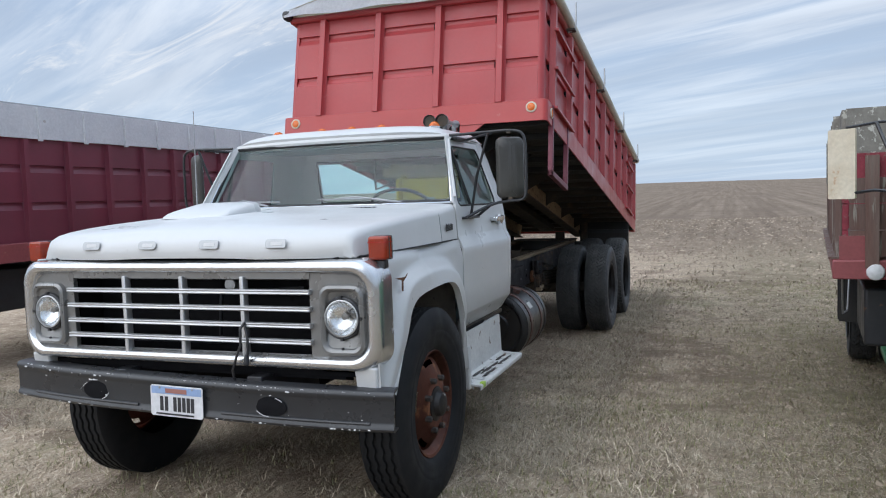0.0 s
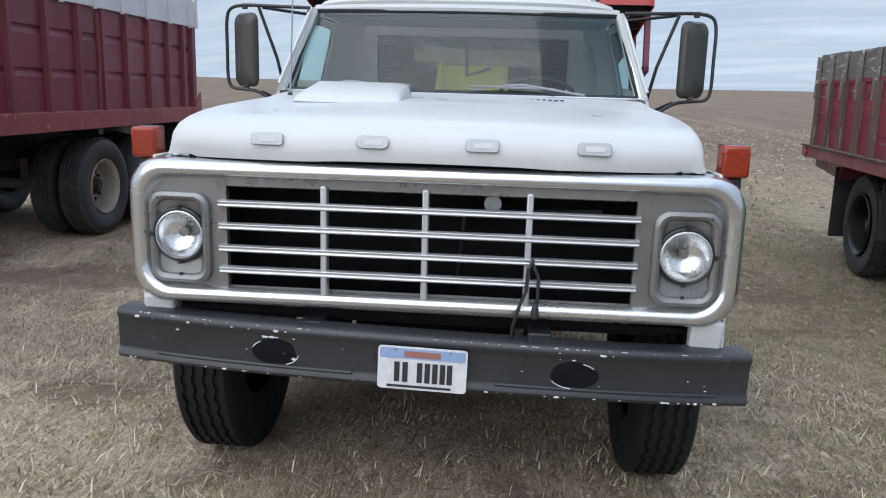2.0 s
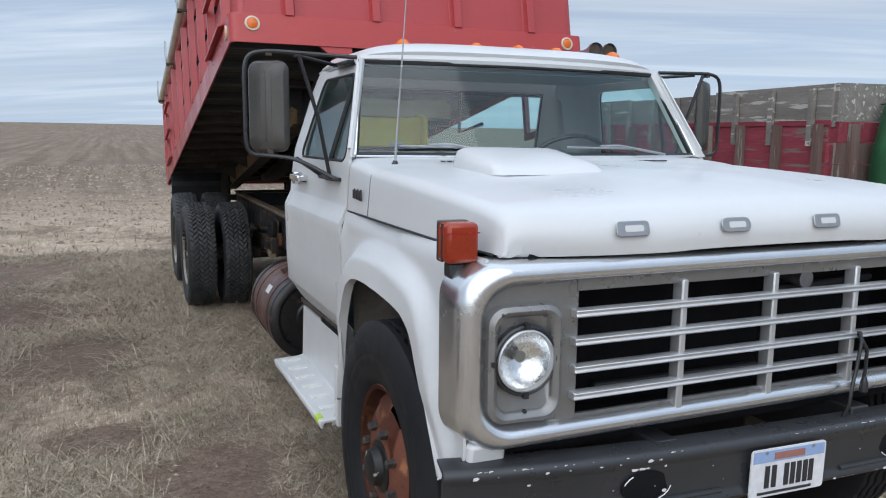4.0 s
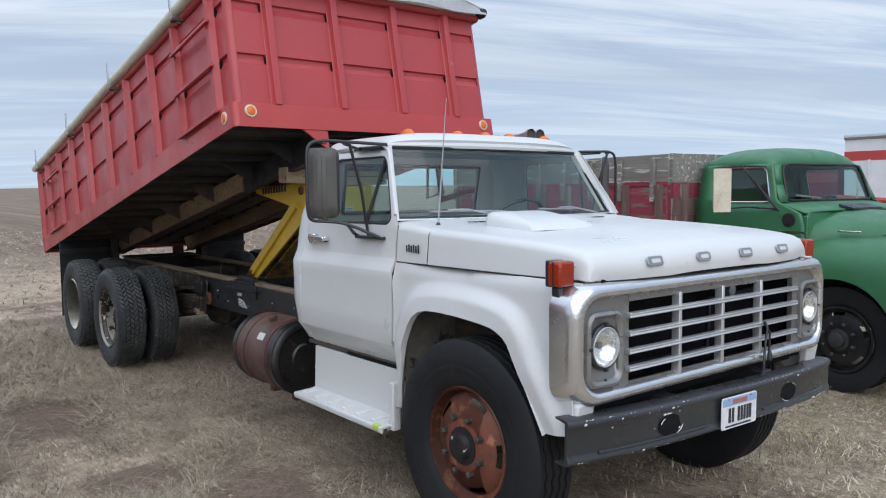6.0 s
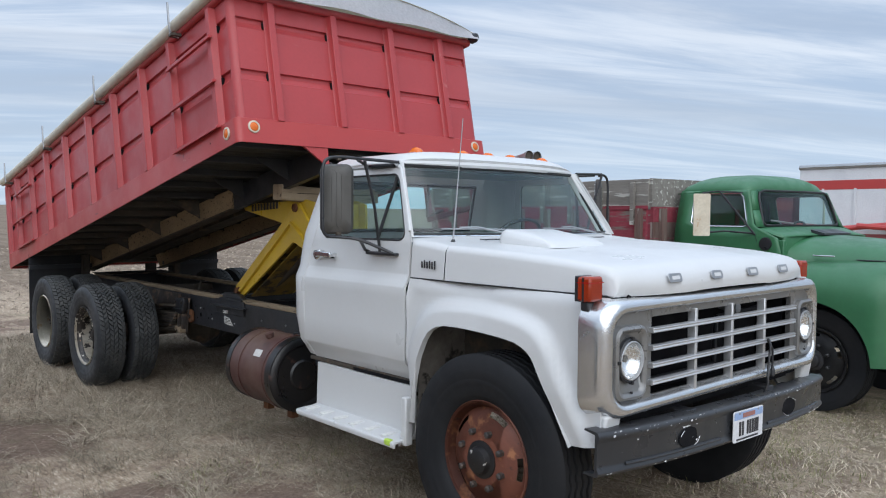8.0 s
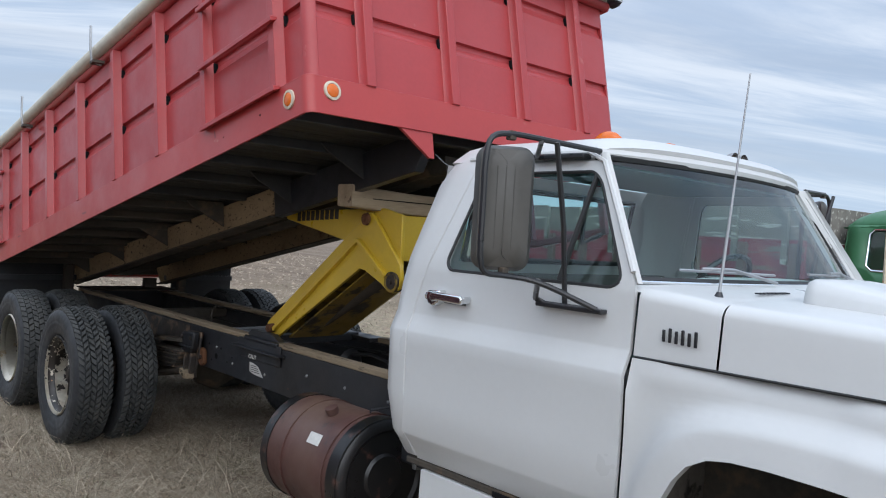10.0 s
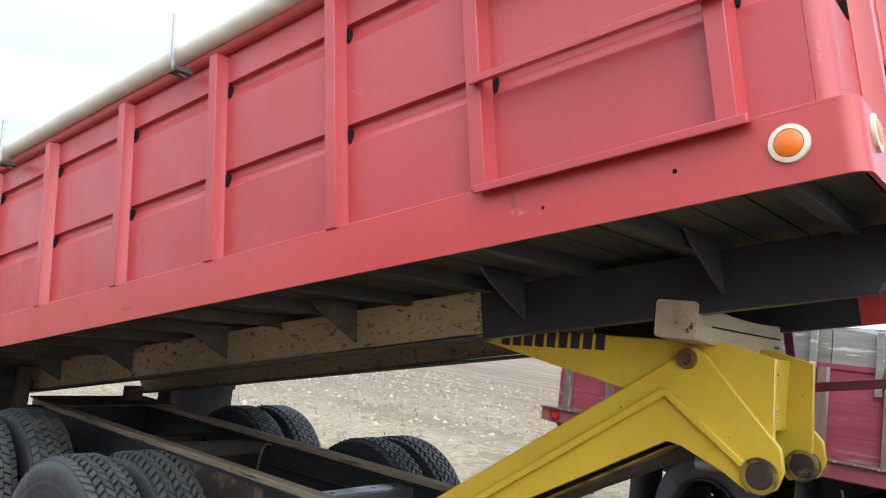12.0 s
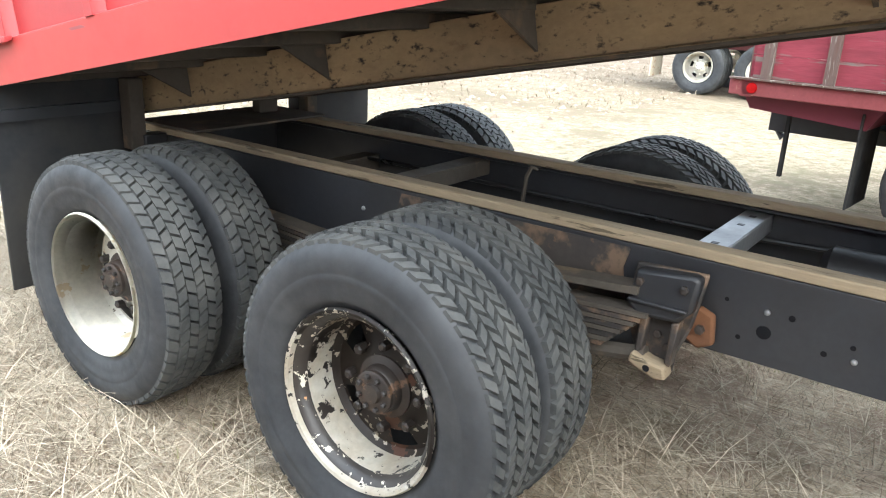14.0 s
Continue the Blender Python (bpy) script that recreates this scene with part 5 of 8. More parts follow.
def mirror_set(s):
    c = Vector((s * 1.210, 1.815, 1.797))
    ang = -37 * s
    mm = Matrix.Translation(c) @ Euler((0, 0, radians(ang * -1 if s < 0 else ang * -1))).to_matrix().to_4x4()
    bm = bmesh.new()
    rows = []
    for inset, y in ((0.012, 0.022), (0.0, 0.012), (0.0, -0.004), (0.012, -0.022), (0.05, -0.03)):
        rows.append([(p, y, q) for p, q in rounded(-0.094 + inset, 0.094 - inset, -0.198 + inset, 0.198 - inset, 0.045, 5)])
    vs = grid(bm, rows, close=True)
    bm.faces.new(vs[0])
    bm.faces.new(vs[-1])
    frame_ = part("mirror_frame", T(eased([(s * 0.83, 1.73, 2.02), (s * 1.10, 1.77, 2.03), (s * 1.20, 1.79, 2.035), (s * 1.292, 1.80, 2.024), (s * 1.317, 1.80, 1.965), (s * 1.315, 1.80, 1.80), (s * 1.317, 1.80, 1.635), (s * 1.295, 1.80, 1.588), (s * 1.22, 1.79, 1.585), (s * 1.105, 1.74, 1.572), (s * 0.975, 1.60, 1.490)]), 0.0095), BLACKROD, truck, "black tube mirror bracket", smooth=True)
    hd = part("mirror_head", bm, MIRRORBACK, frame_, "tall rectangular mirror with dull metal back", smooth=True, m=mm)
    for xr in (-0.028, 0.0, 0.028):
        part("pressed_rib", T([(xr, -0.0295, -0.13), (xr, -0.0295, 0.13)], 0.0018, 6), MIRRORBACK, hd, smooth=True)
    part("mirror_glass", prism(bmesh.new(), rounded(-0.078, 0.078, -0.18, 0.18, 0.03, 4), xz, 0.0225, 0.0245), MIRROR, hd, "mirror glass")
    part("mirror_strut", T([(s * 1.10, 1.70, 2.015), (s * 1.01, 1.725, 1.75), (s * 0.955, 1.745, 1.487)], 0.009), BLACKROD, frame_, smooth=True)
    part("mirror_strut", T([(s * 1.10, 1.765, 2.02), (s * 0.86, 1.99, 2.005)], 0.009), BLACKROD, frame_, smooth=True)
    part("mirror_strut", T([(s * 1.105, 1.74, 1.572), (s * 0.99, 1.845, 1.505), (s * 0.965, 1.82, 1.487), (s * 0.965, 1.62, 1.487)], 0.010), BLACKROD, frame_, smooth=True)
    part("bracket_foot", B((min(s * 0.95, s * 0.985), max(s * 0.95, s * 0.985), 1.575, 1.85, 1.478, 1.494)), BLACKROD, frame_, bevel=0.004)
    part("bracket_foot", B((min(s * 0.81, s * 0.86), max(s * 0.81, s * 0.86), 1.78, 2.04, 1.995, 2.015)), BLACKROD, frame_, bevel=0.005)
    for z in (1.595, 2.028):
        part("clamp", B((s * 1.21 - 0.014, s * 1.21 + 0.014, 1.784, 1.808, z - 0.015, z + 0.015)), DIRTY, frame_, bevel=0.004)


mirror_set(-1)
mirror_set(1)


# steps and fuel tanks on both sides
def step_mesh(s):
    pts = [(s * 0.90, 0.745), (s * 0.925, 0.745), (s * 0.935, 0.475), (s * 0.96, 0.468), (s * 1.085, 0.462), (s * 1.092, 0.452), (s * 1.085, 0.425), (s * 1.075, 0.425), (s * 1.07, 0.447), (s * 0.92, 0.452)]
    return prism(bmesh.new(), pts, lambda p, q, y: (p, y, q), 1.445, 2.455)


for s in (-1, 1):
    st = part("running_board", step_mesh(s), WHITE_WORN if s > 0 else WHITE, truck, "white steel cab step" if s < 0 else "white steel cab step with scraped tread", bevel=0.004)
    part("step_end", prism(bmesh.new(), [(s * 0.62, 0.70), (s * 0.935, 0.73), (s * 1.03, 0.445), (s * 1.03, 0.425), (s * 0.62, 0.60)], lambda p, q, y: (p, y, q), 1.468, 1.474), WHITE, st)
    grip = part("tread_grip", B((min(s * 0.965, s * 1.06), max(s * 0.965, s * 1.06), 1.56, 1.60, 0.463, 0.474)), WHITE_WORN, st, bevel=0.003)
    for i in range(1, 6):
        same("tread_grip", grip, st, pose(0, 0.16 * i, 0))
    if s > 0:
        for x, y0, y1 in ((0.975, 1.60, 1.86), (1.005, 1.70, 2.08), (1.04, 1.62, 1.90), (1.035, 2.0, 2.32), (0.985, 2.12, 2.36)):
            part("worn_stripe", prism(bmesh.new(), [(x, y0), (x + 0.016, y0 + 0.03), (x + 0.020, y1 - 0.05), (x + 0.008, y1), (x - 0.004, y0 + 0.1)], xy, 0.4700, 0.4752), RUSTYBLACK, st, "bare worn stripe")
    part("spray_mark", B((min(s * 1.066, s * 1.0945), max(s * 1.066, s * 1.0945), 1.473, 1.525, 0.436, 0.470)), LIME, st, bevel=0.006)
    bm = bmesh.new()
    lathe(bm, [(2.86, 0.0002), (2.86, 0.10), (2.875, 0.115), (2.88, 0.215), (2.86, 0.235), (2.86, 0.27), (2.88, 0.288), (2.92, 0.288), (3.54, 0.288), (3.58, 0.288), (3.60, 0.27), (3.59, 0.2), (3.58, 0.0002)], 44, "y")
    tk = part("fuel_tank", bm, RUSTBROWN if s < 0 else TANKBLACK, truck, "round rust-brown painted fuel tank" if s < 0 else "round black painted fuel tank", smooth=True, m=pose(s * 0.765, 0.255, 0.567) @ Matrix.Diagonal((0.92, 0.92, 0.92, 1)))
    for y in (3.02, 3.40):
        part("tank_strap", lathe(bmesh.new(), [(y - 0.03, 0.289), (y - 0.03, 0.295), (y + 0.03, 0.295), (y + 0.03, 0.289)], 44, "y"), RUSTBROWN, tk, smooth=True)
        part("tank_hanger", B((-0.03, 0.03, y - 0.035, y + 0.035, -0.36, -0.285), (-s * 0.35 - 0.02, -s * 0.35 + 0.02, y - 0.035, y + 0.035, -0.30, 0.15), (min(0, -s * 0.35), max(0, -s * 0.35), y - 0.035, y + 0.035, -0.31, -0.29)), RUST, tk)
    part("front_cap_band", lathe(bmesh.new(), [(2.872, 0.275), (2.876, 0.292), (2.955, 0.292), (2.955, 0.287)], 44, "y"), TANKBLACK, tk, "black painted tank end", smooth=True)
    part("front_cap", lathe(bmesh.new(), [(2.855, 0.0002), (2.855, 0.105), (2.870, 0.118), (2.876, 0.212), (2.855, 0.236), (2.855, 0.268), (2.870, 0.286)], 44, "y"), TANKBLACK, tk, "black pressed tank end", smooth=True)
    part("rear_cap_band", lathe(bmesh.new(), [(3.52, 0.288), (3.52, 0.293), (3.585, 0.293), (3.60, 0.275)], 44, "y"), TANKBLACK, tk, smooth=True)
    fc = part("filler_cap", lathe(bmesh.new(), [(0.26, 0.03), (0.30, 0.03), (0.302, 0.035), (0.325, 0.035), (0.328, 0.02), (0.3285, 0.0002)], 16, "z"), RUSTBROWN, tk, smooth=True, m=pose(0, 3.18, 0) @ pose(0, 0, 0, 0, s * 22, 0))
    part("sticker", prism(bmesh.new(), [(-0.03, -0.055), (0.03, -0.05), (0.028, 0.055), (-0.03, 0.05)], xy, 0.2886, 0.2905), STICKER, tk, "torn white sticker", m=pose(0, 3.14, 0, 0, s * 56, 0))
    part("sender", T([(0, 3.0, 0.285), (0, 3.0, 0.31), (s * -0.10, 2.97, 0.32), (s * -0.3, 2.9, 0.34)], 0.008), BLACK, tk)

# frame rails with planks on top, cross members, springs
for s in (-1, 1):
    pts = [(s * 0.43, 0.63), (s * 0.43, 0.915), (s * 0.35, 0.915), (s * 0.35, 0.905), (s * 0.42, 0.905), (s * 0.42, 0.64), (s * 0.35, 0.64), (s * 0.35, 0.63)]
    rl = part("frame_rail", prism(bmesh.new(), pts, lambda p, q, y: (p, y, q), 1.2, 8.42), BLACK, truck, "black steel frame rail", bevel=0.004)
    a, b = sorted((s * 0.36, s * 0.435))
    for y0, y1 in ((2.62, 4.44), (4.90, 8.40)):
        part("rail_plank", B((a, b, y0, y1, 0.917, 0.952)), SILLWOOD, rl, "weathered wood strip on the rail", bevel=0.006)
    c, d = sorted((s * 0.30, s * 0.445))
    part("pivot_plate", B((c, d, 4.45, 4.88, 0.916, 0.945), (min(s * 0.432, s * 0.445), max(s * 0.432, s * 0.445), 4.40, 4.95, 0.80, 0.93), (min(s * 0.432, s * 0.49), max(s * 0.432, s * 0.49), 4.35, 4.98, 0.868, 0.880)), BLACK, rl, bevel=0.004)
    for y in (2.9, 3.3, 3.7, 4.1, 4.6, 5.05, 5.3, 5.6, 6.9):
        part("rivet", lathe(bmesh.new(), [(0.0, 0.010), (s * 0.006, 0.008), (s * 0.008, 0.002)], 8, "x", (s * 0.43, y, 0.80 if int(y * 10) % 2 else 0.72)), GALV, rl)
    # spring hanger, leaf springs and walking beam
    hg = part("spring_hanger", prism(bmesh.new(), [(5.47, 0.885), (5.70, 0.875), (5.72, 0.70), (5.68, 0.60), (5.655, 0.545), (5.54, 0.535), (5.535, 0.60), (5.50, 0.70), (5.485, 0.78)], lambda p, q, x: (x, p, q), s * 0.455, s * 0.475), RUSTYBLACK, truck, "rusty spring hanger casting", bevel=0.008)
    part("hanger_box", prism(bmesh.new(), [(5.475, 0.880), (5.50, 0.888), (5.68, 0.870), (5.695, 0.75), (5.66, 0.715), (5.53, 0.725), (5.49, 0.77)], lambda p, q, x: (x, p, q), s * 0.475, s * 0.530), BLACK, hg, "black painted hanger top", bevel=0.014)
    for yr in (5.535, 5.635):
        part("hanger_rib", prism(bmesh.new(), [(yr - 0.012, 0.725), (yr + 0.014, 0.720), (yr + 0.020, 0.58), (yr, 0.57)], lambda p, q, x: (x, p, q), s * 0.475, s * 0.522), RUSTYBLACK, hg, bevel=0.006)
    part("hanger_ledge", B((min(s * 0.475, s * 0.545), max(s * 0.475, s * 0.545), 5.50, 5.69, 0.765, 0.778)), BLACK, hg, bevel=0.004)
    part("hanger_tip", prism(bmesh.new(), [(5.535, 0.535), (5.545, 0.575), (5.60, 0.582), (5.655, 0.60), (5.665, 0.565), (5.64, 0.55), (5.57, 0.528)], lambda p, q, x: (x, p, q), s * 0.477, s * 0.545), SILLWOOD, hg, "pale mud-caked hanger foot", bevel=0.008)
    part("tip_hole", lathe(bmesh.new(), [(s * 0.545, 0.012), (s * 0.5465, 0.011), (s * 0.5465, 0.0002)], 10, "x", (0, 5.60, 0.558)), DARKHOLE, hg)
    cs = part("rail_casting", prism(bmesh.new(), [(5.43, 0.66), (5.44, 0.755), (5.49, 0.775), (5.53, 0.74), (5.525, 0.66), (5.48, 0.635)], lambda p, q, x: (x, p, q), s * 0.433, s * 0.465), RUST, hg, "brown rusted bracket on the rail", bevel=0.010)
    part("casting_bolt", lathe(bmesh.new(), [(0, 0.016), (s * 0.014, 0.016), (s * 0.016, 0.008)], 6, "x", (s * 0.465, 5.475, 0.705)), HUBGREY, cs)
    for yb, zb in ((5.52, 0.84), (5.66, 0.835), (5.60, 0.655), (5.565, 0.62)):
        part("hanger_bolt", lathe(bmesh.new(), [(0, 0.014), (s * 0.012, 0.014), (s * 0.014, 0.007)], 6, "x", (s * (0.53 if zb > 0.7 else 0.475), yb, zb)), HUBGREY, hg)
    for yb, zb, rb in ((5.30, 0.735, 0.022), (5.37, 0.70, 0.008), (5.23, 0.80, 0.010), (5.13, 0.72, 0.009), (5.06, 0.76, 0.008), (5.42, 0.81, 0.007)):
        part("rail_hole", lathe(bmesh.new(), [(s * 0.4300, rb), (s * 0.4315, rb * 0.9), (s * 0.4315, 0.0002)], 12, "x", (0, yb, zb)), DARKHOLE, rl)
    part("rust_patch", prism(bmesh.new(), [(5.74, 0.71), (5.76, 0.83), (5.74, 0.90), (6.7, 0.90), (6.75, 0.74), (6.5, 0.66), (6.1, 0.69), (5.9, 0.65)], lambda p, q, x: (x, p, q), s * 0.4305, s * 0.4335), RUSTYBLACK, rl, "scaly rust on the rail")
    part("helper_spring", prism(bmesh.new(), [(5.66, 0.815), (6.2, 0.77), (6.2, 0.748), (5.66, 0.79)], lambda p, q, x: (x, p, q), s * 0.46, s * 0.545), DIRTY, hg)
    for k in range(8):
        part("leaf_spring", prism(bmesh.new(), [(5.62 + 0.02 * k, 0.735 - 0.019 * k), (6.86, 0.665 - 0.019 * k), (8.18 - 0.03 * k, 0.735 - 0.019 * k), (8.18 - 0.03 * k, 0.720 - 0.019 * k), (6.86, 0.650 - 0.019 * k), (5.62 + 0.02 * k, 0.720 - 0.019 * k)], lambda p, q, x: (x, p, q), s * 0.46, s * 0.545), RUSTYBLACK if k % 2 else DIRTY, hg)
    part("torque_rod", T([(s * 0.50, 5.62, 0.585), (s * 0.50, 6.1, 0.50)], 0.028), DIRTY, hg, smooth=True)
    part("spring_saddle", B((min(s * 0.435, s * 0.57), max(s * 0.435, s * 0.57), 6.68, 7.04, 0.48, 0.70)), DIRTY, hg, bevel=0.03)
for y, m_, zz in ((5.56, GALV, 0.885), (6.89, DIRTY, 0.89), (3.25, BLACK, 0.86), (7.6, DIRTY, 0.80)):
    part("cross_member", B((-0.42, 0.42, y - 0.05, y + 0.05, zz, zz + 0.008), (-0.42, 0.42, y - 0.05, y - 0.042, zz - 0.07, zz)), m_, truck, "steel cross member", bevel=0.003)
for x in (-0.3, -0.15, 0.15, 0.3):
    part("bolt_hole", B((x - 0.012, x + 0.012, 5.548, 5.572, 0.889, 0.8945)), INK, truck)
part("tail_plate", B((-0.44, 0.44, 7.98, 8.44, 0.955, 0.968)), DIRTY, truck, "dusty plate across the frame end", bevel=0.003)
part("tail_beam", B((-0.42, 0.42, 8.36, 8.44, 0.62, 0.955)), BLACK, truck, "black rear cross beam", bevel=0.006)
part("hinge_lug", B((0.16, 0.29, 8.20, 8.27, 0.968, 1.07)), DIRTY, truck, bevel=0.008)
part("air_hook", T([(0.06, 6.44, 0.80), (0.08, 6.44, 0.93), (0.10, 6.43, 0.97), (0.13, 6.42, 0.96)], 0.009), DIRTY, truck, "bent steel hook", smooth=True)
part("drive_shaft", T([(0, 2.6, 0.62), (0, 4.6, 0.64), (0, 6.05, 0.56)], 0.05, 12), DIRTY, truck, smooth=True)
part("air_tank", lathe(bmesh.new(), [(4.55, 0.0002), (4.55, 0.07), (4.58, 0.10), (5.25, 0.10), (5.28, 0.07), (5.28, 0.0002)], 20, "y"), BLACK, truck, "black air tank between the rails", smooth=True, m=pose(0.24, 0, 0.76))
part("hydraulic_hose", T([(0.20, 2.7, 0.84), (0.15, 3.6, 0.80), (0.28, 4.4, 0.84), (0.05, 5.2, 0.74), (-0.2, 5.4, 0.72)], 0.014), BLACKROD, truck, smooth=True)
part("hydraulic_hose", T([(0.30, 2.7, 0.86), (0.30, 4.3, 0.87), (0.33, 5.6, 0.80), (0.33, 7.6, 0.80)], 0.010), BLACKROD, truck, smooth=True)
part("wiring", T([(-0.3, 2.65, 0.93), (-0.36, 2.95, 0.965), (-0.39, 3.05, 0.955), (-0.33, 3.2, 0.93)], 0.006), BLACKROD, truck, smooth=True)
for dx, dy in ((0.0, 0.0), (0.02, 0.10), (-0.03, 0.18)):
    part("battery_cable", T([(-0.52 + dx, 2.70 + dy, 0.78), (-0.50 + dx, 2.74 + dy, 0.90), (-0.43 + dx, 2.82 + dy, 0.985), (-0.36 + dx, 2.92 + dy, 0.96), (-0.33 + dx, 3.02 + dy, 0.88)], 0.008, 6), BLACKROD, truck, smooth=True)
bt = part("battery_box", B((-0.66, -0.45, 2.66, 2.98, 0.62, 0.86)), BLACK, truck, "black battery box behind the cab", bevel=0.012)
part("box_strap", B((-0.665, -0.445, 2.78, 2.81, 0.61, 0.866)), GALV, bt, bevel=0.003)
part("gearbox", prism(bmesh.new(), [(1.6, 0.5), (2.6, 0.55), (2.6, 0.85), (1.6, 0.95)], yz, -0.22, 0.22), DIRTY, truck, bevel=0.04)
# Engine bay's dark is painted: the block takes the shade black.
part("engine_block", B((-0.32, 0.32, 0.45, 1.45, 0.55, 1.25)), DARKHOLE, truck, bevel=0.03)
for y in (6.21, 7.595):
    ax = part("rear_axle", T([(-0.95, y, 0.50), (0.95, y, 0.50)], 0.065, 14), DIRTY, truck, smooth=True)
    part("differential", lathe(bmesh.new(), [(-0.2, 0.05), (-0.14, 0.15), (0.0, 0.21), (0.14, 0.15), (0.2, 0.05)], 24, "x", (0.0, y, 0.5)), DIRTY, ax, smooth=True)
part("front_axle", T([(-0.85, 0.83, 0.48), (-0.5, 0.83, 0.40), (0.5, 0.83, 0.40), (0.85, 0.83, 0.48)], 0.05, 10), DIRTY, truck, smooth=True)
notice = part("caution_label", prism(bmesh.new(), [(4.62, 0.694), (4.65, 0.722), (4.69, 0.757), (4.74, 0.768), (4.805, 0.774), (4.80, 0.71), (4.74, 0.698)], yz, -0.4325, -0.431), STICKER, truck, "torn white caution label")
tcu = bpy.data.curves.new("caution_text", "FONT")
tcu.offset = 0.0022
tcu.body, tcu.size, tcu.extrude = "CAUT", 0.062, 0.0004
tob = new("caution_text", tcu)
tob.parent, tob.matrix_basis = truck, pose(-0.4335, 4.815, 0.808, 90, 0, -90)
tcu.materials.append(STICKER)
bpy.context.view_layer.update()
tme = bpy.data.meshes.new_from_object(tob)
bpy.data.objects.remove(tob)
tx = new("caution_text", tme)
tx.parent, tx.matrix_basis = notice, pose(-0.4462, 4.80, 0.803, 90, 0, -90) @ Matrix.Diagonal((0.62, 0.62, 1, 1))
for z, y0 in ((0.712, 4.67), (0.725, 4.68), (0.738, 4.69), (0.751, 4.71)):
    part("text_bar", B((-0.4332, -0.4324, y0, 4.79, z, z + 0.005)), INK, notice)

# wheels: single fronts, dual rears
wheel(truck, pose(0.915, 0.825, 0.505, 20, 0, 0), "plug", "rib", RUSTWHEEL, "rust-red front wheel", HUBBLACK, W=0.25)
wheel(truck, pose(-0.915, 0.825, 0.505, 70, 0, 180), "plug", "rib", RUSTWHEEL, "rust-red front wheel", HUBBLACK, W=0.25)
for y, rp in ((6.21, PEELRIM), (7.595, WHITERIM)):
    for s in (-1, 1):
        turn = 180 if s < 0 else 0
        rm = rp if s < 0 else BLACKRIM
        wheel(truck, pose(s * 1.118, y, 0.50, 0 if rp is PEELRIM else 33 * y, 0, turn), "dish", "lug" if rp is PEELRIM else "worn", rm, "deep-dish dual wheel with " + ("peeling black and white paint" if rm is PEELRIM else "chipped white paint" if rm is WHITERIM else "black paint"), HUBGREY, R=0.51, W=0.265)
        wheel(truck, pose(s * 0.790, y, 0.50, 50 * y, 0, turn + 180), "dish", "lug" if rp is PEELRIM else "worn", BLACKRIM, "inner dual wheel", HUBGREY, R=0.51, W=0.265)
for s in (-1, 1):
    fl = part("mud_flap", B((min(s * 0.50, s * 1.20), max(s * 0.50, s * 1.20), 8.33, 8.345, 0.27, 1.22)), FLAP, truck, "black rubber mud flap", bevel=0.004)
    part("flap_bar", B((min(s * 0.43, s * 1.2), max(s * 0.43, s * 1.2), 8.30, 8.36, 1.04, 1.09)), BLACK, fl)
    part("hinge_post", B((min(s * 0.54, s * 0.62), max(s * 0.54, s * 0.62), 8.22, 8.30, 0.86, 1.20)), DIRTY, truck, "dusty hinge post", bevel=0.006)
    part("hinge_arm", B((min(s * 0.44, s * 0.56), max(s * 0.44, s * 0.56), 8.20, 8.28, 0.86, 0.93)), BLACK, truck, bevel=0.006)


# ---- ribbed steel boxes ----
def ridge_profile(w0, w1, grooves, out, depth=0.022):
    """Closed outline (x, w) of a pressed sheet wall: at each groove the sheet steps back below an overhang."""
    pts = [(out, w0)]
    for g in grooves:
        pts += [(out, g - 0.075), (out - 0.006, g - 0.068), (out - depth, g - 0.030), (out - depth, g), (out, g + 0.003)]
    pts += [(out, w1), (out - 0.05, w1), (out - 0.05, w0)]
    return pts


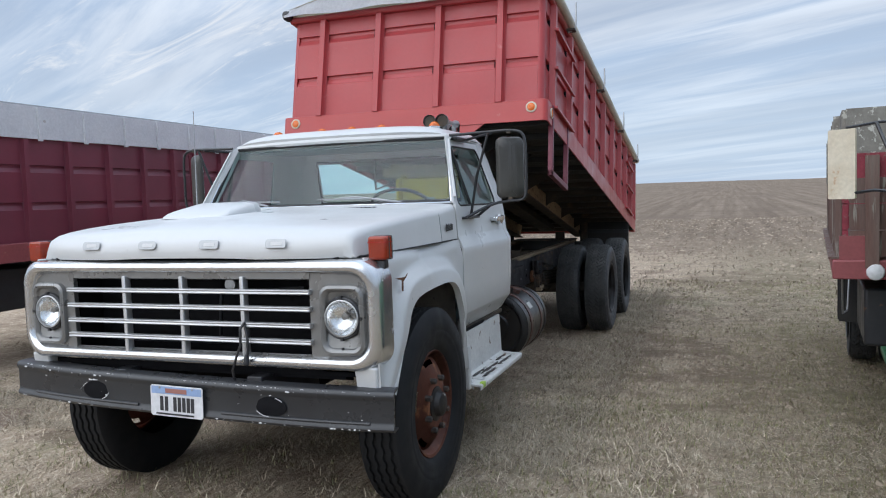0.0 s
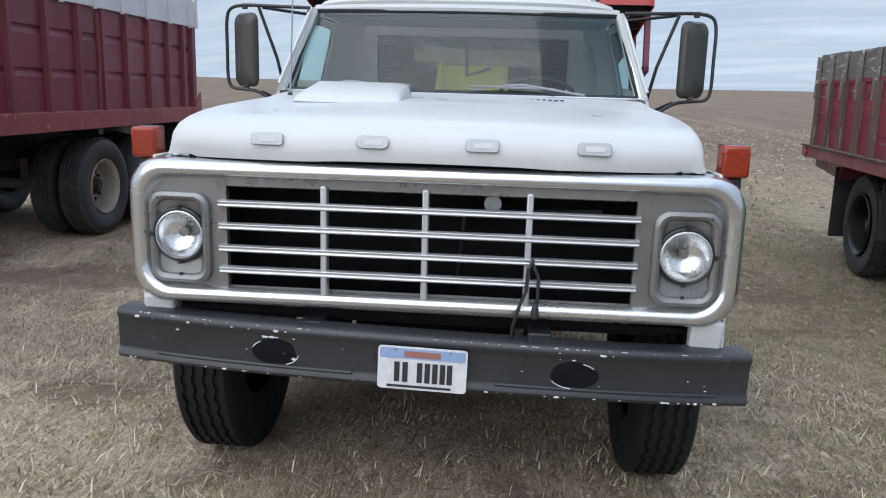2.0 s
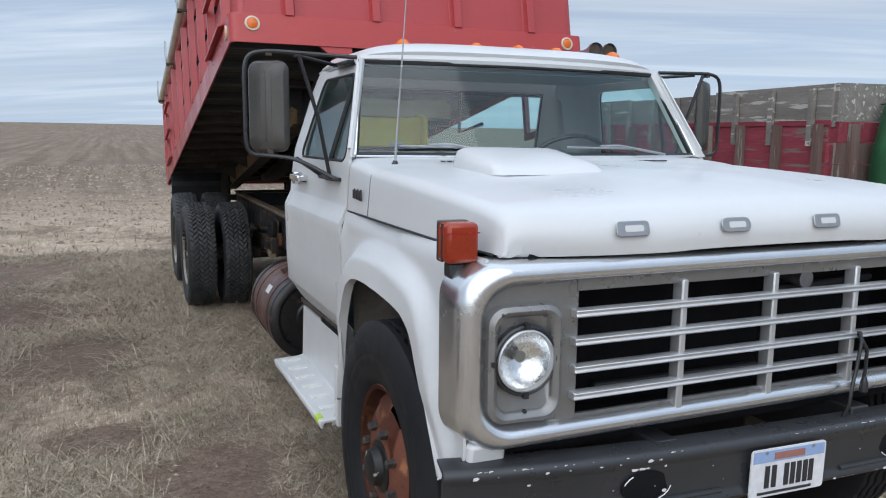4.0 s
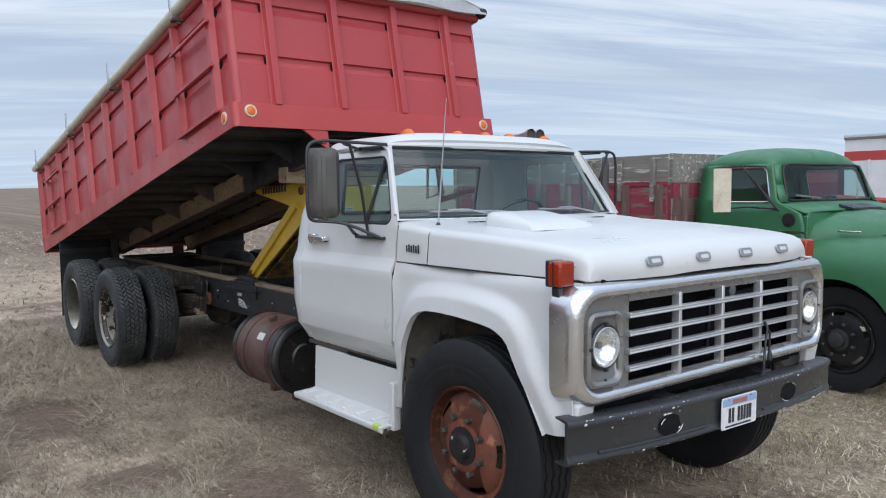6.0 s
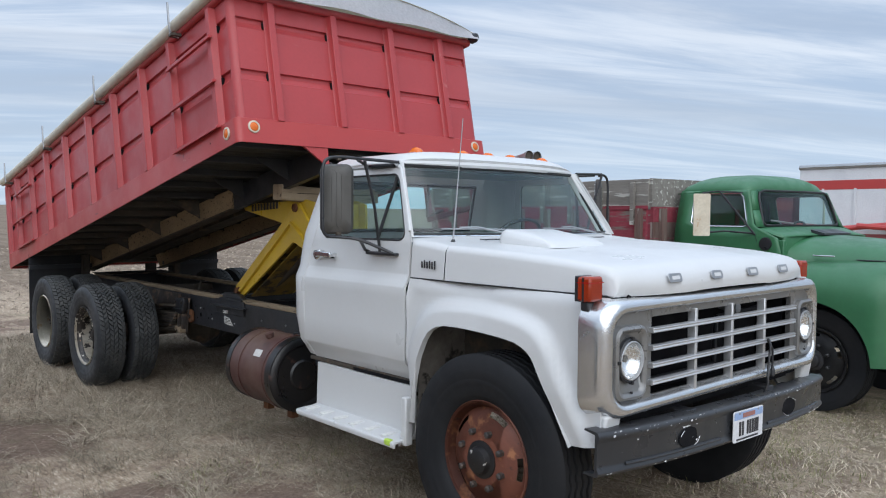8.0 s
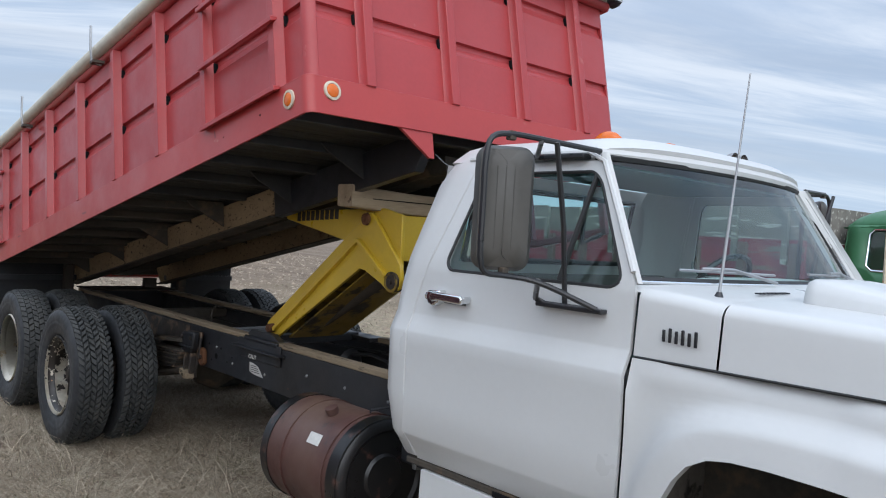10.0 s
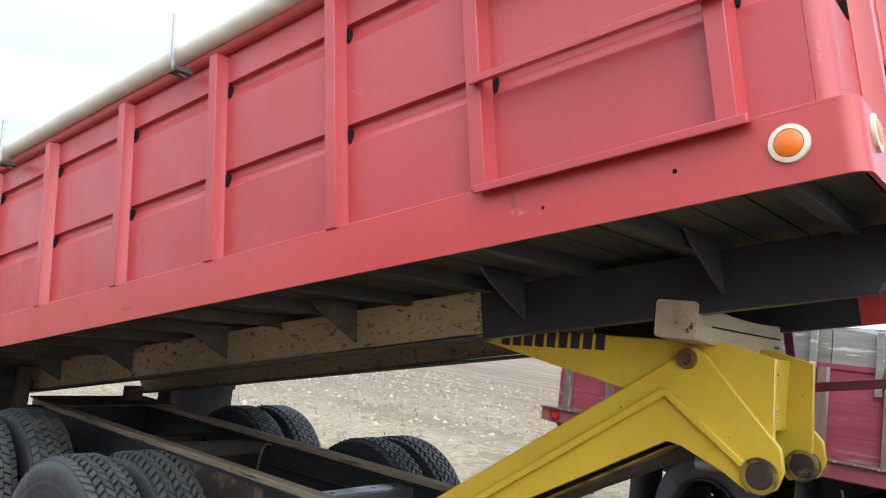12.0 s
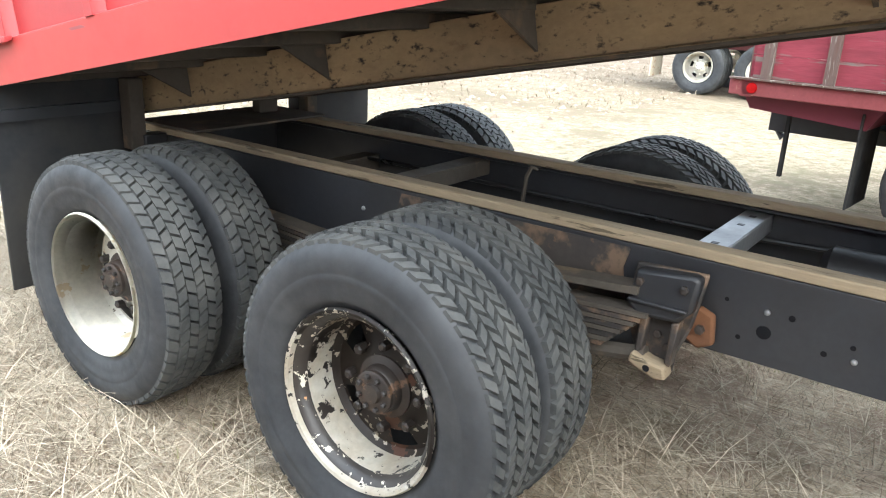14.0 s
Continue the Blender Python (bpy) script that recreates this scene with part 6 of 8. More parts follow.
dump = part("dump_box", B((-1.17, 1.17, 0.03, 6.28, -0.045, -0.005)), DIRTY, truck, "raised red ribbed steel grain box", m=pose(0, 3.06, 2.316, -10.9))
L = 6.31
TOPW = 0.965
GRO = (0.425, 0.808)
RIBS = (0.255, 0.975, 1.595, 2.300, 3.03, 3.785, 4.50, 5.15, 5.79, 6.27)
for s in (-1, 1):
    sw_ = part("side_wall", prism(bmesh.new(), [(s * p, q) for p, q in ridge_profile(0.0, TOPW, GRO, 1.155)], lambda p, q, u: (p, u, q), 0.071, L), RED, dump, "red pressed steel side wall")
    for u in RIBS:
        wdt = 0.036
        part("side_rib", prism(bmesh.new(), [(s * 1.15, -wdt - 0.003), (s * 1.153, -wdt - 0.003), (s * 1.158, -wdt), (s * 1.205, -wdt * 0.72), (s * 1.205, wdt * 0.72), (s * 1.158, wdt), (s * 1.153, wdt + 0.003), (s * 1.15, wdt + 0.003)], lambda p, q, w: (p, u + q, w), 0.055, TOPW - 0.03), RED, sw_, bevel=0.003)
        for g in GRO:
            part("groove_slot", B((min(s * 1.135, s * 1.1565), max(s * 1.135, s * 1.1565), u - 0.049, u - 0.041, g - 0.062, g - 0.012)), DARKHOLE, sw_)
    part("sill_ledge", B((min(s * 1.10, s * 1.187), max(s * 1.10, s * 1.187), 0.03, L, 0.050, 0.0585)), REDNEW, dump)
    part("top_rail", T([(s * 1.165, 0.0, TOPW), (s * 1.165, L, TOPW)], 0.032, 10), RED, dump, smooth=True)
    tr = part("tarp_roll", T([(s * 1.20, -0.02, 1.015), (s * 1.202, 1.2, 1.008), (s * 1.205, 3.1, 1.018), (s * 1.203, 4.8, 1.008), (s * 1.205, L + 0.05, 1.015)], 0.046, 14), TARP, dump, "rolled cream vinyl tarp", smooth=True)
    for u in (0.75, 2.50, 4.22, 5.95):
        hk = part("tarp_hook", T([(s * 1.20, u, 0.90), (s * 1.265, u, 0.92), (s * 1.272, u, 1.0), (s * 1.268, u, 1.17)], 0.0085, 6), GALV, dump, "upright tarp stop", smooth=True)
        part("hook_foot", B((min(s * 1.19, s * 1.27), max(s * 1.19, s * 1.27), u - 0.03, u + 0.03, 0.905, 0.925)), DIRTY, hk)
    # ladder rungs between the first and the last ribs
    for u0, u1, ws_ in ((0.20, 0.97, (0.052, 0.385, 0.71)), (5.08, 5.77, (0.052, 0.385, 0.71))):
        for w in ws_:
            part("ladder_rung", prism(bmesh.new(), [(s * 1.20, w - 0.006), (s * 1.230, w - 0.016), (s * 1.235, w - 0.016), (s * 1.235, w + 0.008), (s * 1.20, w + 0.010)], lambda p, q, u: (p, u, q), u0, u1), RED, dump, bevel=0.003)
    # round markers with pale rings
    for nm, mm in (("front", pose(s * 1.068, -0.0215, -0.004)), ("side", pose(s * 1.2, 0.128, -0.024, 0, 0, s * 90))):
        mk = part("marker_lamp", lathe(bmesh.new(), [(0.0, 0.032), (-0.007, 0.031), (-0.010, 0.026), (-0.011, 0.0002)], 24, "y"), AMBER, dump, "round amber reflector in a cream ring", smooth=True, m=mm)
        part("marker_ring", lathe(bmesh.new(), [(0.002, 0.045), (-0.006, 0.044), (-0.008, 0.033), (0.0, 0.031)], 24, "y"), CREAM, mk, smooth=True)

# bolt holes and scuffs on the passenger-side sill
part("bolt_hole", lathe(bmesh.new(), [(0.0, 0.0065), (-0.0012, 0.006), (-0.0012, 0.0002)], 12, "x", (-1.1982, 0.392, -0.025)), DARKHOLE, dump)
part("bolt_hole", lathe(bmesh.new(), [(0.0, 0.005), (-0.0012, 0.0045), (-0.0012, 0.0002)], 12, "x", (-1.1982, 0.765, -0.040)), DARKHOLE, dump)
for u, w, a, b in ((0.86, 0.0, 0.007, 0.022), (2.9, -0.06, 0.05, 0.008), (4.6, 0.03, 0.06, 0.006)):
    part("paint_scuff", prism(bmesh.new(), [(u - a, w - b), (u + a * 0.7, w - b * 0.8), (u + a, w + b), (u - a * 0.5, w + b * 0.9)], lambda p, q, x: (x, p, q), -1.1987, -1.197), MAROON2, dump)

# drop ladder on the driver side; maroon puts its shade into the colour
lad = part("drop_ladder", B((1.165, 1.205, 0.17, 0.215, -0.52, 0.06), (1.165, 1.205, 0.79, 0.835, -0.47, 0.06), (1.165, 1.205, 0.17, 0.835, -0.52, -0.475)), MAROON, dump, "red hanging ladder frame, coloured darker for its shade", bevel=0.004)

# front wall with four posts and round-cornered sill
fw = part("front_wall", prism(bmesh.new(), [(-0.0 - (p - 1.155) + 0.02, q) for p, q in ridge_profile(0.0, TOPW, GRO, 1.155)], lambda p, q, x: (x, p, q), -1.104, 1.104), RED, dump, "red pressed steel front wall")
for x in (-0.845, -0.302, 0.253, 0.795):
    part("front_post", prism(bmesh.new(), [(-0.045, 0.020), (-0.036, 0.014), (-0.026, -0.030), (0.026, -0.030), (0.036, 0.014), (0.045, 0.020)], lambda p, q, w: (x + p, q, w), 0.055, TOPW - 0.03), RED, fw, bevel=0.003)
    for g in GRO:
        part("groove_slot", B((x - 0.053, x - 0.046, 0.018, 0.035, g - 0.062, g - 0.012)), DARKHOLE, fw)
for s in (-1, 1):
    bend = [(s * (1.105 + r * math.sin(radians(a))), 0.07 - r * math.cos(radians(a))) for r, angles in ((0.05, range(0, 91, 9)), (0.03, range(90, -1, -9))) for a in angles]
    part("wall_corner", prism(bmesh.new(), bend, xy, 0.0, TOPW), RED, fw, smooth=True)
def sill_path(x, y, r):
    """Plan of one face of the sill: along the passenger side, round the front, back along the driver side."""
    left = [(-x, L + 0.01), (-x, y + r + 0.012)] + [(-x + r - r * math.cos(radians(a)), y + r - r * math.sin(radians(a))) for a in range(0, 91, 15)]
    left.append((-x + r + 0.012, y))
    return left + [(-p, q) for p, q in reversed(left)]


sill = part("box_sill", prism(bmesh.new(), sill_path(1.198, -0.02, 0.045) + sill_path(1.187, -0.009, 0.034)[::-1], xy, -0.115, 0.056), REDNEW, dump, "bright red steel sill with rounded corners", smooth=True)
part("sill_lip", T([(p, q, 0.052) for p, q in sill_path(1.190, -0.012, 0.038)], 0.0085, 8), REDNEW, sill, smooth=True)
part("sill_ledge", B((-1.18, 1.18, -0.009, 0.03, 0.050, 0.0585)), REDNEW, sill)
for s in (-1, 1):
    part("sill_gusset", prism(bmesh.new(), [(s * 0.72, -0.08), (s * 0.47, -0.08), (s * 0.47, -0.245), (s * 0.50, -0.245)], xz, -0.012, 0.004), REDNEW, dump, "triangular red gusset")
part("top_rail", T([(-1.165, 0.0, TOPW), (1.165, 0.0, TOPW)], 0.03, 10), RED, dump, smooth=True)
# arched tarp over the box
bm = bmesh.new()
rows = []
for j in range(29):
    u = -0.06 + (L + 0.12) * j / 28
    bow = 0.16 - (0.03 if j % 4 == 2 else 0.0) + 0.006 * math.sin(j * 1.7)
    rows.append([(1.235 * (i / 10 - 1), u, 1.045 + bow * (1 - (i / 10 - 1) ** 2) - 0.02 * abs(i / 10 - 1) ** 8) for i in range(21)])
grid(bm, rows)
bmesh.ops.solidify(bm, geom=bm.faces[:], thickness=0.008)
part("tarp", bm, TARP, dump, "cream vinyl roll tarp over bows", smooth=True)
bm = bmesh.new()
grid(bm, [[(1.20 * (i / 10 - 1), -0.115, 0.955 + 0.01 * math.sin(i)) for i in range(21)], [(1.235 * (i / 10 - 1), -0.045, 1.05 + 0.16 * (1 - (i / 10 - 1) ** 2)) for i in range(21)]])
bmesh.ops.solidify(bm, geom=bm.faces[:], thickness=0.008)
part("tarp_front_flap", bm, WHITEBOARD, dump, "white front tarp cap", smooth=True)
for s in (-1, 1):
    part("tarp_crank_end", lathe(bmesh.new(), [(-0.09, 0.03), (-0.06, 0.045), (-0.02, 0.045)], 14, "y", (s * 1.20, 0, 1.0)), BLACKROD, dump, smooth=True)
# tail gate
part("tail_gate", prism(bmesh.new(), [(L - 0.03 + (p - 1.155), q) for p, q in ridge_profile(-0.02, TOPW, GRO, 1.155)], lambda p, q, x: (x, p, q), -1.14, 1.14), RED, dump, "red tail gate")
part("rear_sill", B((-1.19, 1.19, L - 0.08, L + 0.01, -0.13, -0.02)), REDNEW, dump)
# floor beams under the box; joists and gussets are darker towards the front
for s in (-1, 1):
    a, b = sorted((s * 0.43, s * 0.49))
    part("floor_beam", prism(bmesh.new(), [(0.05, -0.09), (0.05, -0.20), (0.12, -0.285), (1.50, -0.285), (1.50, -0.09)], lambda p, q, x: (x, p, q), s * 0.43, s * 0.49), BLACK, dump, "black floor beam", bevel=0.004)
    part("floor_beam", prism(bmesh.new(), [(1.50, -0.09), (1.50, -0.262), (4.6, -0.275), (5.55, -0.275), (5.65, -0.09)], lambda p, q, x: (x, p, q), s * 0.432, s * 0.488), TANBEAM, dump, "dusty tan floor beam", bevel=0.004)
    part("beam_flange", B((min(s * 0.40, s * 0.52), max(s * 0.40, s * 0.52), 1.52, 5.6, -0.284, -0.274)), DIRTY, dump)
    for u in (0.55, 1.30, 2.20, 3.16, 4.10, 5.0):
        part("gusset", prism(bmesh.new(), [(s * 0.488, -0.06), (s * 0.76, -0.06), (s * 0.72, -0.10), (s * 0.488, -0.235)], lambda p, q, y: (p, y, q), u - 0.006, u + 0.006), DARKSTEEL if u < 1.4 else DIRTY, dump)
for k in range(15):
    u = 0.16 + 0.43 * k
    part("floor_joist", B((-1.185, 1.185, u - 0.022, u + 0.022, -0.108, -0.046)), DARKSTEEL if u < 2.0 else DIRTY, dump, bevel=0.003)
fb = part("floor_board", B((-1.186, 1.186, 0.03, 0.163, -0.058, -0.046)), UNDERBOARD, dump)
for k in range(1, 44):
    same("floor_board", fb, dump, pose(0, 0.14 * k, 0))
part("sub_beam", B((-0.10, 0.10, 0.3, 5.5, -0.20, -0.118)), DIRTY, dump)
part("dangling_wire", T([(-0.46 + 0.06 * i, -0.01, -0.22 - 0.075 * math.sin(math.pi * (i / 8) ** 0.8) + 0.012 * i / 8) for i in range(9)], 0.0022, 5), GALV, dump, smooth=True)

part("beam_nose", prism(bmesh.new(), [(0.03, -0.10), (0.03, -0.20), (0.10, -0.288), (0.34, -0.288), (0.34, -0.10)], lambda p, q, x: (x, p, q), 0.425, 0.429), REDNEW, dump, "red painted beam end")

# ---- hoist ----
ARM = [(4.66, 0.952), (4.735, 0.945), (4.785, 0.985), (4.790, 1.040), (4.755, 1.068), (3.775, 1.762), (3.735, 1.805), (3.695, 1.812), (3.665, 1.790), (3.400, 1.520), (3.385, 1.450), (3.405, 1.390), (3.455, 1.362), (3.515, 1.378), (3.57, 1.410), (3.72, 1.470), (3.775, 1.478)]
hoist = part("hoist", prism(bmesh.new(), ARM, yz, -0.322, -0.298), YELLOW, truck, "yellow steel scissor hoist", bevel=0.004)
part("hoist_arm", prism(bmesh.new(), ARM, yz, 0.202, 0.226), YELLOW, hoist, bevel=0.004)
part("arm_web", prism(bmesh.new(), [(4.66, 0.98), (4.68, 1.0), (3.80, 1.55), (3.78, 1.52)], yz, -0.298, 0.202), YELLOWDIRT, hoist, "greasy yellow web plate")
part("arm_rib", prism(bmesh.new(), [(4.672, 0.995), (4.685, 1.018), (3.80, 1.655), (3.772, 1.652), (3.50, 1.462), (3.512, 1.442), (3.785, 1.632)], yz, -0.350, -0.322), YELLOW, hoist, "raised yellow stiffener", bevel=0.003)
part("arm_underside", prism(bmesh.new(), [(4.60, 0.955), (3.77, 1.46), (3.76, 1.475), (4.60, 0.97)], yz, -0.26, 0.165), YELLOWDIRT, hoist)
for x0, x1 in ((-0.296, -0.272), (0.176, 0.200)):
    part("lift_plate", prism(bmesh.new(), [(4.70, 1.80), (4.65, 1.748), (3.96, 1.632), (3.80, 1.55), (3.555, 1.40), (3.50, 1.36), (3.44, 1.39), (3.425, 1.44), (3.44, 1.80), (3.60, 1.835)], yz, x0, x1), YELLOW, hoist, "yellow lift plate", bevel=0.004)
part("hoist_box", B((-0.271, 0.175, 3.524, 3.55, 1.54, 1.80), (-0.271, 0.175, 3.55, 4.2, 1.79, 1.80)), YELLOW, hoist, "yellow front cover", bevel=0.005)
part("data_plate", B((-0.045, 0.045, 3.5195, 3.524, 1.572, 1.632)), STICKER, hoist, "small white data plate")
for z in (1.585, 1.598, 1.611):
    part("data_bar", B((-0.034, 0.034, 3.518, 3.5198, z, z + 0.006)), INK, hoist)
part("cover_slot", B((0.01, 0.04, 3.5225, 3.526, 1.742, 1.748)), INK, hoist)
for x, y, z, r in ((-0.312, 3.455, 1.425, 0.062), (0.180, 3.455, 1.425, 0.062)):
    pn = part("pivot_pin", lathe(bmesh.new(), [(-0.040, 0.0002), (-0.040, r * 0.22), (-0.030, r * 0.24), (-0.030, r * 0.62), (-0.026, r * 0.68), (-0.025, r * 0.9), (0.03, r * 0.9)], 24, "x", (x, y, z)), HUBGREY, hoist, "greasy pivot pin", smooth=True)
    part("pin_collar", lathe(bmesh.new(), [(-0.026, r * 0.95), (-0.030, r * 0.9), (-0.030, r * 0.72), (-0.026, r * 0.68)], 24, "x", (x, y, z)), YELLOWDIRT, pn, smooth=True)
for x in (-0.322, 0.226):
    part("pivot_pin", lathe(bmesh.new(), [(-0.045, 0.0002), (-0.045, 0.024), (-0.03, 0.030), (0.03, 0.032)], 20, "x", (x, 4.712, 1.010)), RUST, hoist, smooth=True)
    part("pivot_bush", lathe(bmesh.new(), [(-0.004, 0.036), (-0.020, 0.034), (-0.022, 0.022), (-0.012, 0.019), (-0.012, 0.0002)], 20, "x", (x, 3.722, 1.768)), RUST, hoist, smooth=True)
part("lower_pivot", B((-0.36, 0.36, 4.66, 4.80, 0.90, 0.965)), BLACK, hoist, bevel=0.01)
part("pivot_guard", prism(bmesh.new(), [(4.50, 0.945), (4.92, 0.945), (4.86, 0.985), (4.60, 0.985)], yz, -0.40, -0.352), BLACK, hoist, bevel=0.003)
part("lift_cylinder", T([(-0.08, 4.62, 1.02), (-0.08, 3.72, 1.50)], 0.058, 18), DIRTY, hoist, "greasy hydraulic cylinder", smooth=True)
part("cylinder_rod", T([(-0.08, 3.75, 1.40), (-0.08, 3.52, 1.425)], 0.035, 14), GALV, hoist, smooth=True)
# maker's lettering as plain bars
for i in range(9):
    y = 4.52 - i * 0.0535
    part("name_bar", B((-0.2985, -0.2955, y - 0.038, y, 1.738 + 0.003 * i, 1.800 + 0.003 * i)), INK, hoist)
# loose timber wedged on top of the hoist
bm = bmesh.new()
rows = []
for i in range(9):
    f = i / 8
    x = -0.505 + 0.97 * f
    dz = -0.025 * math.sin(f * math.pi * 0.8)
    rows.append([(x, 3.70 + 0.01 * f + p, 1.893 + dz + q) for p, q in rounded(-0.07, 0.07, -0.062, 0.062, 0.012, 2)])
vs = grid(bm, rows, close=True)
bm.faces.new(vs[0])
bm.faces.new(list(reversed(vs[-1])))
timber = part("timber_block", bm, TIMBER, None, smooth=False)
timber.matrix_world = pose(-2.57, 3.24, 0)
tagged(timber, "weathered split timber wedged between hoist and box", "timber")
crack = part("split", B((-0.36, 0.40, 3.628, 3.634, 1.880, 1.885)), DARKHOLE, timber, "dark split along the grain")


# ---- the maroon grain truck ----
maroon = thing("grain_truck", "maroon ribbed grain truck box with white side boards on tandem wheels", "truck", pose(-6.57, 3.24, 0), group="parked farm trucks")
mb = part("grain_box", B((-2.40, -0.06, 2.35, 7.92, 1.20, 1.26)), DIRTY, maroon, "maroon ribbed steel grain box")
MG = (1.71, 2.085)
for x0, s in ((0.0, 1), (-2.46, -1)):
    wl_ = part("side_wall", prism(bmesh.new(), [(x0 + s * (p - 0.0), q) for p, q in ridge_profile(1.25, 2.35, MG, -0.045)], lambda p, q, u: (p, u, q), 2.35, 7.97), MAROON, mb, "maroon pressed side wall")
    for y in (2.42, 2.82, 3.37, 3.94, 4.50, 5.04, 5.49, 6.01, 6.55, 7.07, 7.52, 7.80):
        part("side_rib", prism(bmesh.new(), [(x0 - s * 0.05, -0.045), (x0 - s * 0.042, -0.035), (x0, -0.026), (x0, 0.026), (x0 - s * 0.042, 0.035), (x0 - s * 0.05, 0.045)], lambda p, q, w: (p, y + q, w), 1.29, 2.34), MAROON, wl_)
    part("side_sill", prism(bmesh.new(), [(x0 - s * 0.08, 1.13), (x0, 1.13), (x0 + s * 0.004, 1.31), (x0 - s * 0.08, 1.32)], lambda p, q, u: (p, u, q), 2.33, 7.98), MAROON2, mb, "faded red sill", bevel=0.004)
    part("side_board", B((x0 - 0.045 if s > 0 else x0 + 0.01, x0 - 0.01 if s > 0 else x0 + 0.045, 2.33, 7.95, 2.35, 2.675)), WHITEBOARD, mb, "white side board")
    for y in (2.45, 3.0, 3.6, 4.2, 4.75, 5.35, 5.9, 6.5, 7.1, 7.7):
        part("board_bracket", B((x0 - 0.012, x0 + 0.012, y - 0.022, y + 0.022, 2.33, 2.66)), WHITEBOARD, mb)
    part("board_cap", T([(x0 - s * 0.03, 2.33, 2.68), (x0 - s * 0.03, 7.95, 2.68)], 0.014, 6), GALV, mb)
part("front_wall", B((-2.42, -0.04, 2.33, 2.37, 1.2, 2.66)), MAROON, mb)
part("tail_gate", B((-2.42, -0.04, 7.93, 7.97, 1.2, 2.34)), MAROON, mb)
part("gate_latch", prism(bmesh.new(), [(7.72, 1.22), (7.97, 1.22), (7.97, 1.50), (7.93, 1.50)], yz, 0.002, 0.02), MAROON2, mb)
part("gate_post", B((-0.10, 0.0, 7.90, 7.98, 2.34, 2.92)), WHITEBOARD, mb, "white gate upright")
mk = part("marker_lamp", lathe(bmesh.new(), [(0.0, 0.05), (0.012, 0.045), (0.016, 0.0002)], 20, "x", (0.006, 2.86, 1.245)), AMBER, mb, "round amber reflector", smooth=True)
part("tarp_lever", T([(0.04, 5.27, 1.32), (0.04, 5.30, 1.90), (0.05, 5.26, 2.28)], 0.022, 10), MAROON, maroon, "dark red upright lever", smooth=True)
for x in (-0.80, -1.66):
    part("frame_rail", B((x - 0.04, x + 0.04, 1.0, 7.9, 0.80, 1.05)), BLACK, maroon, bevel=0.004)
for y in (1.9, 3.4, 5.6, 7.5):
    part("box_bolster", B((-2.3, -0.15, y - 0.05, y + 0.05, 1.05, 1.20)), BLACK, maroon)
part("chassis_clutter", B((-2.2, -0.35, 2.5, 3.7, 0.62, 1.05)), BLACK, maroon, "black battery and tool box", bevel=0.02)
for y in (5.46, 6.49):
    wheel(maroon, pose(-0.17, y, 0.505, 25 * y, 0, 0), "dish", "lug", WHITERIM, "dull white dual wheel", HUBGREY, W=0.265)
    wheel(maroon, pose(-0.49, y, 0.505, 10 * y, 0, 180), "dish", "lug", BLACKRIM, "", HUBGREY, W=0.265)
    wheel(maroon, pose(-2.29, y, 0.505, 15 * y, 0, 180), "dish", "lug", WHITERIM, "dull white dual wheel", HUBGREY, W=0.265)
    wheel(maroon, pose(-1.97, y, 0.505, 35 * y, 0, 0), "dish", "lug", BLACKRIM, "", HUBGREY, W=0.265)
    part("axle", T([(-2.2, y, 0.5), (-0.25, y, 0.5)], 0.06, 10), DIRTY, maroon)
for x in (-0.80, -1.66):
    part("spring_pack", B((x - 0.05, x + 0.05, 5.2, 6.8, 0.55, 0.8)), DIRTY, maroon, bevel=0.01)
part("front_axle_beam", T([(-2.1, 0.95, 0.48), (-0.36, 0.95, 0.48)], 0.06, 10), DIRTY, maroon)
for x, tn in ((-0.36, 0), (-2.10, 180)):
    wheel(maroon, pose(x, 0.95, 0.505, 0, 0, tn), "plug", "rib", WHITERIM, "dull white front wheel", HUBGREY, W=0.25)
for x0, x1 in ((-0.66, -0.04), (-2.42, -1.8)):
    part("mud_flap", B((x0, x1, 7.40, 7.415, 0.38, 1.2)), FLAP, maroon, "black rubber mud flap")


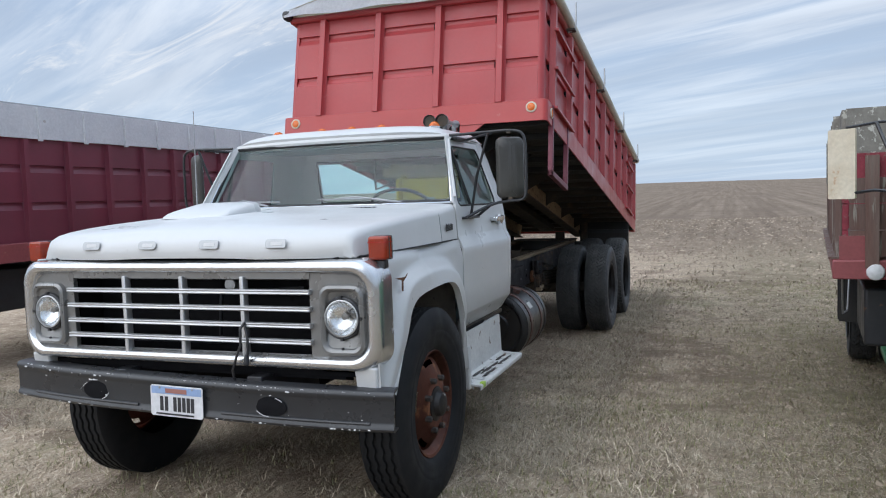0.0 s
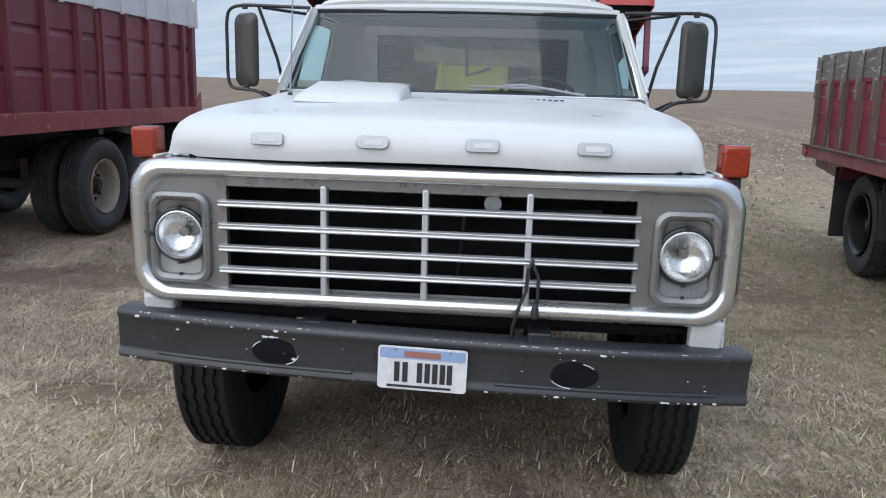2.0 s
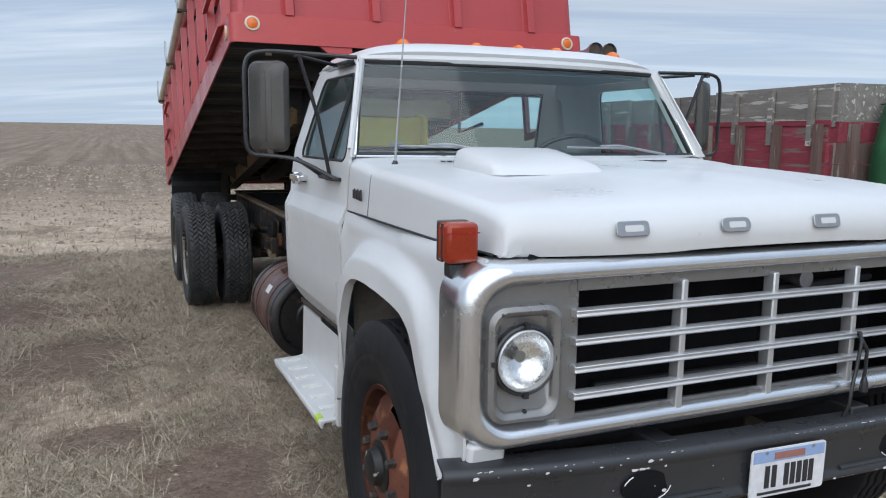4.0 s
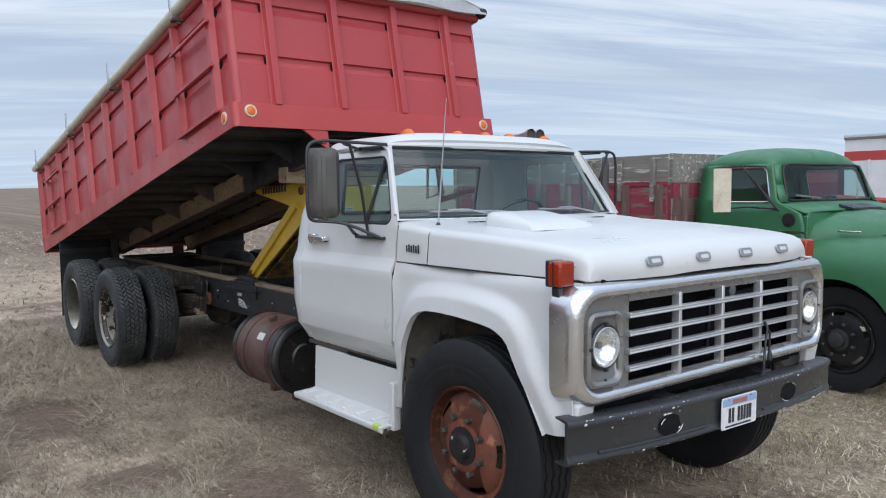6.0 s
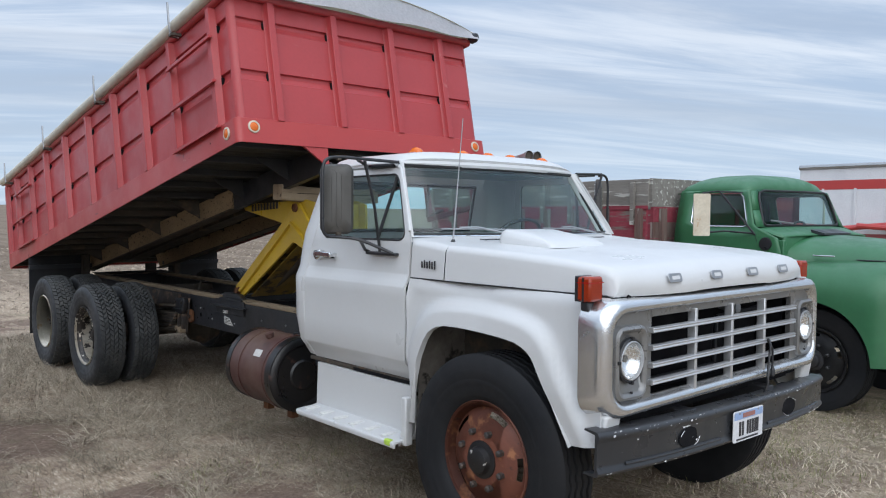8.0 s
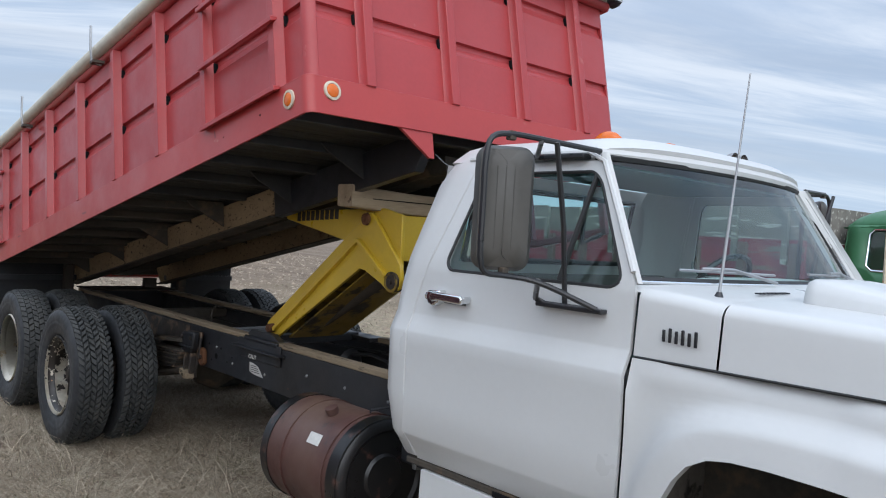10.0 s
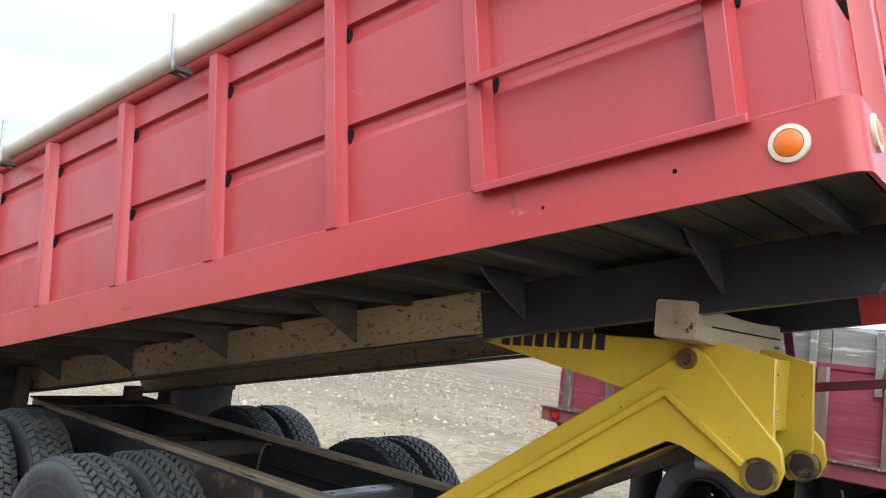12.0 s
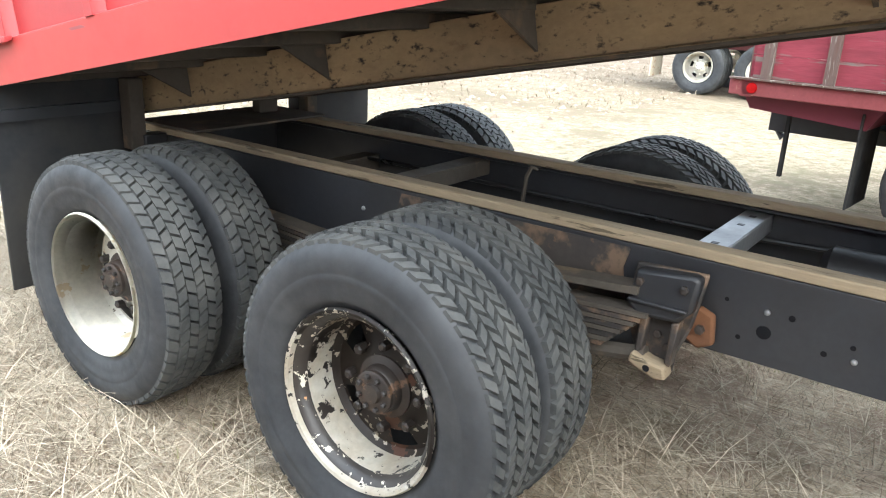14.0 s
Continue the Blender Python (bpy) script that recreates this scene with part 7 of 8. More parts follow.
# ---- the green truck with a wooden box ----
stake = thing("stake_truck", "old green cab farm truck with faded red wooden grain box", "truck", pose(1.78, 5.82, 0, 0, 0, -5.7), group="parked farm trucks")
HW = 1.12
wb = part("wooden_box", B((-HW, HW, 0.0, 3.88, 1.09, 1.14)), STAKEWOOD, stake, "faded red wooden grain box with grey top boards")
for s in (-1, 1):
    z = 1.14
    for h, m_ in ((0.175, REDWOOD), (0.175, REDWOOD), (0.17, REDWOOD), (0.16, REDWOOD)):
        part("plank", B((min(s * (HW - 0.035), s * HW), max(s * (HW - 0.035), s * HW), 0.03, 3.85, z + 0.003, z + h - 0.003)), m_, wb)
        z += h
    for y0, y1 in ((0.0, 1.42), (1.43, 2.95), (2.955, 3.86)):
        part("grey_board", B((min(s * (HW - 0.03), s * (HW + 0.004)), max(s * (HW - 0.03), s * (HW + 0.004)), y0, y1, 1.825, 2.105 - 0.02 * (y0 > 1) + 0.015 * (y0 > 2))), GREYWOOD, wb)
    part("red_rail", B((min(s * HW, s * (HW + 0.012)), max(s * HW, s * (HW + 0.012)), 0.0, 3.87, 1.79, 1.83)), REDWOOD, wb)
    for k in range(9):
        y = 0.10 + 0.455 * k
        part("stake", B((min(s * (HW + 0.002), s * (HW + 0.045)), max(s * (HW + 0.002), s * (HW + 0.045)), y - 0.038, y + 0.038, 1.07, 1.80)), STAKEWOOD, wb)
        part("stake_cleat", B((min(s * (HW + 0.013), s * (HW + 0.05)), max(s * (HW + 0.013), s * (HW + 0.05)), y + 0.055, y + 0.10, 1.63, 2.08)), GREYWOOD, wb)
    part("box_sill", B((min(s * (HW - 0.08), s * (HW + 0.06)), max(s * (HW - 0.08), s * (HW + 0.06)), -0.02, 4.0, 1.005, 1.125)), MAROON2, wb, "weathered red sill beam", bevel=0.008)
    part("sill_lip", B((min(s * HW, s * (HW + 0.085)), max(s * HW, s * (HW + 0.085)), -0.02, 4.0, 1.126, 1.138)), STAKEWOOD, wb)
for y0, nm in ((-0.035, "front"), (3.85, "rear")):
    z = 1.14
    for h in (0.175, 0.175, 0.17, 0.16):
        part("plank", B((-HW + 0.04, HW - 0.04, y0, y0 + 0.035, z + 0.003, z + h - 0.003)), REDWOOD if nm == "rear" or z > 1.55 else STAKEWOOD, wb)
        z += h
    part("grey_board", B((-HW + 0.02, HW - 0.02, y0, y0 + 0.035, 1.825, 2.11)), GREYWOOD, wb)
    part("end_sill", B((-HW - 0.06, HW + 0.06, y0 - 0.03, y0 + 0.06, 0.995, 1.12)), MAROON2, wb, bevel=0.008)
    for x in (-0.95, -0.35, 0.35, 0.95):
        part("stake", B((x - 0.04, x + 0.04, y0 - 0.045 if nm == "front" else y0 + 0.036, y0 - 0.002 if nm == "front" else y0 + 0.08, 1.07, 1.8)), STAKEWOOD, wb)
part("corner_patch", B((-HW - 0.02, -HW + 0.14, -0.05, -0.037, 1.07, 1.28)), MAROON2, wb)
lampf = part("marker_lamp", lathe(bmesh.new(), [(0.0, 0.055), (-0.02, 0.05), (-0.03, 0.03), (-0.032, 0.0002)], 20, "y", (-0.93, -0.068, 1.045)), WHITEBOARD, wb, "round white marker lamp", smooth=True)
tl = part("tail_lamp", lathe(bmesh.new(), [(0.0, 0.05), (0.015, 0.045), (0.02, 0.0002)], 20, "y", (-1.02, 3.945, 1.06)), REDLENS, wb, "round red tail lamp", smooth=True)
part("side_tail_lamp", lathe(bmesh.new(), [(0.0, 0.042), (-0.012, 0.038), (-0.016, 0.0002)], 20, "x", (-HW - 0.061, 3.82, 1.065)), REDLENS, wb, "round red side lamp", smooth=True)
for s in (-1, 1):
    a, b = sorted((s * 0.36, s * 0.43))
    part("frame_rail", B((a, b, -2.3, 3.9, 0.66, 0.86)), BLACK, stake, bevel=0.004)
    part("mud_flap", B((min(s * 0.55, s * 1.08), max(s * 0.55, s * 1.08), 3.02, 3.035, 0.25, 0.96)), FLAP, stake, "black rubber flap")
    part("front_flap", B((min(s * 0.62, s * 1.10), max(s * 0.62, s * 1.10), 1.62, 1.635, 0.45, 0.96)), FLAP, stake)
part("under_beam", B((-0.5, 0.5, 0.0, 3.9, 0.86, 1.09)), BLACK, stake)
part("rear_apron", prism(bmesh.new(), [(2.9, 1.0), (3.92, 1.0), (3.86, 0.90), (3.0, 0.84)], yz, -1.05, 1.05), MAROON, stake, "dark red apron under the sill")
for k in range(4):
    part("leaf_spring", prism(bmesh.new(), [(1.7 + 0.1 * k, 0.80 - 0.03 * k), (2.37, 0.70 - 0.03 * k), (3.1 - 0.1 * k, 0.80 - 0.03 * k), (3.1 - 0.1 * k, 0.78 - 0.03 * k), (2.37, 0.68 - 0.03 * k), (1.7 + 0.1 * k, 0.78 - 0.03 * k)], yz, -0.50, -0.43), DIRTY, stake)
part("hitch", T([(0.0, 3.9, 0.55), (0.0, 3.95, 0.60), (0.0, 3.85, 0.78)], 0.04), BLACK, stake)
part("hanging_strap", B((-0.78, -0.74, 3.62, 3.65, 0.35, 0.85)), FLAP, stake)
part("chain_guard", T([(-1.10, 0.75, 0.95), (-1.09, 0.95, 0.62), (-1.05, 1.25, 0.60), (-1.03, 1.33, 0.92)], 0.008, 6), GALV, stake)
for x in (-0.98, 0.5):
    part("side_box", B((x, x + 0.48, 0.25, 1.25, 0.50, 0.90)), BLACK, stake, "black side tool box", bevel=0.02)
for s in (-1, 1):
    tn = 180 if s < 0 else 0
    wheel(stake, pose(s * 0.90, 2.37, 0.475, 12, 0, tn), "dish", "lug", BLACKRIM, "black dual wheel", HUBGREY, R=0.48, W=0.22)
    wheel(stake, pose(s * 0.64, 2.37, 0.475, 40, 0, tn + 180), "dish", "lug", BLACKRIM, "", HUBGREY, R=0.48, W=0.22)
    wheel(stake, pose(s * 0.70, -1.62, 0.44, 25, 0, tn), "plug", "rib", BLACKRIM, "black front wheel", BLACKRIM, R=0.44, W=0.2)
part("rear_axle", T([(-0.9, 2.37, 0.45), (0.9, 2.37, 0.45)], 0.06, 10), DIRTY, stake)
part("front_axle", T([(-0.7, -1.62, 0.42), (0.7, -1.62, 0.42)], 0.05, 10), DIRTY, stake)


# rounded green cab
def cab_half(z):
    for (a, xa), (b, xb) in zip(((0.80, 0.80), (1.2, 0.84), (1.5, 0.835), (1.62, 0.82), (1.95, 0.74), (2.05, 0.68), (2.11, 0.55), (2.145, 0.30)), ((1.2, 0.84), (1.5, 0.835), (1.62, 0.82), (1.95, 0.74), (2.05, 0.68), (2.11, 0.55), (2.145, 0.30), (2.16, 0.0))):
        if z <= b:
            return xa + (xb - xa) * (z - a) / (b - a)
    return 0.0


def gy_front(z):
    for (a, ya), (b, yb) in zip(((0.0, -1.30), (1.50, -1.30), (1.58, -1.16), (1.625, -1.02)), ((1.50, -1.30), (1.58, -1.16), (1.625, -1.02), (2.05, -0.885))):
        if z <= b:
            return ya + (yb - ya) * (z - a) / (b - a)
    return -0.885


gcab = part("green_cab", bmesh.new(), GREEN, stake, "rounded green steel cab", smooth=True)
bm = bmesh.new()
for s in (-1, 1):
    zs = [0.82, 1.0, 1.2, 1.4, 1.52, 1.615, 1.65, 1.75, 1.91, 1.95, 1.98]
    us = [0.0, 0.04, 0.08, 0.13, 0.4, 0.6, 0.75, 0.80, 0.9, 1.0]
    vs = [[bm.verts.new((s * cab_half(z), gy_front(z) + (-0.13 - gy_front(z)) * u, z)) for u in us] for z in zs]
    for i in range(len(zs) - 1):
        for j in range(len(us) - 1):
            if 5 <= i < 9 and 2 <= j < 7:
                continue
            bm.faces.new((vs[i][j], vs[i][j + 1], vs[i + 1][j + 1], vs[i + 1][j]))
    for i, j, a, b in ((5, 2, 1, 1), (5, 7, 1, -1), (9, 2, -1, 1), (9, 7, -1, -1)):
        bm.faces.new((vs[i][j], vs[i + a][j], vs[i][j + b]))
# roof dome
rows = []
for j in range(13):
    v = j / 12
    row = []
    for i in range(25):
        u = -1 + i / 12
        x = 0.738 * math.copysign(abs(u) ** 0.9, u)
        y = -0.905 - 0.05 * (1 - u * u) + (0.825 + 0.05 * (1 - u * u)) * v
        z = 1.955 + 0.19 * (max(0.0, 1 - abs(u) ** 3.2) ** 0.55) * (max(0.0, 1 - abs(2 * v - 1) ** 3.5) ** 0.5)
        row.append((x, y, z))
    rows.append(row)
grid(bm, rows)
# rounded back
rows = []
for z in (0.82, 1.2, 1.5, 1.62, 1.95, 1.985):
    h = cab_half(z)
    rows.append([(h * math.sin(radians(a)) * 1.0, -0.13 + 0.07 * math.cos(radians(a)), z) for a in range(-90, 91, 10)])
grid(bm, rows)
# cowl below the windscreen
grid(bm, [[(0.81 * (i / 8 - 1), y + 0.05 * (i / 8 - 1) ** 2, z - 0.02 * (i / 8 - 1) ** 4) for i in range(17)] for y, z in ((-1.045, 1.632), (-1.14, 1.610), (-1.24, 1.575), (-1.34, 1.545))])
# windscreen frame
for s in (-1, 1):
    for z0, z1 in ((1.62, 1.78), (1.78, 1.97)):
        f = [(s * cab_half(z0), gy_front(z0), z0), (s * (cab_half(z0) - 0.10), gy_front(z0) - 0.02, z0), (s * (cab_half(z1) - 0.08), gy_front(z1) - 0.02, z1), (s * cab_half(z1), gy_front(z1), z1)]
        bm.faces.new([bm.verts.new(p) for p in f])
bmesh.ops.recalc_face_normals(bm, faces=bm.faces)
bm.to_mesh(gcab.data)
gcab.data.polygons.foreach_set("use_smooth", [True] * len(gcab.data.polygons))
gcab.data.set_sharp_from_angle(angle=radians(45))
bm.free()
sd = gcab.modifiers.new("sheet", "SOLIDIFY")
sd.thickness, sd.offset = 0.012, 0
bm = bmesh.new()
grid(bm, [[(x, gy_front(z) - 0.015 - 0.05 * (1 - (x / 0.75) ** 2), z) for x in [0.74 * (i / 8 - 1) * (1 if z < 1.7 else 0.9) for i in range(17)]] for z in (1.625, 1.8, 1.985)])
bmesh.ops.solidify(bm, geom=bm.faces[:], thickness=0.005)
gw = part("windscreen", bm, GLASS, stake, "curved windscreen", smooth=True)
gw.visible_shadow = False
part("screen_seal", T([(x, gy_front(z) - 0.02 - 0.05 * (1 - (x / 0.75) ** 2), z) for x, z in [(-0.70, 1.66)] + [(0.66 * (i / 8 - 1), 1.635) for i in range(17)] + [(0.70, 1.66), (0.665, 1.90), (0.63, 1.955)] + [(0.56 * (1 - i / 8), 1.975) for i in range(17)] + [(-0.63, 1.955), (-0.665, 1.90), (-0.70, 1.66)]], 0.012, 6), SEAL, gw, smooth=True)
for s in (-1, 1):
    def gpt(u, z, d=0.0):
        return (s * (cab_half(z) + d), gy_front(z) + (-0.13 - gy_front(z)) * u, z)
    bm = bmesh.new()
    grid(bm, [[gpt(u, z, -0.01) for u in (0.06, 0.45, 0.82)] for z in (1.60, 1.75, 1.96)])
    g2 = part("side_window", bm, GLASS, gcab, "tinted door glass")
    g2.visible_shadow = False
    part("window_trim", T([gpt(u, z, 0.004) for u, z in ((0.085, 1.65), (0.09, 1.91), (0.13, 1.945), (0.74, 1.948), (0.792, 1.91), (0.798, 1.66), (0.75, 1.622), (0.13, 1.622), (0.085, 1.65))], 0.008, 6), CHROME, gcab, smooth=True)
    part("door_seam", T([gpt(u, z, 0.002) for u, z in ((0.22, 0.86), (0.21, 1.5), (0.10, 1.60), (0.025, 1.66), (0.03, 1.93), (0.10, 1.972), (0.80, 1.972), (0.90, 1.9), (0.92, 1.2), (0.92, 0.86))], 0.005, 5), SEAL, gcab)
part("cab_floor", B((-0.78, 0.78, -1.3, -0.1, 0.8, 0.86)), BLACK, gcab)
part("seat", prism(bmesh.new(), [(-0.75, 1.0), (-0.25, 1.0), (-0.14, 1.62), (-0.22, 1.64), (-0.38, 1.22), (-0.75, 1.24)], yz, -0.7, 0.7), SEATM, gcab, "dark bench seat", bevel=0.03)
part("dash", B((-0.78, 0.78, -1.30, -1.12, 1.30, 1.545)), GREEN, gcab, bevel=0.02)
part("steering_wheel", T([(0.35 + 0.21 * math.cos(a), -0.76 - 0.06 * math.sin(a), 1.52 + 0.15 * math.sin(a)) for a in [2 * math.pi * i / 24 for i in range(25)]], 0.012, 6), BLACKROD, gcab, smooth=True)
# hood, nose and fenders
bm = bmesh.new()
rows = []
for y, zt, hw in ((-1.24, 1.555, 0.80), (-1.5, 1.545, 0.66), (-1.8, 1.525, 0.60), (-2.1, 1.49, 0.55), (-2.35, 1.43, 0.50), (-2.46, 1.33, 0.46), (-2.50, 1.15, 0.44), (-2.50, 0.85, 0.44)):
    rows.append([(hw * math.sin(radians(a)), y, max(0.75, 1.18 + (zt - 1.18) * (max(0.0, math.cos(radians(a))) ** 0.55)) if abs(a) < 90 else (1.18 if abs(a) == 90 else 0.95)) for a in (-100, -90, -80, -65, -50, -35, -20, 0, 20, 35, 50, 65, 80, 90, 100)])
grid(bm, rows)
part("hood", bm, GREEN, stake, "rounded green hood", smooth=True)
for s in (-1, 1):
    bm = bmesh.new()
    rows = []
    cy, cz = -1.62, 0.44
    ths = [radians(2 + 176 * i / 40) for i in range(41)]
    corners = (math.atan2(1.335 - cz, -(-2.42 - cy)), math.atan2(1.335 - cz, -(-0.96 - cy)))
    for c in corners:
        k = min(range(41), key=lambda i: abs(ths[i] - c))
        ths[k] = c
    rows = [[] for _ in range(10)]
    for th in ths:
        dy, dz = -math.cos(th), math.sin(th)
        ts = [(1.335 - cz) / max(dz, 1e-4)]
        ts.append((-0.96 - cy) / dy if dy > 1e-4 else 9)
        ts.append((-2.42 - cy) / dy if dy < -1e-4 else 9)
        t = min(ts)
        for k in range(10):
            f = max(0, k - 1) / 8
            y, z = cy + dy * (0.53 + (t - 0.53) * f), cz + dz * (0.53 + (t - 0.53) * f)
            q = min(1.0, max(0.0, (z - 0.98) / 0.355))
            x = 0.54 + 0.36 * math.sqrt(max(0.0, 1 - q ** 2.2))
            x -= 0.30 * max(0.0, (-2.12 - y) / 0.30) ** 2
            rows[k].append((s * (x - 0.05 if k == 0 else x), y, z))
    grid(bm, rows)
    gf = part("fender", bm, GREEN, stake, "rounded green front fender", smooth=True)
    sd = gf.modifiers.new("sheet", "SOLIDIFY")
    sd.thickness = 0.01
    part("fender_apron", B((min(s * 0.45, s * 0.54), max(s * 0.45, s * 0.54), -2.3, -1.0, 0.7, 1.25)), BLACK, gf)
    part("running_board", B((min(s * 0.60, s * 0.90), max(s * 0.60, s * 0.90), -1.0, -0.05, 0.52, 0.56)), GREEN, stake, bevel=0.006)
    part("cowl_side", prism(bmesh.new(), [(-1.30, 0.60), (-1.0, 0.60), (-1.0, 0.85), (-1.25, 1.5), (-1.32, 1.5)], yz, s * 0.77, s * 0.825), GREEN, stake, bevel=0.006)
    part("hood_spear", B((min(s * 0.66, s * 0.69), max(s * 0.66, s * 0.69), -1.72, -1.52, 1.36, 1.375)), CHROME, stake, bevel=0.004)
    part("name_bar", B((min(s * 0.838, s * 0.848), max(s * 0.838, s * 0.848), -1.31, -1.0, 1.345, 1.362)), CHROME, gcab, "chrome trim bar")
    part("round_vent", lathe(bmesh.new(), [(0.0, 0.065), (s * 0.02, 0.06), (s * 0.024, 0.03), (s * 0.024, 0.0002)], 18, "x", (s * 0.835, -1.15, 1.465)), BLACKROD, gcab, smooth=True)
    arm = part("mirror_arm", T([(s * 0.83, -1.02, 1.56), (s * 0.98, -0.80, 1.58), (s * 1.12, -0.65, 1.56)], 0.009, 6), BLACKROD, stake, "thin black mirror arm", smooth=True)
    part("mirror_arm_upper", T([(s * 0.80, -0.88, 1.95), (s * 0.95, -0.70, 1.965), (s * 1.12, -0.65, 1.945)], 0.008, 6), BLACKROD, arm, smooth=True)
    part("mirror_brace", T([(s * 0.84, -1.04, 1.545), (s * 0.97, -0.74, 1.96)], 0.010, 6), BLACKROD, arm, smooth=True)
    part("mirror_panel", prism(bmesh.new(), rounded(-0.082, 0.082, -0.203, 0.203, 0.012, 3), xz, -0.008, 0.008), CREAM, arm, "tall cream mirror back, rusty at the edges", m=pose(s * 1.14, -0.66, 1.735, 0, 0, s * 31))
for s in (-1, 1):
    part("hood_seam", T([(s * 0.62, -1.34, 1.335), (s * 0.575, -1.6, 1.338), (s * 0.55, -2.0, 1.338), (s * 0.50, -2.3, 1.335)], 0.008, 6), SEAL, stake)
part("vent_scoop", prism(bmesh.new(), [(-1.40, 1.548), (-1.28, 1.548), (-1.26, 1.60), (-1.40, 1.565)], yz, -0.25, 0.25), BLACK, stake)
part("wiper", T([(-0.28, -1.10, 1.655), (-0.62, -1.07, 1.685)], 0.008, 5), GALV, stake)
part("front_bumper", B((-0.95, 0.95, -2.66, -2.60, 0.50, 0.68)), GREEN, stake, bevel=0.01)
part("grille", B((-0.40, 0.40, -2.535, -2.505, 0.85, 1.20)), CHROME, stake, bevel=0.01)
# Shade under the hood is put into this block's near-black colour.
part("engine", B((-0.35, 0.35, -2.2, -1.3, 0.5, 1.1)), DARKHOLE, stake)

# ---- trucks further off ----
def far_truck(m, label, wall, stripe, length, top, wheels):
    r = thing("grain_trailer", label, "trailer", m)
    b = part("trailer_box", B((0, 2.3, 0, length, 1.15, top)), wall, r, bevel=0.02)
    part("stripe", B((-0.004, 0.0, 0.0, length, top - 0.42, top - 0.24)), stripe, b, "red stripe")
    part("lower_band", B((-0.006, 0.0, 0.0, length, 1.12, 1.42)), MAROON2, b)
    part("top_roll", T([(0.0, -0.03, top + 0.03), (0.0, length, top + 0.03)], 0.05), GALV, b, smooth=True)
    for y in [0.03 + 0.6 * k for k in range(int(length / 0.6) + 1)]:
        part("side_rib", B((-0.03, -0.006, y - 0.02, y + 0.02, 1.15, top - 0.4)), wall, b)
    part("frame", B((0.7, 1.6, -1.0, length, 0.85, 1.12)), MAROON2, r)
    for y in wheels:
        wheel(r, pose(0.14, y, 0.505, 20 * y, 0, 180), "dish", "lug", WHITERIM, "cream dual wheel", WHITERIM, W=0.265)
        wheel(r, pose(0.45, y, 0.505, 20 * y, 0, 0), "dish", "lug", BLACKRIM, "", HUBGREY, W=0.265)
        wheel(r, pose(2.16, y, 0.505, 20 * y, 0, 0), "dish", "lug", WHITERIM, "cream dual wheel", WHITERIM, W=0.265)
        part("axle", T([(0.2, y, 0.5), (2.1, y, 0.5)], 0.06), DIRTY, r)
    return r


ft = far_truck(pose(9.95, 8.55, ground_z(11, 6), 0, 0, 180), "white grain trailer with a red stripe, far off", WHITEBOARD, REDNEW, 6.5, 2.70, (1.3, 2.4))
ft.matrix_world = pose(9.6, 1.75, 0.0)
for y in (0.4, 1.6):
    part("hopper_pipe", T([(-0.05, y + 3.0, 1.62), (-0.25, y + 4.0, 1.52), (-0.25, y + 4.9, 1.58)], 0.05), REDNEW, ft, smooth=True)
fr = far_truck(pose(9.9, 8.5, 0.0), "maroon grain truck with cream dual wheels, far off", MAROON, MAROON2, 6.3, 2.3, (3.45, 4.65))
part("mud_flap", B((0.05, 0.65, 5.6, 5.62, 0.25, 1.15)), CREAM, fr, "pale mud flap")


# ---- dry grass and straw ----
def straw_mesh(count, area, lo, hi, lean, width, seed, keep=None):
    """Many thin bent blades, each a strip of two quads."""
    rng = np.random.default_rng(seed)
    verts, faces = [], []
    x0, x1, y0, y1 = area
    k = 0
    for _ in range(count):
        x, y = rng.uniform(x0, x1), rng.uniform(y0, y1)
        if keep and not keep(x, y, rng):
            continue
        if soil_at(x, y) > rng.uniform(0.42, 0.95):
            continue
        h = rng.uniform(lo, hi)
        a = rng.uniform(0, 2 * math.pi)
        ln = rng.uniform(*lean)
        w = width * rng.uniform(0.6, 1.4)
        dx, dy = math.cos(a), math.sin(a)
        px, py = -dy * w, dx * w
        z = ground_z(x, y) - 0.003
        up_ = h * math.cos(ln)
        ou = h * math.sin(ln)
        mid = (x + dx * ou * 0.4, y + dy * ou * 0.4, z + up_ * 0.62)
        tip = (x + dx * ou, y + dy * ou, z + max(0.004, up_))
        verts += [(x - px, y - py, z), (x + px, y + py, z), (mid[0] + px * 0.8, mid[1] + py * 0.8, mid[2]), (mid[0] - px * 0.8, mid[1] - py * 0.8, mid[2]), tip]
        faces += [(k, k + 1, k + 2, k + 3), (k + 3, k + 2, k + 4)]
        k += 5
    me = bpy.data.meshes.new("straw")
    me.from_pydata(verts, [], faces)
    return me


def blade_material(name, a, b):
    m = bpy.data.materials.new(name)
    m.use_nodes = True
    n, l = m.node_tree.nodes, m.node_tree.links
    p = n["Principled BSDF"]
    g = n.new("ShaderNodeNewGeometry")
    mx = n.new("ShaderNodeMix")
    mx.data_type = "RGBA"
    l.new(g.outputs["Random Per Island"], mx.inputs[0])
    mx.inputs[6].default_value, mx.inputs[7].default_value = (*a, 1), (*b, 1)
    l.new(mx.outputs[2], p.inputs["Base Color"])
    p.inputs["Roughness"].default_value = 0.9
    p.inputs["Specular IOR Level"].default_value = 0.05
    return m


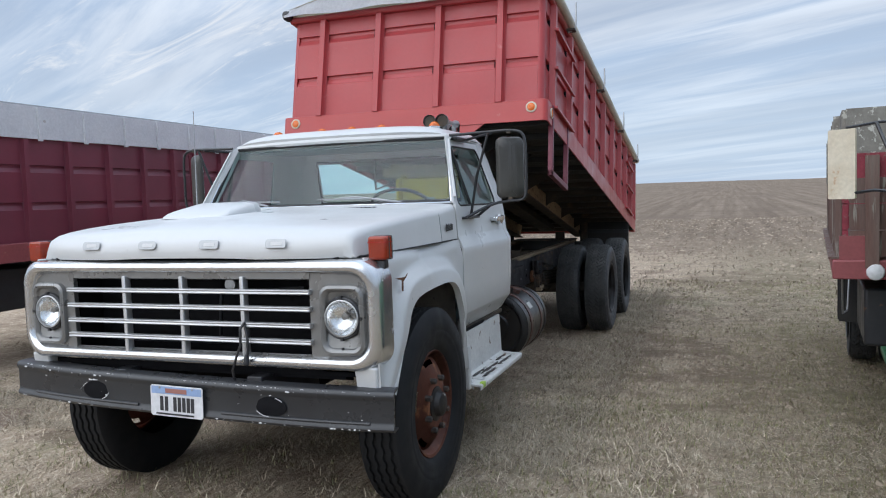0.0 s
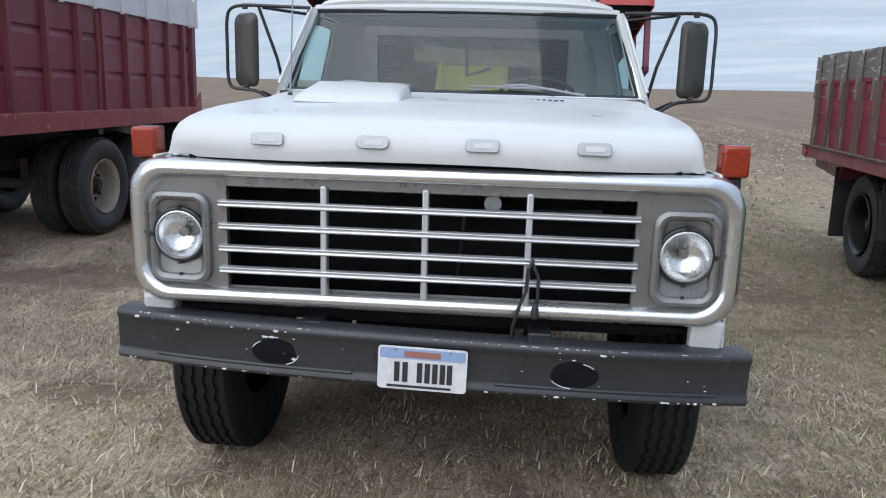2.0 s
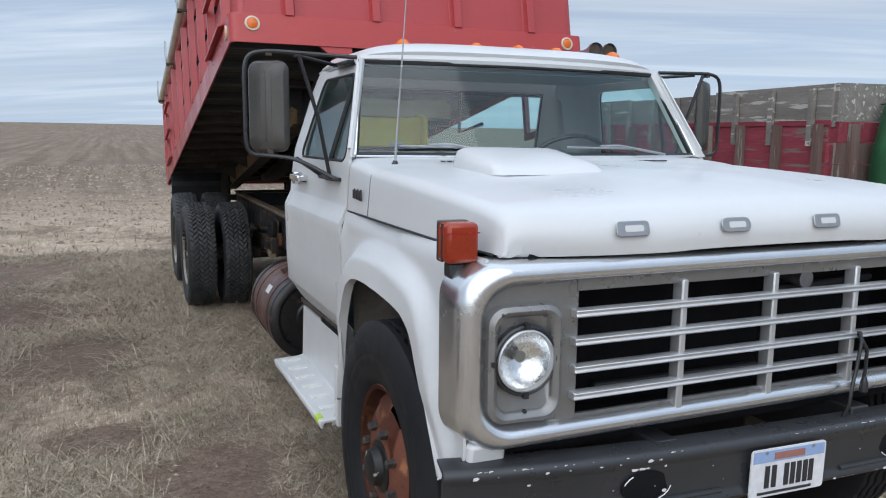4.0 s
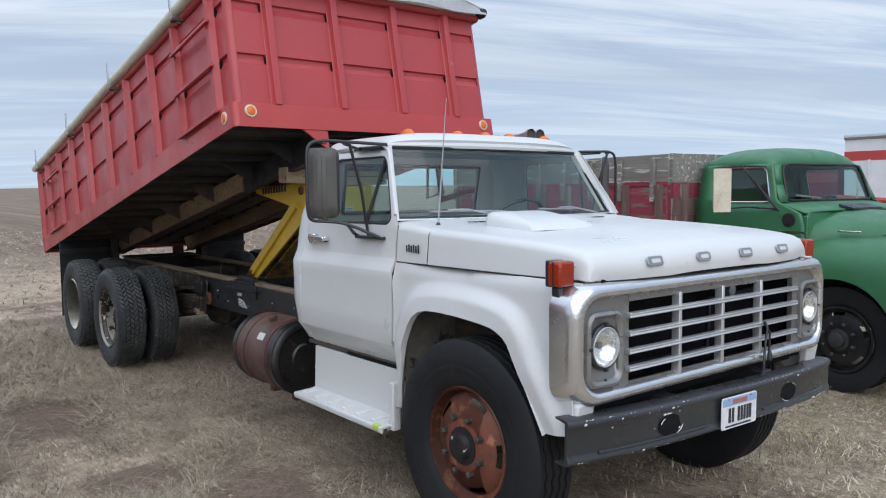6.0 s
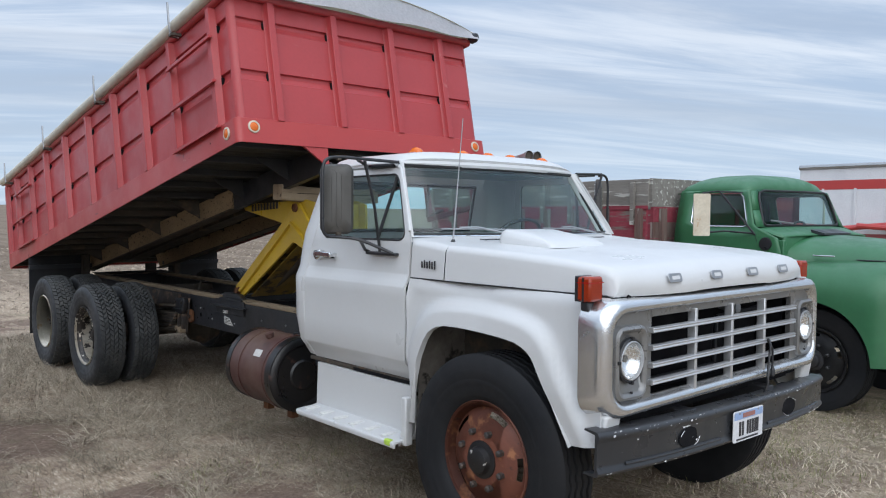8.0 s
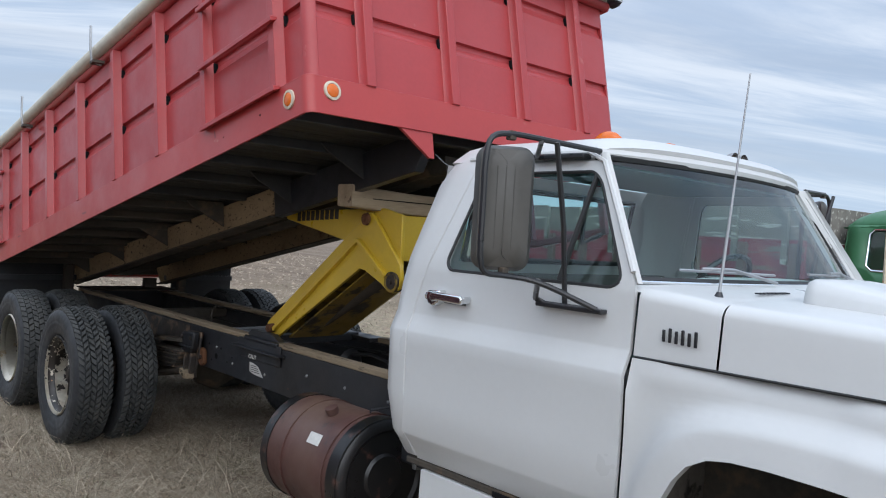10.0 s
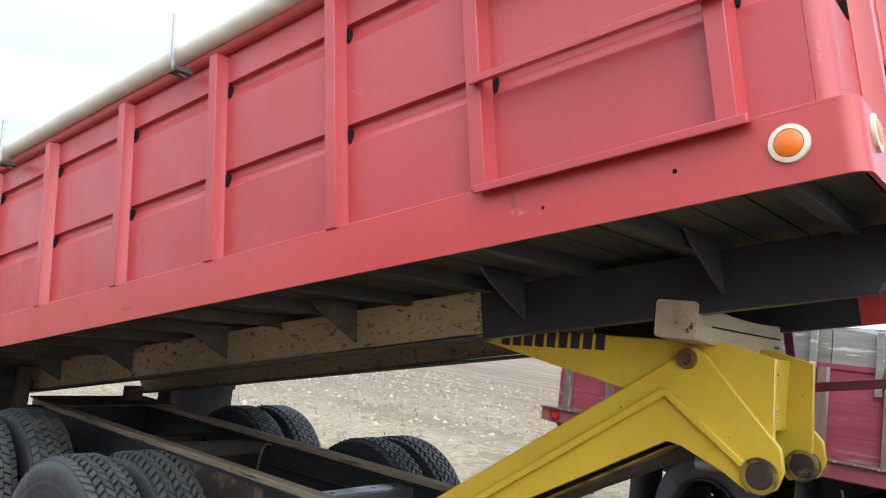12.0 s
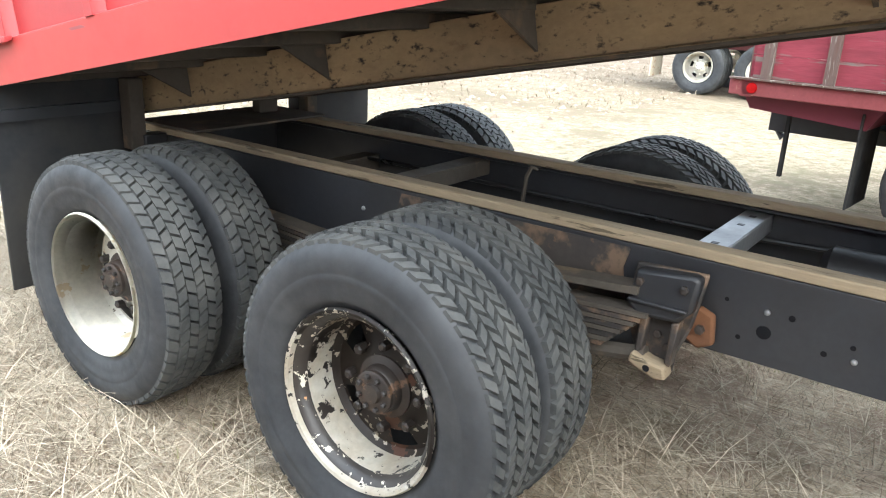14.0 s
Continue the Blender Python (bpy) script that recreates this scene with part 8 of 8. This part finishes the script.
STRAW = blade_material("dry_straw", (0.17, 0.13, 0.09), (0.76, 0.65, 0.50))
OLDSTRAW = blade_material("grey_weathered_straw", (0.11, 0.086, 0.062), (0.38, 0.32, 0.245))
PALESTRAW = blade_material("pale_matted_straw", (0.15, 0.12, 0.085), (0.52, 0.45, 0.345))
GRASS = blade_material("sparse_green_grass", (0.15, 0.16, 0.075), (0.33, 0.30, 0.16))


def patchy(scale, cut):
    def f(x, y, rng):
        return 0.6 * noise.noise((x * scale, y * scale, 5.0)) + 0.6 * noise.noise((x * scale * 4.3, y * scale * 4.3, 9.0)) + 0.5 * noise.noise((x * scale * 11, y * scale * 11, 2.0)) + 0.12 * rng.uniform(-1, 1) > cut
    return f


FRONT = (-7.5, 2.0, 1.2, 6.0)
SIDE = (-6.2, -0.9, 4.5, 13.5)
RIGHT = (-1.6, 1.6, 3.5, 15.0)
LEFT = (-8.5, -5.5, 7.0, 16.0)
FIELD = (-14, 16, 13, 40)
for nm, me, mt, lb in (
    ("straw_litter", straw_mesh(110000, FRONT, 0.02, 0.13, (1.36, 1.57), 0.0018, 1, patchy(0.7, -0.05)), STRAW, "flattened dry straw lying on the soil"),
    ("dry_grass", straw_mesh(42000, FRONT, 0.012, 0.035, (0.7, 1.45), 0.0017, 2, patchy(0.9, 0.10)), STRAW, "short dry grass"),
    ("green_grass", straw_mesh(60000, FRONT, 0.012, 0.04, (0.4, 1.3), 0.0018, 3, patchy(0.6, 0.12)), GRASS, "sparse dull green grass"),
    ("straw_litter", straw_mesh(130000, SIDE, 0.05, 0.26, (1.15, 1.55), 0.0017, 5, patchy(0.7, -0.22)), PALESTRAW, "matted dry straw beside the wheels"),
    ("dry_grass", straw_mesh(30000, SIDE, 0.02, 0.08, (0.2, 1.1), 0.0015, 6, patchy(0.6, 0.0)), OLDSTRAW, "short dry grass"),
    ("green_grass", straw_mesh(16000, SIDE, 0.02, 0.07, (0.1, 0.9), 0.0015, 7, patchy(0.5, 0.22)), GRASS, "sparse dull green grass"),
    ("long_straw", straw_mesh(15000, (-5.4, -2.6, 7.4, 12.5), 0.14, 0.42, (1.22, 1.55), 0.0019, 31, patchy(0.8, -0.3)), STRAW, "long pale stems lying round the wheels"),
    ("long_straw", straw_mesh(5000, (-6.0, 0.5, 2.0, 6.2), 0.08, 0.24, (1.36, 1.56), 0.0015, 32, patchy(0.8, -0.05)), STRAW, "long pale stems lying on the soil"),
    ("dry_grass", straw_mesh(15000, (-5.2, -0.2, 3.0, 5.6), 0.03, 0.10, (0.8, 1.5), 0.0026, 41, patchy(1.1, -0.02)), STRAW, "tufts of dry grass before the truck"),
    ("green_grass", straw_mesh(9000, (-4.4, -0.2, 3.2, 6.4), 0.02, 0.07, (0.3, 1.2), 0.0024, 42, patchy(0.9, 0.06)), GRASS, "dull green grass under the truck"),
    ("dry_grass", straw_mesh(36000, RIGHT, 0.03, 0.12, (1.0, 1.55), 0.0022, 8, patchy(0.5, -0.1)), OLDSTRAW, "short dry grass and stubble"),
    ("green_grass", straw_mesh(26000, RIGHT, 0.02, 0.05, (0.3, 1.2), 0.0022, 9, patchy(0.4, -0.02)), GRASS, "sparse dull green grass"),
    ("dry_grass", straw_mesh(26000, LEFT, 0.03, 0.12, (1.0, 1.55), 0.0022, 10, patchy(0.5, -0.1)), STRAW, "short dry grass and stubble"),
    ("field_straw", straw_mesh(42000, FIELD, 0.05, 0.16, (0.7, 1.54), 0.006, 4, patchy(0.35, -0.1)), OLDSTRAW, "broken stubble over the field"),
):
    ob = new(nm, me)
    me.materials.append(mt)
    tagged(ob, lb, "grass", kind="stuff")


# pale clods and chaff strewn over the field
def clod_mesh(count, area, lo, hi, seed):
    rng = np.random.default_rng(seed)
    verts, faces = [], []
    for i in range(count):
        x, y = rng.uniform(area[0], area[1]), rng.uniform(area[2], area[3])
        r = rng.uniform(lo, hi)
        z = ground_z(x, y)
        a = rng.uniform(0, 6.28)
        k = len(verts)
        for j in range(5):
            t = a + j * 1.2566
            q = r * rng.uniform(0.6, 1.3)
            verts.append((x + q * math.cos(t), y + q * math.sin(t), z - 0.004))
        verts.append((x + rng.uniform(-0.3, 0.3) * r, y + rng.uniform(-0.3, 0.3) * r, z + r * rng.uniform(0.35, 0.8)))
        faces += [(k + j, k + (j + 1) % 5, k + 5) for j in range(5)]
    me = bpy.data.meshes.new("clods")
    me.from_pydata(verts, [], faces)
    return me


CLOD = blade_material("pale_clods", (0.17, 0.13, 0.10), (0.40, 0.33, 0.25))
for area, n_, lo, hi, sd_ in ((FIELD, 9000, 0.02, 0.075, 21), (SIDE, 900, 0.006, 0.02, 22), (FRONT, 1800, 0.006, 0.022, 23), (RIGHT, 1500, 0.008, 0.035, 24)):
    me = clod_mesh(n_, area, lo, hi, sd_)
    me.materials.append(CLOD)
    tagged(new("clods", me), "pale clods and chaff strewn on the soil", "soil", kind="stuff")
